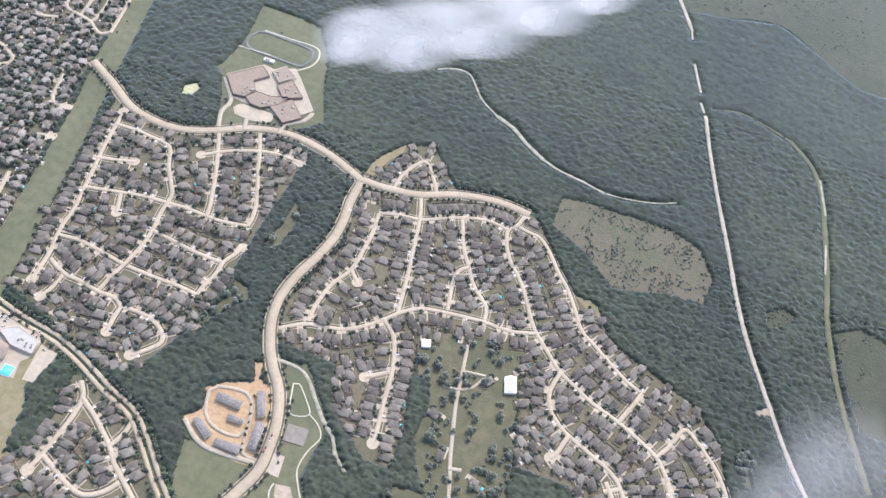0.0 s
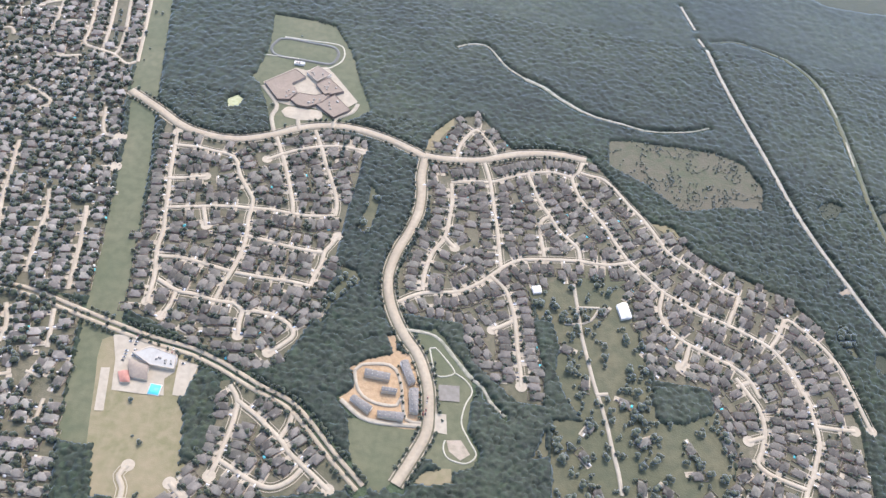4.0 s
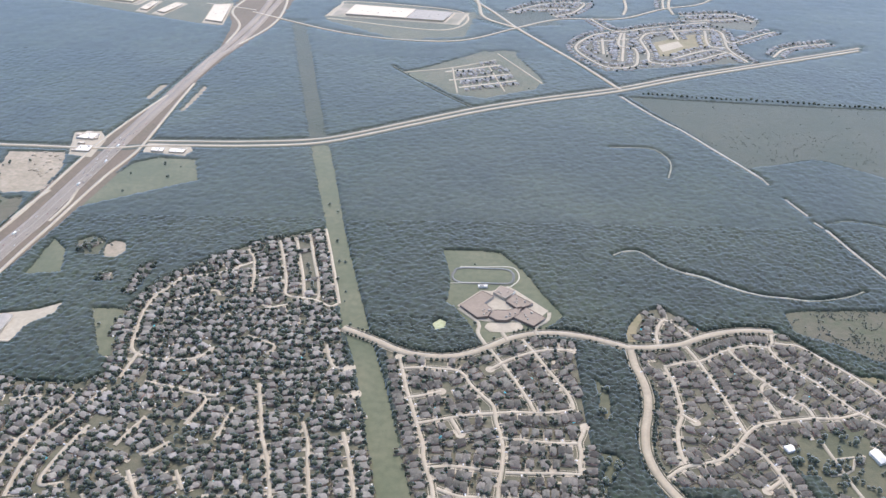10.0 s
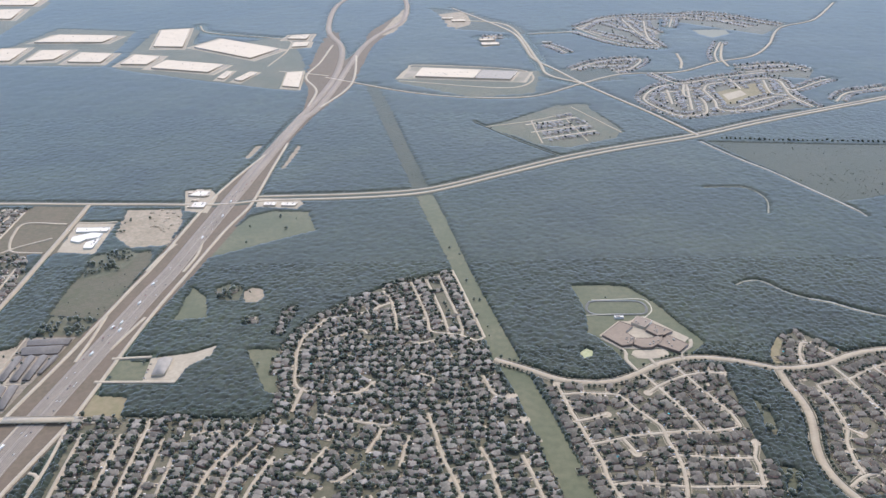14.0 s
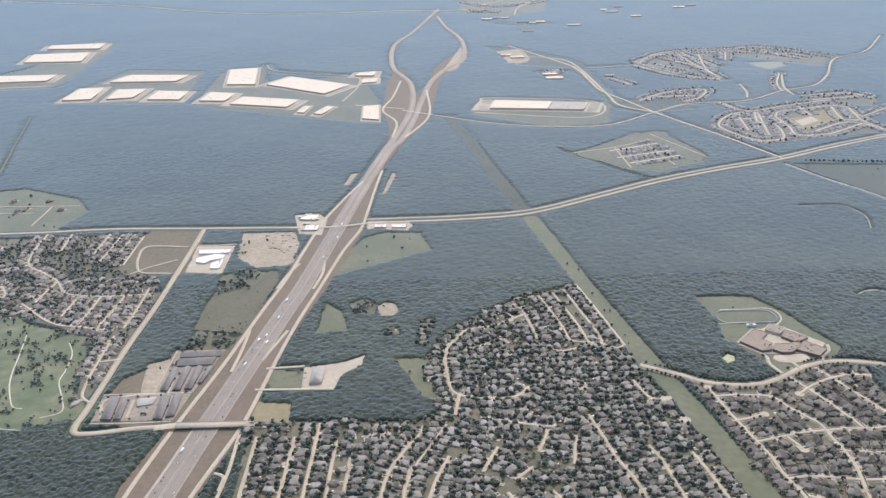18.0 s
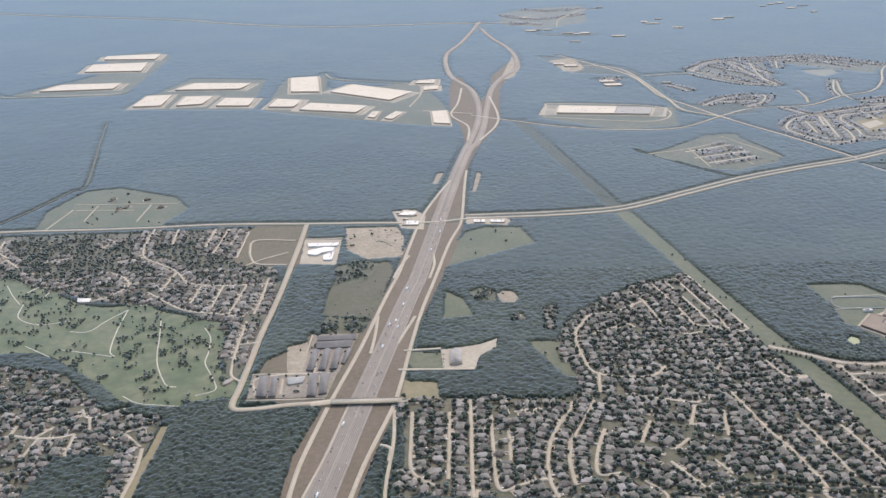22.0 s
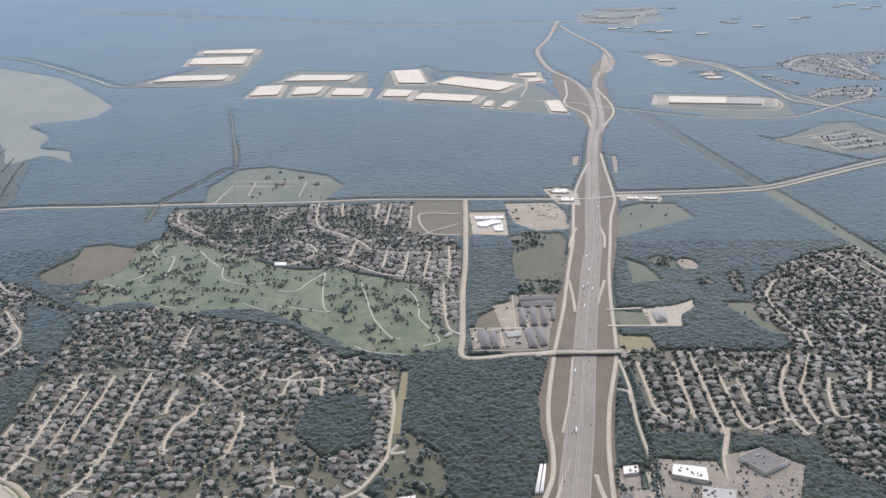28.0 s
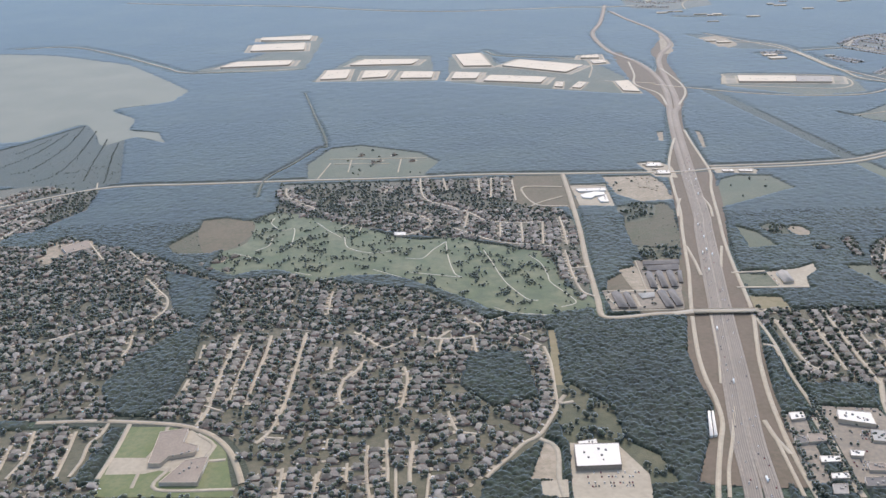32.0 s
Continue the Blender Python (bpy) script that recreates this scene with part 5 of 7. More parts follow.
tree_row([(1476, 2983), (1686, 2957), (1905, 2941), (2138, 2914), (2352, 2902)], 16, 8, 13)
street(10, [(1430, 3568), (1406, 3382)], "far")
street(10, [(1532, 3644), (1464, 3310)], "far")
street(10, [(1734, 3719), (1735, 3572)], "far")
street(10, [(1872, 3697), (1842, 3514), (1902, 3489)], "far")
street(10, [(1397, 3530), (1573, 3578)], "far")
street(10, [(1663, 3351), (1835, 3461), (1925, 3399)], "far")
street(10, [(1278, 4609), (1416, 4424)], "far")
street(10, [(1395, 4771), (1549, 4513)], "far")
street(10, [(1535, 4859), (1626, 4533)], "far")
street(10, [(1820, 4888), (2100, 4794)], "far")
street(10, [(1927, 4940), (2147, 4661)], "far")
street(10, [(1165, 3936), (1346, 3948)], "far")
street(10, [(1840, 3820), (2056, 3865)], "far")
street(10, [(806, 3156), (1006, 3238)], "far")
street(10, [(818, 3076), (1034, 3148)], "far")
street(10, [(851, 3010), (1054, 3086)], "far")
street(10, [(391, 6898), (586, 6656), (858, 6759), (1008, 6887)], "far")
street(10, [(552, 7192), (813, 7080), (1015, 7212)], "far")
street(10, [(401, 6488), (641, 6395)], "far")

street(10, [(1217, 4594), (1297, 4455), (1400, 4320), (1561, 4249)], "far")
street(10, [(1231, 4623), (1359, 4810), (1554, 4885), (1879, 4894)], "far")
street(10, [(1615, 4827), (1557, 4481), (1565, 4261)], "far")
street(10, [(1781, 4873), (1716, 4671)], "far")
lane(12, [(569, 5953), (736, 5905), (926, 5900)])
lane(12, [(728, 6276), (796, 6622), (1044, 7106), (1194, 7181)])
lane(12, [(510, 6757), (709, 6969)])
street(10, [(710, 4480), (832, 4494)], "far")
street(10, [(1024, 4335), (1069, 4265), (1106, 4172)], "far")
lane(14, [(586, 4857), (773, 4834), (897, 4662), (954, 4031), (974, 3807), (1109, 3662)])
lane(12, [(964, 4551), (1211, 4595)])
lane(12, [(1618, 4141), (1603, 3998), (1571, 3887)])
lane(12, [(1883, 4305), (1804, 4059), (1791, 3909)])

# tracks in the woods
lane(4, [(-562, 1590), (-470, 1591), (-376, 1590)])
lane(4, [(-556, 1488), (-470, 1487), (-393, 1489)])
lane(4, [(-453, 1764), (-455, 1690), (-458, 1594)])
ride(6, [(620, 3199), (707, 3076), (796, 2954), (904, 2826)])

# golf paths
path(2.5, [(-1042, 1811), (-998, 1809), (-972, 1863), (-938, 1920)])
path(2.5, [(-938, 1920), (-929, 1806), (-912, 1709), (-896, 1686), (-961, 1704), (-1033, 1724)])
path(2.5, [(-837, 1858), (-815, 1767), (-800, 1698), (-780, 1634), (-741, 1558), (-716, 1548)])
path(2.5, [(-720, 1816), (-693, 1762), (-682, 1694), (-678, 1646), (-648, 1584), (-630, 1534), (-666, 1512)])
path(2.5, [(-820, 1517), (-781, 1489), (-731, 1479), (-687, 1472)])
path(2.5, [(-1451, 2135), (-1452, 2090), (-1425, 2045)])
path(2.5, [(-1462, 2047), (-1402, 2031), (-1377, 2043), (-1365, 1958), (-1364, 1899)])
path(2.5, [(-1453, 1884), (-1424, 1921), (-1428, 2002)])
path(2.5, [(-1315, 2083), (-1270, 2016), (-1230, 1965)])
path(2.5, [(-1242, 2036), (-1216, 2079), (-1185, 2055), (-1187, 1991)])
path(2.5, [(-1223, 1973), (-1202, 1892), (-1136, 1852), (-1063, 1867)])
path(2.5, [(-1121, 1744), (-1044, 1691)])
path(2.5, [(-1320, 1735), (-1274, 1716)])
path(2.5, [(-1509, 1867), (-1466, 1847), (-1433, 1809)])
path(1.8, [(1240, 1173), (1249, 1142), (1256, 1125), (1272, 1126), (1285, 1135), (1274, 1151), (1249, 1176), (1240, 1173)])
path(1.8, [(1285, 1135), (1304, 1124), (1316, 1106), (1307, 1079), (1305, 1048), (1319, 1022), (1332, 1000), (1318, 984), (1292, 987), (1282, 1002), (1283, 1016)])
stream(5, [(1194, 1201), (1222, 1202), (1246, 1198), (1265, 1182), (1285, 1159), (1309, 1133), (1332, 1115), (1345, 1093), (1359, 1080), (1371, 1071)])


# school drives and yard roads
lane(8, [(880, 1607), (866, 1646), (868, 1681), (828, 1732)])
lane(8, [(926, 1622), (917, 1649)])
lane(8, [(988, 1643), (988, 1668), (1017, 1696), (1023, 1722)])
track_oval(6, [(825, 1886), (847, 1892), (892, 1890), (938, 1888), (953, 1875), (956, 1857), (949, 1834), (930, 1829), (879, 1830), (841, 1830), (822, 1838), (815, 1858), (825, 1886)])
path(2.6, [(834, 1896), (892, 1897), (951, 1898), (967, 1876), (966, 1846), (949, 1821), (936, 1812)])
path(2, [(810, 1828), (879, 1832)])
lane(7, [(-1431, 1057), (-1431, 1000), (-1437, 964)])
lane(7, [(-1369, 1033), (-1331, 998), (-1336, 956), (-1299, 956)])
lane(7, [(-1390, 935), (-1396, 879), (-1264, 876)])
lane(6, [(-1439, 921), (-1437, 882)])
lane(9, [(-757, 1004), (-730, 975), (-734, 891), (-730, 846)])
lane(8, [(-698, 1143), (-711, 1115), (-684, 1120)])
street(9, [(-267, 837), (-269, 896), (-267, 972), (-264, 1056)])
lane(5, [(1129, 1111), (1138, 1123), (1181, 1130), (1199, 1112), (1209, 1078), (1203, 1061), (1172, 1059), (1149, 1068), (1136, 1086), (1129, 1111)])
lane(5, [(1209, 1078), (1220, 1040), (1243, 1038)])
lane(7, [(1117, 1056), (1163, 1029), (1243, 1032)])
lane(8, [(-235, 1678), (-151, 1684)])
lane(8, [(-245, 1595), (-78, 1591)])
lane(8, [(-540, 1505), (-548, 1572), (-422, 1582), (-426, 1504)])
lane(8, [(-493, 1569), (-489, 1507)])
lane(7, [(-426, 1504), (-432, 1719)])
lane(10, [(316, 3769), (360, 3923), (421, 3983), (874, 3871), (802, 3623), (325, 3738)])
lane(9, [(-764, 4798), (-670, 4638), (-269, 4480), (-223, 4278), (-273, 3987)])

# ---- buildings ----


def block(w, d, x, y, h, z=0.0):
    v = [(x - w / 2, y - d / 2, z), (x + w / 2, y - d / 2, z), (x + w / 2, y + d / 2, z), (x - w / 2, y + d / 2, z)]
    v += [(a, b, h) for a, b, _ in v]
    return v, [(0, 1, 5, 4), (1, 2, 6, 5), (2, 3, 7, 6), (3, 0, 4, 7), (4, 5, 6, 7)]


def building(name, pts, h, roof, wall, label, category, units=0, parapet=0.8, gable=False, group="", dormers=0):
    """A flat-roofed or gabled building on four corners: walls, roof, parapet, roof units."""
    p = np.array(pts, float)
    c = p.mean(axis=0)
    if (p[1, 0] - p[0, 0]) * (p[2, 1] - p[1, 1]) - (p[1, 1] - p[0, 1]) * (p[2, 0] - p[1, 0]) < 0:
        p = p[::-1].copy()
    n = len(p)
    stamp(tarmac, [tuple(q) for q in p])
    stamp(clear, [tuple(c + (q - c) * 1.15) for q in p])
    ob = new(name)
    ob.location = (c[0] * K, c[1] * K, 0.5 * K)
    q = p - c
    i = np.arange(n)
    j = (i + 1) % n
    wv = np.concatenate([np.column_stack([q, np.zeros(n)]), np.column_stack([q, np.full(n, h)])])
    part("wall", mesh_from("wall", wv, np.column_stack([i, j, j + n, i + n]), [wall]), ob)
    if gable and n == 4:
        if np.hypot(*(q[1] - q[0])) < np.hypot(*(q[2] - q[1])):
            q = np.roll(q, -1, axis=0)
        q = q * 1.03
        m0, m1 = (q[0] + q[3]) / 2, (q[1] + q[2]) / 2
        rise = np.hypot(*(q[3] - q[0])) * 0.22
        rv = np.array([(*q[0], h), (*q[1], h), (*q[2], h), (*q[3], h), (*m0, h + rise), (*m1, h + rise)])
        part("roof", mesh_from("roof", rv, [np.array([[0, 1, 5, 4], [2, 3, 4, 5]]), np.array([[1, 2, 5], [3, 0, 4]])], [roof]), ob)
        for k in range(dormers):
            for s in (0.27, 0.73):
                u = (k + 0.5) / dormers
                at_ = (q[0] * (1 - u) + q[1] * u) * (1 - s) + (q[3] * (1 - u) + q[2] * u) * s
                v, f = block(1.8, 1.8, at_[0], at_[1], h + rise * 0.85, h)
                part("dormer", mesh_from("dormer", np.array(v), np.array(f), ["grey_roof"]), ob)
    else:
        tri = np.array(tessellate_polygon([[Vector((*a, 0)) for a in q]]))
        a, b, d = q[tri[:, 0]], q[tri[:, 1]], q[tri[:, 2]]
        turn = (b[:, 0] - a[:, 0]) * (d[:, 1] - a[:, 1]) - (b[:, 1] - a[:, 1]) * (d[:, 0] - a[:, 0])
        tri[turn < 0] = tri[turn < 0][:, ::-1]
        part("roof", mesh_from("roof", np.column_stack([q * 0.999, np.full(n, h)]), tri, [roof]), ob)
        ring = [q, q, q * (1 - 1.0 / max(8, np.hypot(*q[0]))), q * (1 - 1.0 / max(8, np.hypot(*q[0])))]
        zs = [h - 0.3, h + parapet, h + parapet, h - 0.1]
        pv = np.concatenate([np.column_stack([r, np.full(n, z)]) for r, z in zip(ring, zs)])
        part("parapet", mesh_from("parapet", pv, np.concatenate([np.column_stack([i + a * n, j + a * n, j + a * n + n, i + a * n + n]) for a in range(3)]), [wall]), ob)
        r = random.Random(int(abs(c[0]) * 7 + abs(c[1])))
        for _ in range(units):
            u, w = r.uniform(0.15, 0.85), r.uniform(0.2, 0.8)
            at_ = (q[0] * (1 - u) + q[1] * u) * (1 - w) + (q[3] * (1 - u) + q[2] * u) * w
            s = r.uniform(2, 4)
            v, f = block(s, s * r.uniform(0.7, 1.4), at_[0], at_[1], h + r.uniform(1.4, 2.2), h)
            part("roof_unit", mesh_from("roof_unit", np.array(v), np.array(f), ["grey_roof"]), ob)
    return tagged(ob, label, category, group)




def apron(pts, grow=34):
    """A ring lane and a yard inside it round a warehouse."""
    c = np.mean(pts, axis=0)
    for kind, g in (("paving", grow), ("yard", grow - 11), ("paving", 9)):
        out = []
        for p in pts:
            d = np.array(p) - c
            out.append(tuple(c + d * (1 + g * 1.3 / np.hypot(*d))))
        area(kind, out)


for pts in ([(-2176, 4996), (-1847, 4989), (-1885, 5246), (-2205, 5216)], [(-2192, 5374), (-1871, 5352), (-1886, 5523), (-2214, 5489)], [(-2229, 4494), (-1852, 4519), (-1852, 4657), (-2171, 4651)],
            [(-1506, 4455), (-1166, 4444), (-1132, 4577), (-1442, 4611)], [(-1615, 4100), (-1481, 4109), (-1489, 4337), (-1609, 4325)], [(-1405, 4102), (-1285, 4124), (-1268, 4289), (-1405, 4291)]):
    apron(pts)
    building("warehouse", pts, 8, "cream_roof", "tan_wall", "long cream flat-roofed warehouse on a pale yard", "warehouse", 6, group="warehouses")
for pts in ([(-1207, 4081), (-1048, 4065), (-1044, 4217), (-1196, 4245)], [(-948, 4033), (-825, 4020), (-803, 4156), (-928, 4193)], [(-887, 4349), (-741, 4333), (-795, 4711), (-936, 4683)],
            [(-683, 4327), (-372, 4111), (-265, 4282), (-581, 4487)], [(-790, 3962), (-518, 3882), (-475, 4007), (-753, 4092)], [(-254, 4478), (-157, 4467), (-150, 4564), (-234, 4546)]):
    apron(pts)
    building("warehouse", pts, 8, "cream_roof", "tan_wall", "large cream flat-roofed warehouse beside the motorway", "warehouse", 8, group="warehouses")
for pts in ([(-209, 4314), (-137, 4332), (-136, 4411), (-209, 4406)], [(-167, 3868), (-101, 3883), (-88, 3641), (-160, 3666)], [(-460, 3794), (-441, 3895), (-410, 3890), (-425, 3780)], [(-382, 3766), (-336, 3885), (-300, 3865), (-345, 3745)]):
    apron(pts, 22)
    building("warehouse", pts, 7, "cream_roof", "tan_wall", "small cream-roofed warehouse in a loading yard", "warehouse", 4, group="warehouses")
apron([(394, 3782), (800, 3722), (841, 3842), (425, 3916)], 55)
building("distribution_centre", [(394, 3782), (646, 3745), (683, 3870), (425, 3916)], 9, "cream_roof", "tan_wall", "very long pale distribution centre in a walled yard", "warehouse", 12)
building("distribution_annex", [(648, 3745), (800, 3722), (841, 3842), (685, 3870)], 8.5, "grey_roof", "tan_wall", "grey-roofed end of the long distribution centre", "warehouse", 5)

# the school
building("school_wing", [(830, 1736), (881, 1792), (906, 1772), (884, 1746), (900, 1723), (889, 1697), (866, 1693)], 6, "school_roof", "dark_wall", "brown flat-roofed school wing beside a green courtyard", "school", 7, group="school wings")
building("school_wing", [(891, 1698), (903, 1721), (934, 1721), (966, 1736), (955, 1705), (929, 1684), (907, 1685)], 6, "school_roof", "dark_wall", "low brown school entrance wing with a curved front", "school", 5, group="school wings")
building("school_wing", [(931, 1755), (952, 1782), (990, 1747), (956, 1725)], 6, "school_roof", "dark_wall", "brown flat-roofed school hall", "school", 6, group="school wings")
building("school_wing", [(944, 1695), (974, 1733), (1012, 1695), (984, 1666)], 6, "school_roof", "dark_wall", "brown flat-roofed classroom wing", "school", 5, group="school wings")
building("school_wing", [(905, 1786), (923, 1812), (955, 1792), (931, 1763)], 7, "brown_roof", "tan_wall", "pale flat-roofed school gymnasium", "school", 4, group="school wings")

# apartment blocks on the building site
for pts in ([(1145, 1113), (1185, 1111), (1185, 1099), (1146, 1101)], [(1176, 1086), (1200, 1086), (1199, 1079), (1176, 1078)], [(1197, 1135), (1209, 1140), (1226, 1104), (1216, 1097)],
            [(1218, 1089), (1232, 1092), (1237, 1050), (1224, 1050)], [(1131, 1057), (1138, 1064), (1167, 1049), (1162, 1037)], [(1176, 1044), (1216, 1047), (1216, 1034), (1177, 1035)]):
    building("apartment_block", pts, 8, "slate_roof", "tan_wall", "new apartment block with a blue-grey gabled roof", "apartment block", gable=True, group="apartment blocks on the building site", dormers=5)

building("community_hall", [(791, 1076), (814, 1091), (859, 1082), (861, 1058), (824, 1059)], 7, "pale_roof", "tan_wall", "pale flat-roofed community hall by a car park", "hall", 7)
building("pavilion", [(790, 1063), (822, 1058), (827, 1034), (801, 1035)], 6, "brown_roof", "tan_wall", "brown-roofed pavilion beside the pool", "pavilion", gable=True)
building("tiled_pavilion", [(781, 1040), (797, 1045), (804, 1026), (790, 1024)], 5, "red_roof", "tan_wall", "small red-roofed pavilion beside the car park", "pavilion", gable=True)
building("church", [(-132, 1665), (-103, 1671), (-105, 1614), (-131, 1610)], 6, "grey_roof", "tan_wall", "church with a grey gabled roof in a car park", "church", gable=True)
building("superstore", [(-701, 974), (-624, 976), (-629, 915), (-704, 912)], 10, "white_roof", "brown_roof", "large white-roofed superstore with dark walls", "store", 6)
building("store_annex", [(-693, 986), (-660, 993), (-659, 978), (-693, 976)], 7, "white_roof", "brown_roof", "white-roofed rear annex of the superstore", "store", 2)
building("white_store", [(-220, 1068), (-165, 1057), (-171, 1019), (-229, 1038)], 9, "white_roof", "tan_wall", "white-roofed store in a car park", "store", 8)
for pts, roof in (([(-306, 1066), (-280, 1069), (-282, 1048), (-309, 1043)], "white_roof"), ([(-297, 1000), (-265, 1001), (-269, 980), (-302, 976)], "brown_roof"), ([(-299, 938), (-266, 937), (-270, 922), (-303, 920)], "white_roof"), ([(-298, 892), (-269, 893), (-272, 879), (-302, 878)], "white_roof"), ([(-306, 865), (-282, 865), (-290, 840), (-313, 841)], "grey_roof"), ([(-243, 954), (-219, 950), (-228, 935), (-248, 937)], "white_roof"), ([(-230, 916), (-202, 915), (-207, 897), (-234, 898)], "brown_roof")):
    building("shop", pts, 5.5, roof, "tan_wall", "small flat-roofed roadside shop among car parks", "shop", 3, group="roadside shops")
for pts in ([(-280, 2539), (-256, 2571), (-220, 2568), (-227, 2530)], [(-250, 2489), (-211, 2486), (-212, 2450), (-251, 2452)], [(-40, 2484), (-5, 2482), (-5, 2458), (-40, 2461)], [(12, 2480), (56, 2477), (55, 2454), (12, 2457)]):
    building("roadside_block", pts, 5, "white_roof", "tan_wall", "small pale roadside building at the crossing", "shop", 2, group="buildings at the crossing")
building("barn", [(1547, 1318), (1565, 1325), (1573, 1297), (1555, 1290)], 6, "white_roof", "white_wall", "large white-roofed barn in a meadow", "barn", gable=True)
building("shed", [(1398, 1329), (1412, 1334), (1416, 1320), (1402, 1315)], 5, "white_roof", "white_wall", "white-roofed shed behind the houses", "shed", gable=True)
building("clubhouse", [(-1084, 1984), (-1052, 1982), (-1050, 1961), (-1081, 1963)], 6, "white_roof", "tan_wall", "pale-roofed clubhouse on the golf course", "clubhouse", gable=True)
for pts in ([(-543, 1574), (-522, 1572), (-516, 1497), (-538, 1499)], [(-516, 1572), (-502, 1571), (-497, 1499), (-512, 1497)], [(-436, 1577), (-416, 1576), (-413, 1496), (-432, 1497)], [(-412, 1580), (-394, 1582), (-391, 1506), (-408, 1502)],
            [(-436, 1752), (-348, 1758), (-349, 1733), (-437, 1730)], [(-437, 1724), (-356, 1730), (-358, 1698), (-434, 1694)], [(-443, 1684), (-427, 1684), (-430, 1599), (-446, 1599)], [(-417, 1688), (-401, 1687), (-404, 1600), (-420, 1600)], [(-391, 1689), (-375, 1688), (-380, 1603), (-396, 1603)], [(-364, 1690), (-353, 1689), (-364, 1625), (-373, 1625)]):
    building("storage_block", pts, 4.5, "dark_roof", "dark_wall", "long low dark grey-roofed storage block", "storage block", gable=True, group="storage blocks beside the motorway")
building("storage_office", [(-481, 1568), (-445, 1573), (-447, 1549), (-477, 1542)], 4, "pale_roof", "tan_wall", "pale-roofed office among the storage blocks", "office", gable=True)
building("mall_block", [(-102, 1086), (-54, 1112), (-23, 1071), (-71, 1039)], 9, "dark_roof", "tan_wall", "brown-grey flat-roofed store among car parks", "store", 8)
building("mall_annex", [(-105, 973), (-82, 988), (-69, 959), (-92, 942)], 7, "dark_roof", "tan_wall", "brown-grey annex beside the store", "store", 3)
for pts, roof in (([(-184, 1011), (-131, 1001), (-141, 969), (-193, 978)], "pale_roof"), ([(-249, 881), (-213, 880), (-221, 859), (-255, 859)], "dark_roof"), ([(-321, 993), (-301, 996), (-303, 976), (-325, 973)], "dark_roof")):
    building("shop", pts, 5.5, roof, "tan_wall", "flat-roofed shop in the retail park", "shop", 3, group="retail park shops")
building("grandstand", [(873, 1819), (894, 1820), (894, 1811), (873, 1810)], 4, "white_roof", "white_wall", "small white grandstand beside the running track", "grandstand", 2)
for pts in ([(-536, 2321), (-445, 2323), (-446, 2298), (-531, 2295)], [(-529, 2265), (-483, 2292), (-454, 2286), (-455, 2261), (-486, 2250), (-500, 2231), (-526, 2240)], [(-481, 2229), (-452, 2260), (-452, 2196), (-477, 2197)]):
    building("school_block", pts, 5, "white_roof", "white_wall", "white-roofed school block beside the local road", "school", 3, group="white school blocks")
building("old_school", [(-1428, 939), (-1436, 1031), (-1412, 1037), (-1388, 1042), (-1385, 999), (-1354, 987), (-1356, 969), (-1398, 959), (-1406, 938)], 8, "brown_roof", "tan_wall", "brown flat-roofed school building inside a ring road", "school", 5)
building("old_school_hall", [(-1392, 887), (-1365, 947), (-1328, 957), (-1328, 886)], 8, "brown_roof", "tan_wall", "brown flat-roofed school hall", "school", 5)
building("clinic", [(-2005, 1925), (-1948, 1975), (-1917, 1921), (-1968, 1877)], 7, "brown_roof", "tan_wall", "brown-roofed institution in a bare yard", "institution", 3)
for pts in ([(-448, 1074), (-443, 1074), (-457, 1001), (-463, 1000)], [(-441, 1074), (-437, 1074), (-449, 1004), (-455, 1001)]):
    building("long_shed", pts, 5, "white_roof", "white_wall", "long narrow white-roofed shed beside the frontage road", "shed", gable=True, group="long sheds")

for x, y in [(-274, 2563), (-254, 2576), (-227, 2543), (-252, 2507), (-253, 2460), (-227, 2472), (-24, 2473), (22, 2470), (48, 2474)]:
    building("roadside_block", [(x - 10, y - 7), (x + 10, y - 7), (x + 10, y + 7), (x - 10, y + 7)], 4.5, "cream_roof", "tan_wall", "small cream-roofed roadside building at the crossing", "shop", 1, group="buildings at the crossing")


for k, (x, y) in enumerate(((591, 6144), (650, 6135), (527, 6104), (764, 5971), (821, 5916), (878, 5955), (763, 5633), (1080, 5809), (1381, 6387), (1512, 6505), (1552, 6098), (1932, 6437), (2482, 7053), (2592, 7171), (2657, 6922), (2790, 7032), (2739, 6685), (2681, 7225), (2036, 6505), (1422, 6300), (550, 6721), (1194, 7181), (743, 4421), (757, 4339), (1036, 4361), (561, 4909), (617, 4853))):
    w, d = 22 + 7 * (k % 4), 14 + 5 * (k % 3)
    building("store", [(x - w, y - d), (x + w, y - d + 4), (x + w - 3, y + d), (x - w - 3, y + d - 4)], 7, "cream_roof" if k % 3 else "pale_roof", "tan_wall", "pale flat-roofed block on the far plain", "store", 2, group="far blocks")

# ---- turning circles at the dead ends ----
for hood, line, d, width, number in STREETS:
    for e in (line[0], line[-1]):
        if hood in ("new", "mid") and min(np.hypot(*(l - e).T).min() for k, l in ROAD_LINES if k != number) > 17:
            a = np.arange(16) * math.pi / 8
            v = np.column_stack([e[0] + 9.5 * np.cos(a), e[1] + 9.5 * np.sin(a), np.full(16, 1.2 + 0.001 * (number % 50))])
            v = np.concatenate([v, [[e[0], e[1], v[0, 2]]]])
            i = np.arange(16)
            tagged(new("turning_circle", mesh_from("turning_circle", v, np.column_stack([i, (i + 1) % 16, np.full(16, 16)]), ["concrete"])), "round pale concrete end of a street", "turning circle", "", "structure")
            stamp_line(tarmac, e[None, :], 11)

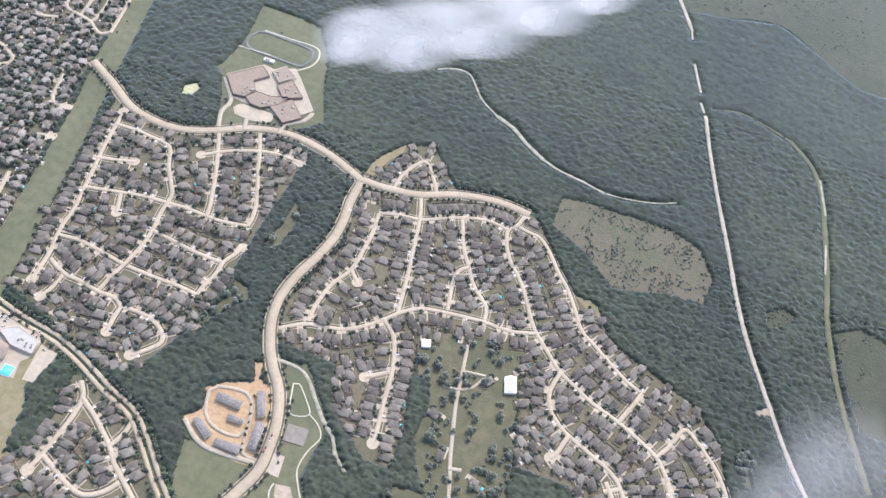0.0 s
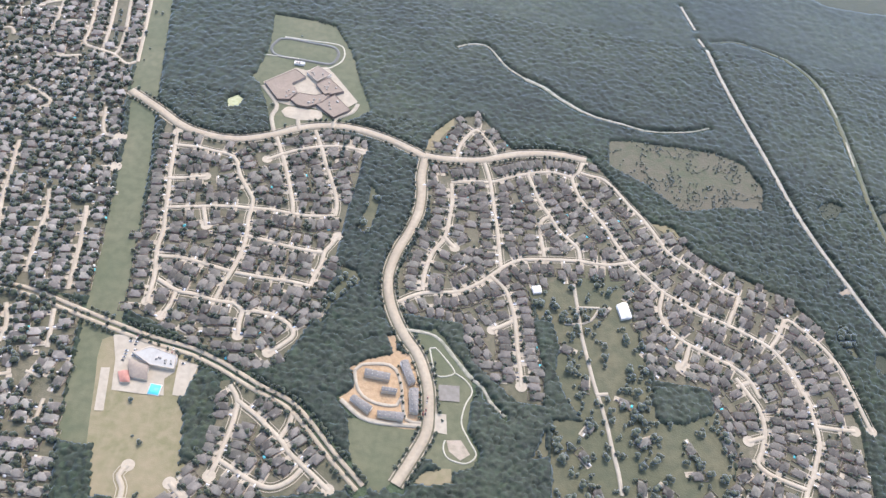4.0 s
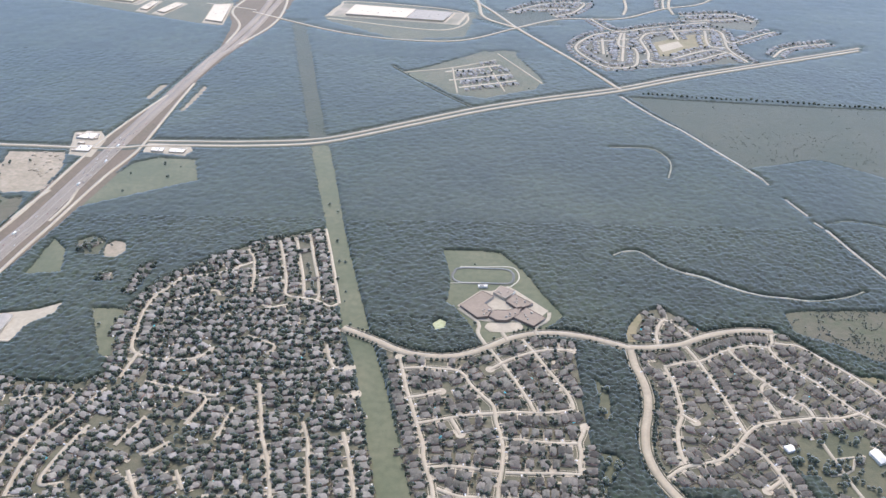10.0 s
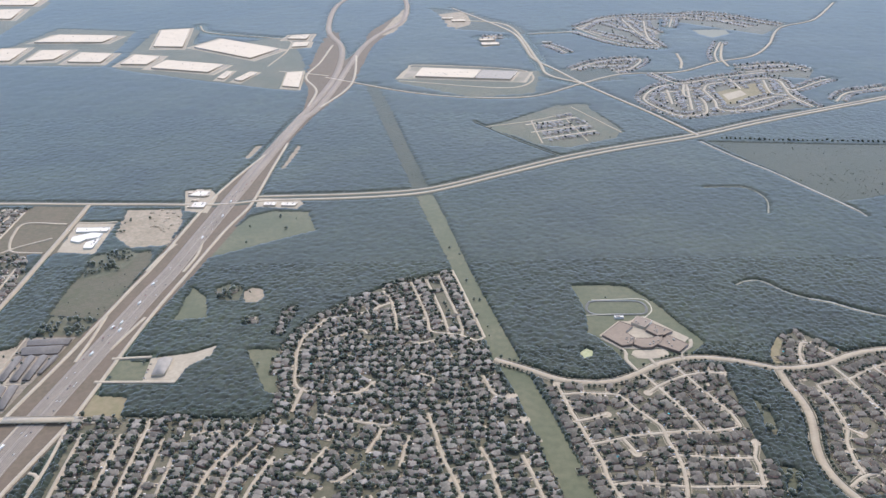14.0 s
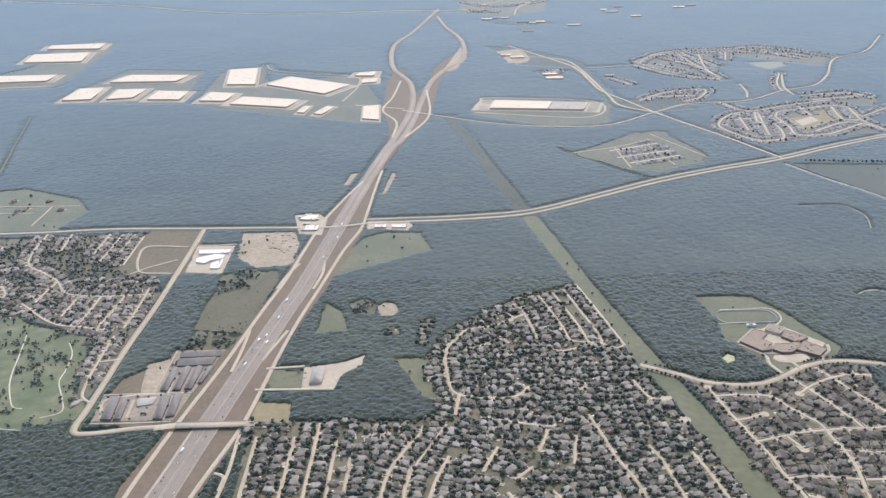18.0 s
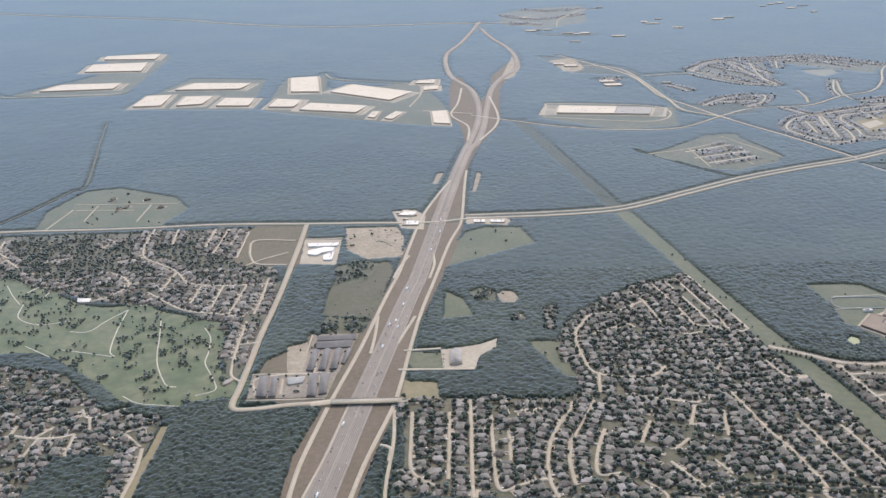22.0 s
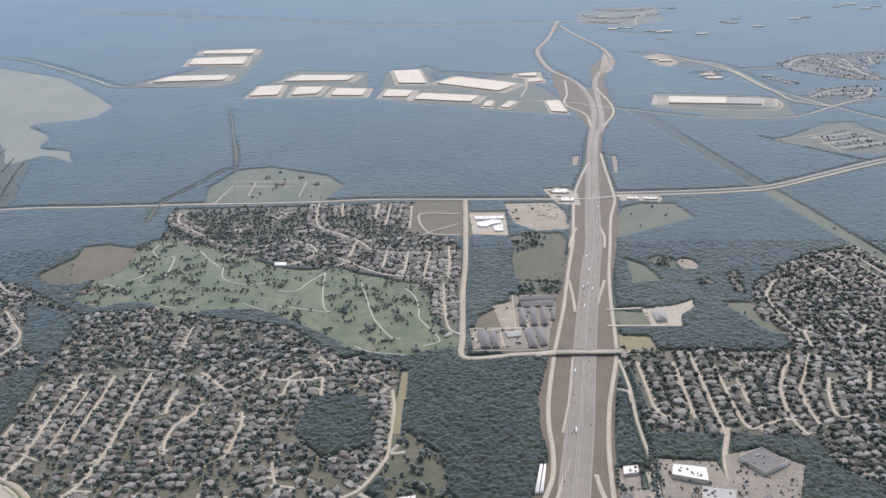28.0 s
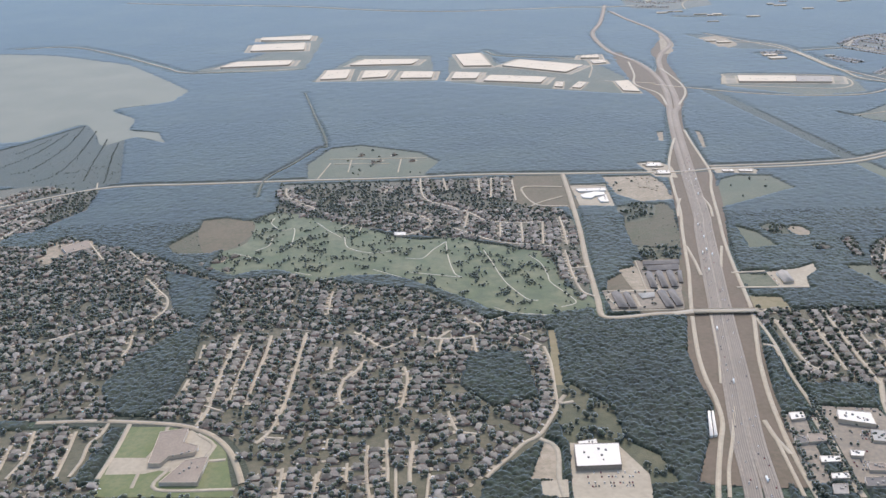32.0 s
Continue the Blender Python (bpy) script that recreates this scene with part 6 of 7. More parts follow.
# round ends on the cleared strip and before the school
for x, y, r in ((611, 1526, 12), (628, 1450, 12), (897, 1668, 14), (949, 1669, 13)):
    a = np.arange(20) * math.pi / 10
    v = np.column_stack([x + r * np.cos(a), y + r * np.sin(a), np.full(20, 1.9)])
    v = np.concatenate([v, [[x, y, 1.9]]])
    i = np.arange(20)
    tagged(new("turning_circle", mesh_from("turning_circle", v, np.column_stack([i, (i + 1) % 20, np.full(20, 20)]), ["concrete"])), "round pale concrete turning place", "turning circle", "", "structure")
    stamp_line(tarmac, np.array([[x, y]], float), r + 1)

# ---- houses ----


def hip(w, d, x, y, eave, rise, over=0.6):
    """A hipped roof over a w x d rectangle at x, y: vertices and triangles-as-quads."""
    a, b = w / 2 + over, d / 2 + over
    r = min(a, b)
    if a >= b:
        ridge = [(x - a + r, y, eave + rise), (x + a - r, y, eave + rise)]
    else:
        ridge = [(x, y - b + r, eave + rise), (x, y + b - r, eave + rise)]
    v = [(x - a, y - b, eave), (x + a, y - b, eave), (x + a, y + b, eave), (x - a, y + b, eave), *ridge]
    if a >= b:
        f4, f3 = [(0, 1, 5, 4), (2, 3, 4, 5)], [(1, 2, 5), (3, 0, 4)]
    else:
        f4, f3 = [(1, 2, 5, 4), (3, 0, 4, 5)], [(0, 1, 4), (2, 3, 5)]
    return v, f4, f3


def join(*pieces):
    """Joins (vertices, quads, triangles) pieces."""
    v, q, t = [], [], []
    for p in pieces:
        k = len(v)
        v += p[0]
        q += [tuple(i + k for i in f) for f in p[1]]
        if len(p) > 2:
            t += [tuple(i + k for i in f) for f in p[2]]
    return np.array(v, float), np.array(q, int).reshape(-1, 4), np.array(t, int).reshape(-1, 3)


def house_shape(k):
    """One of several house plans, front towards +y: roof pieces, wall pieces, chimney, garage door."""
    r = random.Random(100 + k)
    w, d = r.uniform(10.5, 12.3), r.uniform(12.5, 15.5)
    two = k % 3 != 0
    e = 5.4 if two else 3.1
    roofs = [hip(w, d, 0, 0, e, r.uniform(4.4, 5.6))]
    walls = [block(w, d, 0, 0, e)]
    side = 1 if k % 2 else -1
    ww, wd = r.uniform(5.5, 7), r.uniform(5, 7)
    wx, wy = side * (w / 2 - ww / 2 + 0.3), d / 2 + wd / 2 - 2.5
    roofs.append(hip(ww, wd + 3, wx, wy - 1.5, 3.4 if two else 2.9, 3.6, 0.5))
    walls.append(block(ww, wd, wx, wy, 3.4 if two else 2.9))
    bw, bd = r.uniform(5, 8), r.uniform(4, 6)
    bx, by = -side * (w / 2 - bw / 2 - r.uniform(0, 1)), -d / 2 - bd / 2 + 2
    roofs.append(hip(bw, bd + 3, bx, by + 1.5, 3.0, 3.2, 0.5))
    walls.append(block(bw, bd, bx, by, 3.0))
    if two:
        roofs.append(hip(5.2, 6.5, -side * (w / 2 - 2.8), d / 2 - 2.4, e + 0.2, 3.6, 0.4))
        roofs.append(hip(4.0, 5.0, side * (w / 2 - 2.2), -d / 2 + 2.6, e + 0.4, 3.0, 0.4))
    chim = block(1.1, 1.1, side * w * 0.3, -d * 0.2, e + 5.4, e)
    door = block(4.8, 0.2, wx, wy + wd / 2 + 0.1, 2.4)
    return join(*roofs), join(*walls), join(chim), join(door), wx, wy + wd / 2


SHAPES = [house_shape(k) for k in range(8)]
rng = random.Random(5)
taken = collections.defaultdict(list)
HOUSES = []     # x, y, turn, shape, hood, size


def free(x, y, r):
    ci, cj = int(x // 25), int(y // 25)
    for i in range(ci - 1, ci + 2):
        for j in range(cj - 1, cj + 2):
            for a, b in taken[i, j]:
                if (a - x) ** 2 + (b - y) ** 2 < r * r:
                    return False
    return True


def settle(x, y, turn, hood, size, r):
    if not at(hood_map, x, y) or not free(x, y, r):
        return False
    c, s = math.cos(turn), math.sin(turn)
    for px, py in ((0, 0), (5, 7), (-5, 7), (5, -6.5), (-5, -6.5)):
        if at(tarmac, x + (px * c - py * s) * size, y + (px * s + py * c) * size):
            return False
    taken[int(x // 25), int(y // 25)].append((x, y))
    HOUSES.append((x, y, turn, rng.randrange(len(SHAPES)), hood, size))
    return True


PITCH = {"new": 13.6, "mid": 14.6, "old": 16, "golf": 17, "cross": 17, "far": 23, "": 20}
for hood, line, d, width, number in STREETS:
    if not hood:
        continue
    for s in (1, -1):
        run = rng.uniform(3, 9)
        for i in range(1, len(line)):
            run += np.hypot(*(line[i] - line[i - 1]))
            if run < PITCH[hood]:
                continue
            run -= PITCH[hood]
            nx, ny = -d[i][1] * s, d[i][0] * s
            off = width / 2 + (24 if hood == 'far' else 17.5) + rng.uniform(-0.8, 1.2)
            settle(line[i][0] + nx * off, line[i][1] + ny * off, math.atan2(-ny, -nx) - math.pi / 2 + rng.uniform(-0.05, 0.05), hood, rng.uniform(0.98, 1.1), 12.4)

# the lots behind, away from the streets that show
pts_all = np.concatenate([l for h, l, *_ in STREETS if h])
dir_all = np.concatenate([d for h, _, d, *_ in STREETS if h])
own_all = np.concatenate([[h] * len(l) for h, l, *_ in STREETS if h])
for gx0 in np.arange(-2900, 2050, 17.0):
    for gy0 in np.arange(780, 2150, 21.0):
        if not at(hood_map, gx0, gy0):
            continue
        x, y = gx0 + rng.uniform(-2, 2), gy0 + rng.uniform(-2, 2)
        k = int(np.argmin((pts_all[:, 0] - x) ** 2 + (pts_all[:, 1] - y) ** 2))
        hood = str(own_all[k])
        gap = math.hypot(*(pts_all[k] - (x, y)))
        if rng.random() < {"new": 0.95, "mid": 0.95, "old": 0.8, "golf": 0.5, "cross": 0.5}.get(hood, 0.3) and gap > 20:
            settle(x, y, math.atan2(dir_all[k][1], dir_all[k][0]) + rng.choice((0, math.pi)), hood, rng.uniform(0.95, 1.08), 15.5)

for x, y, turn in ((1494, 1150, 0.0), (1558, 1127, 1.3), (1502, 1073, 2.6), (1494, 1025, 3.9), (1588, 1064, 5.2), (1660, 1065, 0.5), (1668, 1022, 1.8), (1582, 988, 3.1), (1462, 1212, 4.4), (1525, 1300, 5.7), (1621, 988, 1.0), (1682, 989, 2.3), (1516, 967, 3.6), (-62, 1950, 1.2), (-29, 1958, 5.4), (36, 1826, 6.1), (48, 1814, 1.0), (114, 1846, 3.7), (111, 1802, 0.1), (111, 1773, 2.4), (-1209, 2665, 0.3), (-1187, 2683, 5.9), (-1140, 2755, 2.7), (-1260, 2759, 5.9), (-1070, 2673, 4.9), (-1576, 1790, 0.0), (-1544, 1760, 1.0), (-1542, 1810, 2.0), (-1529, 1831, 3.0), (-1500, 1759, 4.0), (-1501, 1844, 5.0)):
    taken[int(x // 25), int(y // 25)].append((x, y))
    HOUSES.append((x, y, turn, rng.randrange(len(SHAPES)), "new", 1.0))
near_houses = [h for h in HOUSES if h[4] == "new" and h[1] < 1560][:300]
far_houses = [h for h in HOUSES if h not in set(near_houses)]


def placed(shape_v, x, y, turn, size, z=0.2):
    c, s = math.cos(turn), math.sin(turn)
    v = shape_v * size
    return np.column_stack([v[:, 0] * c - v[:, 1] * s + x, v[:, 0] * s + v[:, 1] * c + y, v[:, 2] + z])


def stuff(name, pieces, mat, label, category):
    """Many pieces (vertices, quads, triangles) as one object of kind stuff."""
    vs, qs, ts, k = [], [], [], 0
    for v, q, t in pieces:
        vs.append(v)
        if len(q):
            qs.append(q + k)
        if len(t):
            ts.append(t + k)
        k += len(v)
    if not vs:
        return
    f = ([np.concatenate(qs)] if qs else []) + ([np.concatenate(ts)] if ts else [])
    return tagged(new(name, mesh_from(name, np.concatenate(vs), f, [mat])), label, category, "", "stuff")


HOOD_WORDS = {"new": "new estate", "mid": "estate by the school", "old": "old wooded estate", "golf": "estate below the golf course", "cross": "estate by the cross road", "far": "far estate"}
for hood, words in HOOD_WORDS.items():
    hs = [h for h in far_houses if h[4] == hood]
    pale = [h for h in hs if hood in ("old", "golf", "cross") and int(abs(h[0] * 7 + h[1] * 3)) % 17 == 0]
    stuff("house_roofs", [(placed(SHAPES[h[3]][0][0], *h[:3], h[5]), *SHAPES[h[3]][0][1:]) for h in pale], "grey_roof", "light grey house roofs of the " + words, "roofs")
    rest_of = set(pale)
    stuff("house_roofs", [(placed(SHAPES[h[3]][0][0], *h[:3], h[5]), *SHAPES[h[3]][0][1:]) for h in hs if h not in rest_of], {"far": "far_roof", "new": "shingle", "mid": "shingle"}.get(hood, "shingle_old"), "grey-brown shingle roofs of the " + words, "roofs")
    stuff("house_walls", [(placed(SHAPES[h[3]][1][0], *h[:3], h[5]), *SHAPES[h[3]][1][1:]) for h in hs], "tan_wall" if hood == "far" else "brick", "brick house walls of the " + words, "houses")

drive_q = np.array([[0, 1, 2, 3]])
drives = []
for x, y, turn, k, hood, size in HOUSES:
    wx, wy = SHAPES[k][4] * size, SHAPES[k][5] * size
    ln = max(4.0, 18.2 - wy)
    v = np.array([(wx - 3, wy, 0), (wx + 3, wy, 0), (wx + 3.2, wy + ln, 0), (wx - 3.2, wy + ln, 0)]) / 1.0
    drives.append((placed(v, x, y, turn, 1.0, 1.3), drive_q, np.zeros((0, 3), int)))
    if rng.random() < 0.8:
        s, deep = (1 if wx > 0 else -1), rng.uniform(-4, 5)
        v = np.array([(s * 6.2, deep, 0), (s * 9.0, deep, 0), (s * 9.0, 18.2, 0), (s * 6.2, 18.2, 0)])[::s]
        drives.append((placed(v, x, y, turn, 1.0, 1.33), drive_q, np.zeros((0, 3), int)))
    if rng.random() < (0.8 if hood in ('old', 'golf', 'cross') else 0.45):
        px, py, pw = rng.uniform(-4, 4), -10, rng.uniform(1.2, 2.4)
        v = np.array([(px - pw, py - pw, 0), (px + pw, py - pw, 0), (px + pw, py + pw, 0), (px - pw, py + pw, 0)])
        drives.append((placed(v, x, y, turn, 1.0, 1.35), drive_q, np.zeros((0, 3), int)))
stuff("driveways", drives, "concrete", "pale concrete driveways and patios of the houses", "driveways")

fences = []
for x, y, turn, k, hood, size in HOUSES:
    if hood == "far":
        continue
    for w, d2, fx, fy in ((16, 0.25, 0, -14.8), (0.25, 13, 7.9, -8.5), (0.25, 13, -7.9, -8.5)):
        v, f = block(w, d2, fx, fy, 1.9)
        fences.append((placed(np.array(v), x, y, turn, 1.0), np.array(f), np.zeros((0, 3), int)))
stuff("garden_fences", fences, "fence_wood", "brown board fences between the gardens", "fences")

templates = []
for k, (roof, walls, chim, door, wx, wy) in enumerate(SHAPES):
    templates.append((mesh_from("roof", roof[0], [roof[1], roof[2]], ["shingle_thing"]), mesh_from("wall", walls[0], [walls[1]], ["brick_thing"]),
                      mesh_from("chimney", chim[0], [chim[1]], ["brick_thing"]), mesh_from("garage_door", door[0], [door[1]], ["door_paint"])))
first = {}
for x, y, turn, k, hood, size in near_houses:
    m = Matrix.LocRotScale((x * K, y * K, 0.2 * K), Euler((0, 0, turn)), None)
    if k in first:
        ob = copy_thing(first[k], m)
    else:
        ob = new("house")
        part("wall", templates[k][1], ob)
        part("roof", templates[k][0], ob, "grey-brown shingle hipped roof")
        part("chimney", templates[k][2], ob)
        part("garage_door", templates[k][3], ob)
        ob.matrix_basis = m
        tagged(ob, "two-storey brick house with a grey-brown hipped shingle roof" if k % 3 else "single-storey brick house with a low grey-brown shingle roof", "house", "houses of the new estate")
        first[k] = ob

sheds = []
for x, y, turn, k, hood, size in HOUSES:
    if hood not in ("old", "golf", "cross"):
        continue
    for _ in range(1):
        a = rng.choice((-1, 1))
        v, f = block(rng.uniform(2.2, 3.8), rng.uniform(2.2, 3.8), a * rng.uniform(6.5, 9), rng.uniform(-11, 11), rng.uniform(2.3, 3.2))
        sheds.append((placed(np.array(v), x, y, turn, 1.0), np.array(f), np.zeros((0, 3), int)))
stuff("garden_sheds", sheds, "white_roof", "small white-roofed sheds and carports between the houses", "sheds")

# ---- trees ----
ico = bmesh.new()
bmesh.ops.create_icosphere(ico, subdivisions=1, radius=1)
ICO_V = np.array([v.co[:] for v in ico.verts])
ICO_F = np.array([[v.index for v in f.verts] for f in ico.faces])
ico.free()


def tree_shape(seed, lumps=5):
    """A crown of uneven clumps about a metre-scaled trunk; height about 1."""
    r = np.random.RandomState(seed)
    vs, fs, k = [], [], 0
    for i in range(lumps):
        a, q = r.uniform(0, 6.28), r.uniform(0.1, 0.38) * (i > 0)
        c = np.array([math.cos(a) * q, math.sin(a) * q, 0.62 + r.uniform(-0.2, 0.2) - q * 0.25])
        s = r.uniform(0.24, 0.34) * (1 if lumps > 3 else 1.2) * np.array([1, 1, r.uniform(0.7, 0.95)])
        v = ICO_V * s * r.uniform(0.78, 1.18, (len(ICO_V), 1)) + c
        vs.append(v)
        fs.append(ICO_F + k)
        k += len(v)
    return np.concatenate(vs), np.zeros((0, 4), int), np.concatenate(fs)


TREES = [tree_shape(s) for s in range(6)]
FAR_TREES = [tree_shape(s + 20, 3) for s in range(8)]


def trunk_shape():
    v, q = [], []
    for z, rad in ((0, 0.035), (0.28, 0.025), (0.55, 0.012)):
        for a in range(5):
            v.append((rad * math.cos(a * 1.2566), rad * math.sin(a * 1.2566), z))
    for j in range(2):
        for a in range(5):
            b = (a + 1) % 5
            q.append((j * 5 + a, j * 5 + b, j * 5 + 5 + b, j * 5 + 5 + a))
    for a in (0.4, 2.4, 4.5):
        k = len(v)
        v += [(0.012, 0.012, 0.33), (-0.012, 0.0, 0.33), (0.0, 0.0, 0.37), (0.25 * math.cos(a), 0.25 * math.sin(a), 0.55)]
        q += [(k, k + 1, k + 3, k + 3), (k + 1, k + 2, k + 3, k + 3), (k + 2, k, k + 3, k + 3)]
    quads = [f for f in q if len(set(f)) == 4]
    tris = [f[:3] for f in q if len(set(f)) == 3]
    return np.array(v), np.array(quads), np.array(tris)


TRUNK = trunk_shape()
POST = np.array([(0.03 * math.cos(a) * s, 0.03 * math.sin(a) * s, z) for z, s in ((0, 1), (0.5, 0.5)) for a in (0, 2.1, 4.2)]), np.array([(0, 1, 4, 3), (1, 2, 5, 4), (2, 0, 3, 5)]), np.zeros((0, 3), int)
yard_trees = []
for x, y, turn, k, hood, size in HOUSES:
    n = {"new": 1.1, "mid": 2.0, "old": 3.3, "golf": 2.4, "cross": 1.6, "far": 0.4}[hood]
    for _ in range(int(n + rng.random())):
        a, q = rng.uniform(0, 6.28), rng.uniform(8.5, 16)
        tx, ty = x + math.cos(a) * q, y + math.sin(a) * q
        if not at(tarmac, tx, ty) and free(tx, ty, 6.5):
            big = {"new": (5.5, 8.5), "mid": (7, 11), "old": (8, 12.5), "golf": (8.5, 13)}.get(hood, (7, 11))
            yard_trees.append((tx, ty, rng.uniform(*big), hood))
for x, y, turn, k, hood, size in HOUSES:
    if hood in ("new", "mid", "old") and rng.random() < 0.85:
        wx = -SHAPES[k][4] * 0.9 + rng.uniform(-1.5, 1.5)
        tx, ty = x - math.sin(turn) * 13.5 + math.cos(turn) * wx, y + math.cos(turn) * 13.5 + math.sin(turn) * wx
        if not at(tarmac, tx, ty):
            yard_trees.append((tx, ty, rng.uniform(5.5, 8.5), hood))
for x, y, h in STREET_TREES:
    if not at(tarmac, x, y):
        yard_trees.append((x, y, h, "mid" if x < 1100 else "new"))
for x, y, h in ROW_TREES:
    yard_trees.append((x, y, h, "mid" if x > 600 else "golf"))
open_trees = []
field = np.random.RandomState(3)


def scatter(n, x0, x1, y0, y1):
    for x, y, q, h in zip(field.uniform(x0, x1, n), field.uniform(y0, y1, n), field.rand(n), field.rand(n)):
        k = at(kind_map, x, y)
        if k == 16 and q < 0.22 and free(x, y, 8):
            open_trees.append((x, y, 4 + 3.5 * h, "fields"))
        if not k or at(tarmac, x, y):
            continue
        nz = noise.noise((x / 55, y / 55, 3.3))
        nz2 = noise.noise((x / 30, y / 30, 8.1))
        if k == 5 and (abs(nz) < 0.03 or nz2 + 0.8 * nz > 0.27) and q < 0.85:
            open_trees.append((x, y, 4 + 4.5 * h, "golf course"))
        elif k == 3 and nz2 + 0.4 * nz > -0.04 and q < 0.95 and y < 2750:
            open_trees.append((x, y, 7 + 9 * h * h, "meadow"))
        elif k == 4 and nz2 + 0.5 * nz > -0.05 and q < (0.6 if x > 500 else 0.15):
            open_trees.append((x, y, 2.2 + 2.6 * h, "heath"))
        elif k == 18 and nz2 + 0.4 * nz > 0.0 and q < 0.5:
            open_trees.append((x, y, 2 + 2.5 * h, "heath"))
        elif k in (2, 6, 7) and nz2 > 0.36 and q < 0.25:
            open_trees.append((x, y, 4 + 6 * h, "fields"))
        elif k == 1 and q < (0.4 if y < 2600 else 0.1) and (x < 640 or y > 2600) and free(x, y, 8) and not any(at(tarmac, x + a, y + b) for a in (-7, 0, 7) for b in (-7, 0, 7)):
            open_trees.append((x, y, 7 + 5 * h, "estates"))


scatter(60000, -2300, 2100, 800, 2700)
scatter(14000, -2300, -500, 1400, 2400)
scatter(9000, 1600, 2150, 1300, 1900)
scatter(9000, -3300, 2600, 2600, 4200)
scatter(5000, 350, 2300, 2800, 5200)


def tree_stuff(label, trees, leaf="crown"):
    pieces = []
    for x, y, h, _ in trees:
        far_off = y > 1450 or x < 640
        v, q, t = FAR_TREES[rng.randrange(8)] if far_off else TREES[rng.randrange(6)]
        a = rng.uniform(0, 6.28)
        pieces.append((placed(v, x, y, a, h, 0.2), q, t))
    stuff("tree_crowns", pieces, leaf, label, "trees")
    stuff("tree_trunks", [(placed(w[0], x, y, 0, h, 0.2), w[1], w[2]) for x, y, h, _ in trees for w in [POST if y > 1450 or x < 640 else TRUNK]], "bark", "brown trunks and limbs, " + label, "trunks")


near_trees = [t for t in yard_trees if t[3] == "new" and t[1] < 1560][:260]
rest = [t for t in yard_trees if t not in set(near_trees)]
for hood, words in HOOD_WORDS.items():
    # far trees take the sheened canopy, so haze is in their colour
    tree_stuff("dark green garden trees of the " + words, [t for t in rest if t[3] == hood], {"new": "crown_near", "mid": "crown_near", "old": "crown_near", "far": "canopy_far"}.get(hood, "crown"))
for g in ("golf course", "meadow", "heath", "fields", "estates"):
    tree_stuff("dark green scattered trees of the " + g, [t for t in open_trees if t[3] == g])
crown_me = [mesh_from("crown", v, [t], ["crown_near"]) for v, q, t in TREES]
trunk_me = mesh_from("trunk", TRUNK[0], [TRUNK[1], TRUNK[2]], ["bark"])
for x, y, h, _ in near_trees:
    ob = new("garden_tree")
    part("trunk", trunk_me, ob)
    part("crown", crown_me[rng.randrange(6)], ob)
    ob.matrix_basis = Matrix.LocRotScale((x * K, y * K, 0.2 * K), Euler((0, 0, rng.uniform(0, 6))), Vector((h, h, h)))
    tagged(ob, "small dark green broadleaf garden tree beside a brick house", "tree", "garden trees of the new estate")

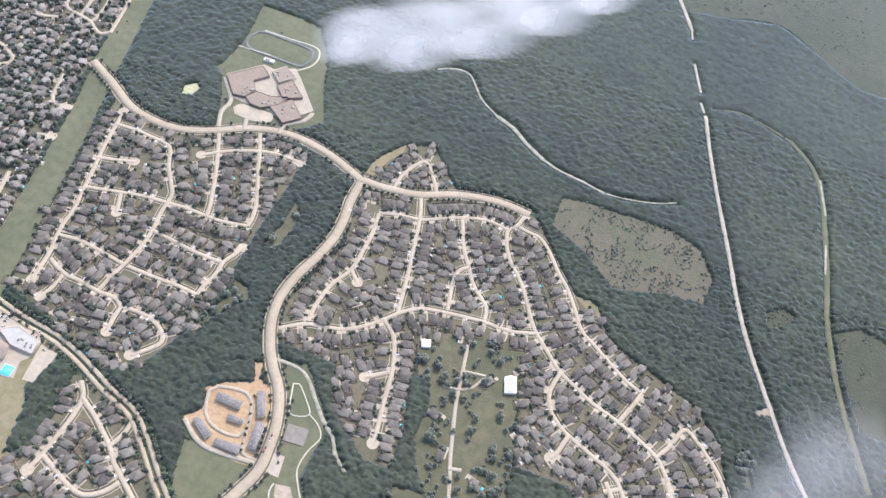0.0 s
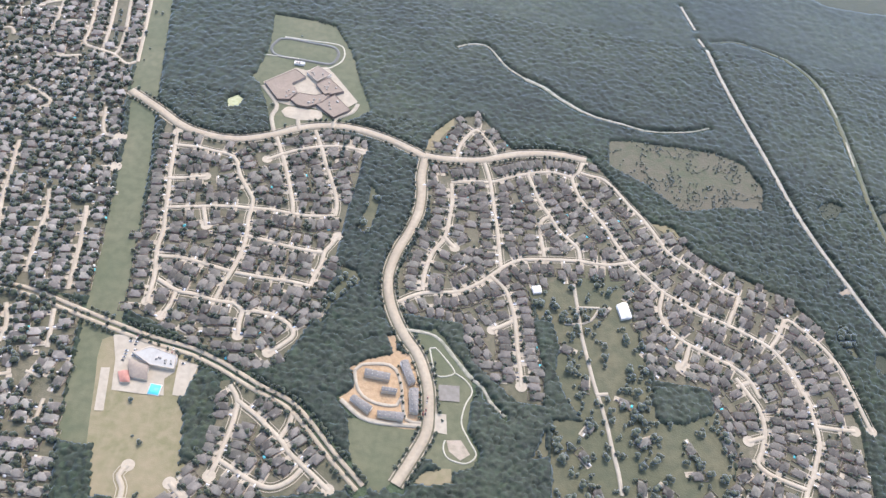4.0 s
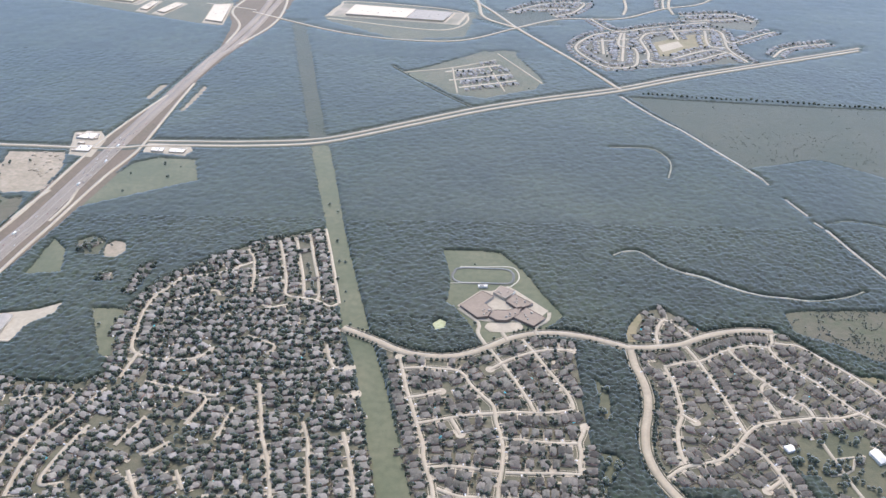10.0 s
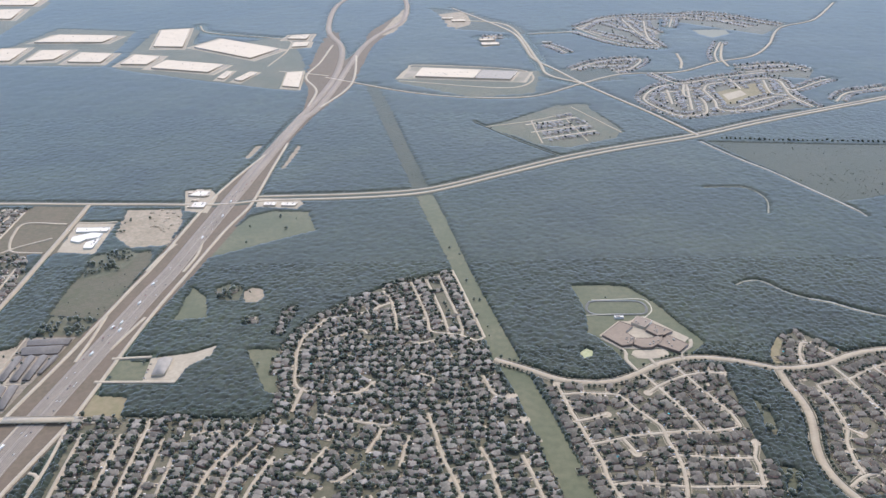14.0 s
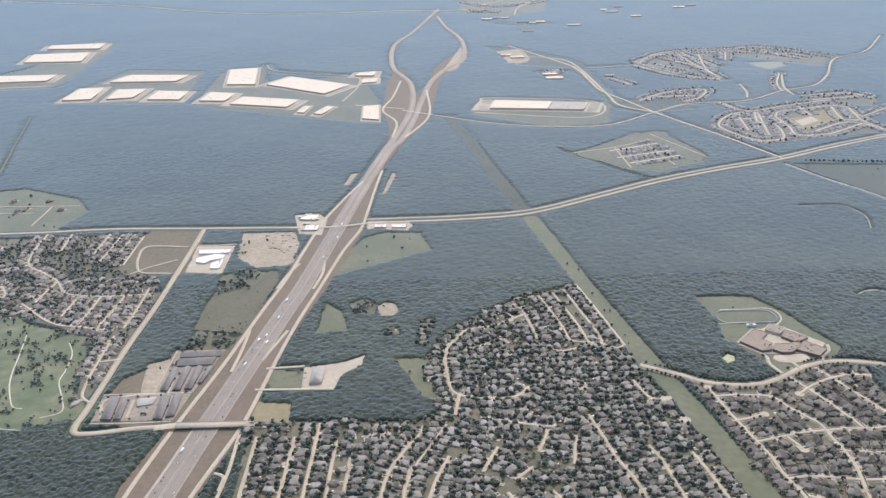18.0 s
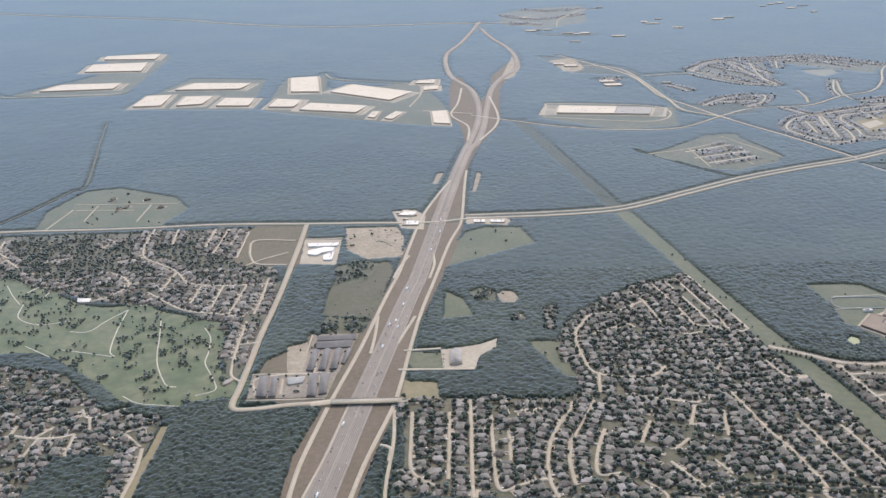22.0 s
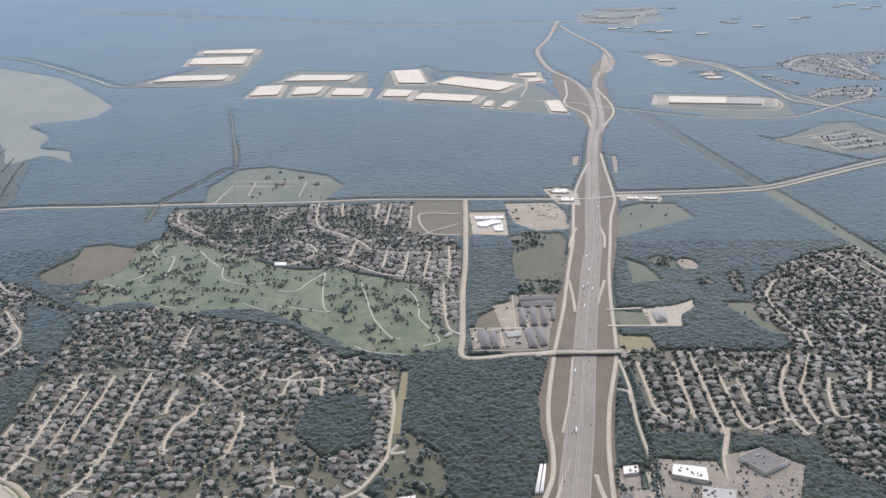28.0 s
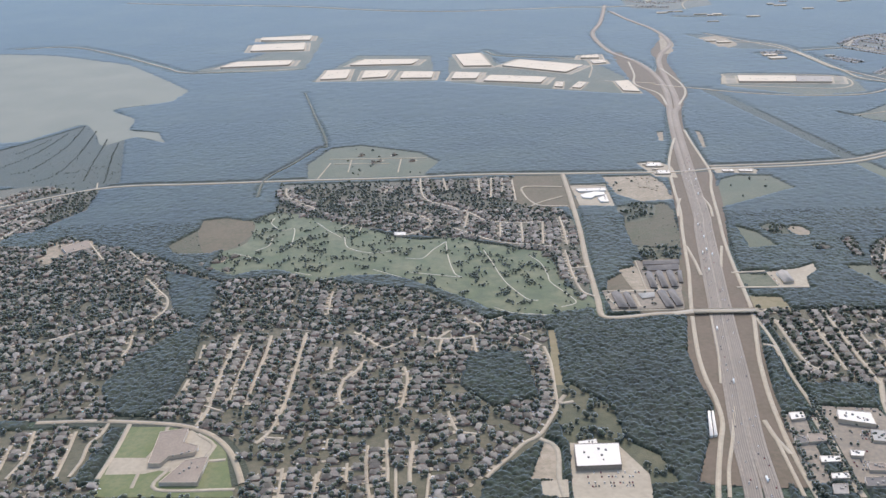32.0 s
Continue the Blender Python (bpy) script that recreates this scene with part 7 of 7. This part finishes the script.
# ---- woods ----


def canopy(x0, x1, y0, y1, step, crown, tall, label, leaf="canopy"):
    """A closed canopy of rounded crowns over all the ground that is not cleared."""
    nx, ny = int((x1 - x0) / step) + 1, int((y1 - y0) / step) + 1
    r = np.random.RandomState(int(abs(x0) + y0))
    y_end = y1
    y1 += 5 * step
    x, y = np.meshgrid(x0 + np.arange(nx) * step, y0 + np.arange(ny) * step, indexing="ij")
    jx, jy = x + r.uniform(-0.3, 0.3, x.shape) * step, y + r.uniform(-0.3, 0.3, x.shape) * step
    gi = np.clip(((jx - X0) / CELL).astype(int), 0, NX - 1)
    gj = np.clip(((jy - Y0) / CELL).astype(int), 0, NY - 1)
    open_ = clear[gi, gj] & (jx > X0) & (jx < X1) & (jy < Y1)
    ci, cj = np.floor(jx / crown).astype(int), np.floor(jy / crown).astype(int)

    def h2(i, j, k):
        s = np.sin(i * 127.1 + j * 311.7 + k * 74.7) * 43758.5453
        return s - np.floor(s)
    best = np.zeros(x.shape)
    for di in (-1, 0, 1):
        for dj in (-1, 0, 1):
            i, j = ci + di, cj + dj
            tx, ty = (i + 0.15 + 0.7 * h2(i, j, 1)) * crown, (j + 0.15 + 0.7 * h2(i, j, 2)) * crown
            rad = crown * (0.5 + 0.45 * h2(i, j, 3))
            q = np.clip(1 - ((jx - tx) ** 2 + (jy - ty) ** 2) / rad ** 2, 0, 1)
            best = np.maximum(best, np.sqrt(q) * (5 + 7 * h2(i, j, 4)))
    kx, ky = np.meshgrid(np.arange(int((x1 - x0) / 60) + 3), np.arange(int((y1 - y0) / 60) + 3), indexing="ij")
    lump = r.normal(0, 0.9, kx.shape)
    fx, fy = (x - x0) / 60, (y - y0) / 60
    ix, iy = np.floor(fx).astype(int), np.floor(fy).astype(int)
    ux, uy = fx - ix, fy - iy
    big = lump[ix, iy] * (1 - ux) * (1 - uy) + lump[ix + 1, iy] * ux * (1 - uy) + lump[ix, iy + 1] * (1 - ux) * uy + lump[ix + 1, iy + 1] * ux * uy
    z = np.where(open_, 0.0, np.maximum(1.0, 2.5 + best * tall + big * min(1, tall)) - np.clip(y - y_end, 0, None) * 3 / step)
    near_open = open_.copy()
    near_open[1:] |= open_[:-1]
    near_open[:-1] |= open_[1:]
    near_open[:, 1:] |= open_[:, :-1]
    near_open[:, :-1] |= open_[:, 1:]
    z = np.where(near_open & ~open_, z * r.uniform(0.35, 0.8, z.shape), z)
    v = np.column_stack([jx.ravel(), jy.ravel(), z.ravel()])
    i = (np.arange(nx - 1)[:, None] * ny + np.arange(ny - 1)[None, :]).ravel()
    f = np.column_stack([i, i + ny, i + ny + 1, i + 1])
    o = open_.ravel()
    f = f[~o[f].any(axis=1) | ((~o[f]).sum(axis=1) >= 2)]
    used = np.unique(f)
    back = np.zeros(len(v), int)
    back[used] = np.arange(len(used))
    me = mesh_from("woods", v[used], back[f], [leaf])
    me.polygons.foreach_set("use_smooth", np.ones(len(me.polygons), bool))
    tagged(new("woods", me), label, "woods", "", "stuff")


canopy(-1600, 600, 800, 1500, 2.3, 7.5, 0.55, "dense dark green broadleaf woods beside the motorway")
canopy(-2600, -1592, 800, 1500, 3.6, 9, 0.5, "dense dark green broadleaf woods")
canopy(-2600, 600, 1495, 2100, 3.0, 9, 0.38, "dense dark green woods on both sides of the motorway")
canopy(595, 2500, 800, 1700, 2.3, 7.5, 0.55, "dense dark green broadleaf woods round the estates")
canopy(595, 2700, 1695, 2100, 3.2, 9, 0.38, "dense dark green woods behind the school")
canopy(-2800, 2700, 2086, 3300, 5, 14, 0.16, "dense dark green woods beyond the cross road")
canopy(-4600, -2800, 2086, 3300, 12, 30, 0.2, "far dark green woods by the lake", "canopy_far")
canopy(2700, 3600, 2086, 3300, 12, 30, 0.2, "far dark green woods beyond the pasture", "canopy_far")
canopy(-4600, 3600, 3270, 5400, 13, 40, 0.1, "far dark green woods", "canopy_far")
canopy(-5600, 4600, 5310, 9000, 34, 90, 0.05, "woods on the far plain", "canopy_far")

# ---- motorway bridge ----
bridge = new("road_bridge")
bx0, bx1, by = -378.0, -240.0, 1468.0


def slab(name, x0, x1, y0, y1, z0, z1, mat, parent, label=""):
    v, f = block(x1 - x0, y1 - y0, (x0 + x1) / 2, (y0 + y1) / 2, z1, z0)
    f = f + [(3, 2, 1, 0)]
    return part(name, mesh_from(name, np.array(v), np.array(f), [mat]), parent, label)


slab("deck", bx0, bx1, by - 9, by + 9, 5.2, 6.6, "concrete", bridge, "pale concrete bridge deck")
slab("parapet", bx0, bx1, by - 9.4, by - 9, 5.2, 7.7, "concrete", bridge)
slab("parapet", bx0, bx1, by + 9, by + 9.4, 5.2, 7.7, "concrete", bridge)
for px in (-352, -326, -309, -292, -266):
    slab("pier", px - 0.8, px + 0.8, by - 7, by + 7, 0.3, 5.2, "concrete", bridge)
for ex, s in ((bx0, -1), (bx1, 1)):
    v = np.array([(ex, by - 9, 6.6), (ex, by + 9, 6.6), (ex + s * 42, by + 9, 1.9), (ex + s * 42, by - 9, 1.9), (ex, by - 16, 0.3), (ex, by + 16, 0.3), (ex + s * 42, by + 10, 0.3), (ex + s * 42, by - 10, 0.3)])
    f = np.array([(0, 1, 2, 3), (0, 3, 7, 4), (1, 5, 6, 2), (0, 4, 5, 1)])
    part("approach", mesh_from("approach", v, f if s < 0 else f[:, ::-1], ["concrete", "verge"], [0, 1, 1, 1]), bridge, "sloped concrete approach on an earth bank")
tagged(bridge, "pale concrete road bridge across the motorway on piers", "bridge")

# ---- swimming pool ----
pool = new("swimming_pool")
slab("basin", 833, 851, 1013, 1032, 0.3, 1.3, "white_wall", pool)
slab("water", 834, 850, 1014, 1031, 0.9, 1.45, "pool", pool, "bright turquoise pool water")
tagged(pool, "bright turquoise swimming pool in a pale deck", "pool")

# ---- rubble heaps ----
heaps = []
for _ in range(46):
    x, y, s = rng.uniform(-360, -215), rng.uniform(2300, 2500), rng.uniform(3, 8)
    if at(kind_map, x, y) == 7:
        v = ICO_V * np.array([s, s * rng.uniform(0.6, 1.6), s * 0.35]) * np.array([[rng.uniform(0.75, 1.2)] for _ in ICO_V]) + (x, y, 0.2)
        heaps.append((v, np.zeros((0, 4), int), ICO_F))
stuff("rubble_heaps", heaps, "bare", "heaps of pale earth and rubble on the bare plot", "rubble")

# ---- vehicles ----


def car_meshes(ln, w, h, box):
    """Body, cabin or cargo box, and wheel, front towards +x."""
    def shaped(profile, half):
        n = len(profile)
        v = [(x, -half, z) for x, z in profile] + [(x, half, z) for x, z in profile]
        q = [(i, (i + 1) % n, (i + 1) % n + n, i + n) for i in range(n)]
        t = [(0, i + 1, i) for i in range(1, n - 1)] + [(n, n + i, n + i + 1) for i in range(1, n - 1)]
        return np.array(v), [np.array(q), np.array(t)]
    a = ln / 2
    body = shaped([(-a, 0.35), (a, 0.35), (a, 0.75), (a * 0.9, 0.9), (-a * 0.95, 0.98), (-a, 0.8)], w / 2)
    top = shaped([(-a * 0.8, 0.95), (a * 0.5, 0.9), (a * 0.2, h), (-a * 0.6, h)], w / 2 - 0.12) if not box else shaped([(-a, 0.9), (a * 0.6, 0.9), (a * 0.6, h), (-a, h)], w / 2)
    wheel = shaped([(0.33 * math.cos(k * 0.785), 0.33 * math.sin(k * 0.785)) for k in range(8)], 0.12)
    return body, top, wheel


def vehicle(x, y, turn, paint, box=False, group="vehicles on the motorway"):
    key = (paint, box)
    m = Matrix.LocRotScale((x * K, y * K, 1.95 * K), Euler((0, 0, turn)), None)
    if key in vehicle_first:
        return copy_thing(vehicle_first[key], m)
    ln, w, h = (16.0, 2.5, 3.9) if box else (4.8, 1.95, 1.5)
    body, top, wheel = car_meshes(ln, w, h, box)
    ob = new("lorry" if box else "car")
    part("body", mesh_from("body", body[0], body[1], [paint]), ob)
    part("cargo_box" if box else "cabin", mesh_from("cabin", top[0], top[1], ["car_white" if box else "glass"]), ob)
    wm = mesh_from("wheel", wheel[0], wheel[1], ["rubber"])
    for sx in (-0.32, 0.32):
        for sy in (-0.5, 0.5):
            part("wheel", wm, ob).location = (sx * ln * K, sy * w * 0.92 * K, 0.33 * K)
    colour = {"car_white": "white", "car_dark": "dark", "car_red": "red"}[paint]
    ob.matrix_basis = m
    vehicle_first[key] = tagged(ob, colour + (" lorry with a long white cargo box on the road" if box else " car with dark windows on pale concrete"), "lorry" if box else "car", group)
    return ob


vehicle_first = {}
for line, d in CARRIAGEWAYS:
    n = min(len(line) - 2, 190)
    for _ in range(52):
        i = rng.randrange(6, n)
        off = rng.choice((-7.2, -3.5, 0.1, 3.7))
        box = rng.random() < 0.1
        vehicle(line[i][0] - d[i][1] * off, line[i][1] + d[i][0] * off, math.atan2(d[i][1], d[i][0]), "car_white" if box else rng.choice(("car_white", "car_white", "car_dark", "car_red")), box)


def parked(x0, y0, x1, y1, rows, per, spin=0.0):
    for r in range(rows):
        for c in range(per):
            if rng.random() < 0.6:
                vehicle(x0 + (x1 - x0) * (c + 0.5) / per, y0 + (y1 - y0) * (r + 0.5) / rows, spin + 1.5708 + rng.choice((0, 3.1416)), rng.choice(("car_white", "car_dark", "car_white", "car_red")))


parked(-560, 2300, -470, 2318, 1, 10)
parked(-420, 1518, -415, 1560, 5, 1, 1.57)
parked(836, 1076, 850, 1100, 3, 3, 0.3)
parked(-60, 985, -10, 1020, 3, 8)
parked(-280, 985, -240, 1000, 2, 6)
parked(-690, 890, -600, 912, 2, 16)
parked(790, 1068, 808, 1088, 2, 6, 0.4)
parked(-215, 975, -165, 1003, 3, 9)
parked(-300, 1045, -262, 1062, 2, 7)
parked(-155, 965, -110, 990, 2, 7)
parked(1243, 1050, 1250, 1085, 5, 2)
parked(955, 1745, 975, 1775, 2, 4, 0.8)
parked(-150, 1600, -140, 1660, 6, 1, 1.57)
parked(-690, 868, -610, 884, 2, 16)
parked(776, 1060, 784, 1100, 7, 1, 1.57)
parked(786, 1090, 792, 1112, 4, 1, 1.57)
parked(866, 1066, 874, 1090, 5, 1, 1.57)
parked(-295, 1066, -270, 1080, 2, 5)
parked(-200, 1000, -150, 1014, 2, 9)
parked(-160, 880, -110, 940, 5, 8)
parked(-250, 900, -215, 930, 3, 6)
parked(-300, 900, -280, 915, 2, 4)
for _ in range(90):
    x, y = rng.uniform(-220, 20), rng.uniform(930, 1130)
    if at(kind_map, x, y) == 16 and not any(abs(x - t[0]) + abs(y - t[1]) < 8 for t in yard_trees if t[0] < 60 and t[1] < 1200):
        vehicle(round(x / 3.2) * 3.2, round(y / 9) * 9, 1.5708, rng.choice(("car_white", "car_dark", "car_white", "car_red")))

# ---- cars before the houses, garden pools ----
body, top, wheel = car_meshes(4.8, 1.95, 1.5, False)
for paint, label in (("car_white", "white and silver cars parked before the houses"), ("car_dark", "dark cars parked before the houses")):
    cars = []
    for x, y, turn, k, hood, size in HOUSES:
        if rng.random() < 0.3:
            wx, wy = SHAPES[k][4] * size + rng.choice((-1.3, 1.3)), SHAPES[k][5] * size + 4
            v = np.concatenate([body[0], top[0]])
            v = np.column_stack([-v[:, 1] + wx, v[:, 0] + wy, v[:, 2]])
            nb = len(body[0])
            cars.append((placed(v, x, y, turn, 1.0, 1.4), np.concatenate([body[1][0], top[1][0] + nb]), np.concatenate([body[1][1], top[1][1] + nb])))
    stuff("parked_cars", cars, paint, label, "cars")
pools = []
for x, y, turn, k, hood, size in HOUSES:
    if rng.random() < 0.04:
        v, f = block(5.5, 3.6, rng.uniform(-3, 3), -12, 0.6)
        pools.append((placed(np.array(v), x, y, turn, 1.0), np.array(f), np.zeros((0, 3), int)))
stuff("garden_pools", pools, "pool", "small turquoise pools in the back gardens", "pools")

# ---- clouds ----
vapour = bpy.data.materials.new("cloud_vapour")
vapour.use_nodes = True
vn, vl = vapour.node_tree.nodes, vapour.node_tree.links
vb = vn["Principled BSDF"]
vb.inputs["Base Color"].default_value = (0.86, 0.87, 0.89, 1)
vb.inputs["Roughness"].default_value = 1.0
vb.inputs["Specular IOR Level"].default_value = 0.0
vc = vn.new("ShaderNodeTexCoord")
vs = vn.new("ShaderNodeSeparateXYZ")
vl.new(vc.outputs["Object"], vs.inputs[0])
flat = vn.new("ShaderNodeCombineXYZ")
vl.new(vs.outputs[0], flat.inputs[0])
vl.new(vs.outputs[1], flat.inputs[1])
vlen = vn.new("ShaderNodeVectorMath")
vlen.operation = "LENGTH"
vl.new(flat.outputs[0], vlen.inputs[0])
rim = vn.new("ShaderNodeMapRange")
rim.interpolation_type = "SMOOTHSTEP"
rim.inputs[1].default_value, rim.inputs[2].default_value, rim.inputs[3].default_value, rim.inputs[4].default_value = 0.0, 0.97, 1.0, 0.0
vl.new(vlen.outputs["Value"], rim.inputs[0])
vt = vn.new("ShaderNodeTexNoise")
vt.inputs["Scale"].default_value, vt.inputs["Detail"].default_value = 1.4, 3
vl.new(vc.outputs["Object"], vt.inputs["Vector"])
vm = vn.new("ShaderNodeMapRange")
vm.inputs[1].default_value, vm.inputs[2].default_value = -0.1, 0.75
vl.new(vt.outputs["Fac"], vm.inputs[0])
va = vn.new("ShaderNodeMath")
va.operation = "MULTIPLY"
vl.new(rim.outputs[0], va.inputs[0])
vl.new(vm.outputs[0], va.inputs[1])
thin = vn.new("ShaderNodeMath")
thin.operation = "MULTIPLY"
vl.new(va.outputs[0], thin.inputs[0])
info = vn.new("ShaderNodeObjectInfo")
vl.new(info.outputs["Alpha"], thin.inputs[1])
vl.new(thin.outputs[0], vb.inputs["Alpha"])

lump = bmesh.new()
bmesh.ops.create_icosphere(lump, subdivisions=5, radius=1)
for v in lump.verts:
    v.co *= 1 + 0.15 * noise.noise(v.co * 1.6)
lump_me = bpy.data.meshes.new("puff")
lump.to_mesh(lump_me)
lump.free()
lump_me.materials.append(vapour)
for p in lump_me.polygons:
    p.use_smooth = True


def cloud(puffs, density, label):
    ob = new("cloud")
    ob.location = Vector(puffs[0][:3]) * K
    for x, y, z, rx, ry, rz, turn in puffs:
        q = part("puff", lump_me, ob)
        q.location = (Vector((x, y, z)) - Vector(puffs[0][:3])) * K
        q.rotation_euler = (0, 0, radians(turn))
        q.scale = (rx * K, ry * K, rz * K)
        q.color = (1, 1, 1, density)
    return tagged(ob, label, "cloud")


cloud([(1426, 1083, 852, 58, 32, 16, 42), (1387, 1048, 854, 52, 34, 16, 50), (1463, 1122, 856, 54, 30, 14, 40), (1351, 1029, 852, 40, 26, 12, 55), (1495, 1158, 858, 44, 24, 12, 48)], 0.46, "soft white cloud drifting low above the woods")
cloud([(1735, 895, 770, 66, 54, 22, 30), (1768, 850, 765, 46, 44, 18, 80), (1700, 852, 764, 40, 36, 14, 140)], 0.13, "thin grey wisp of cloud above the estate")
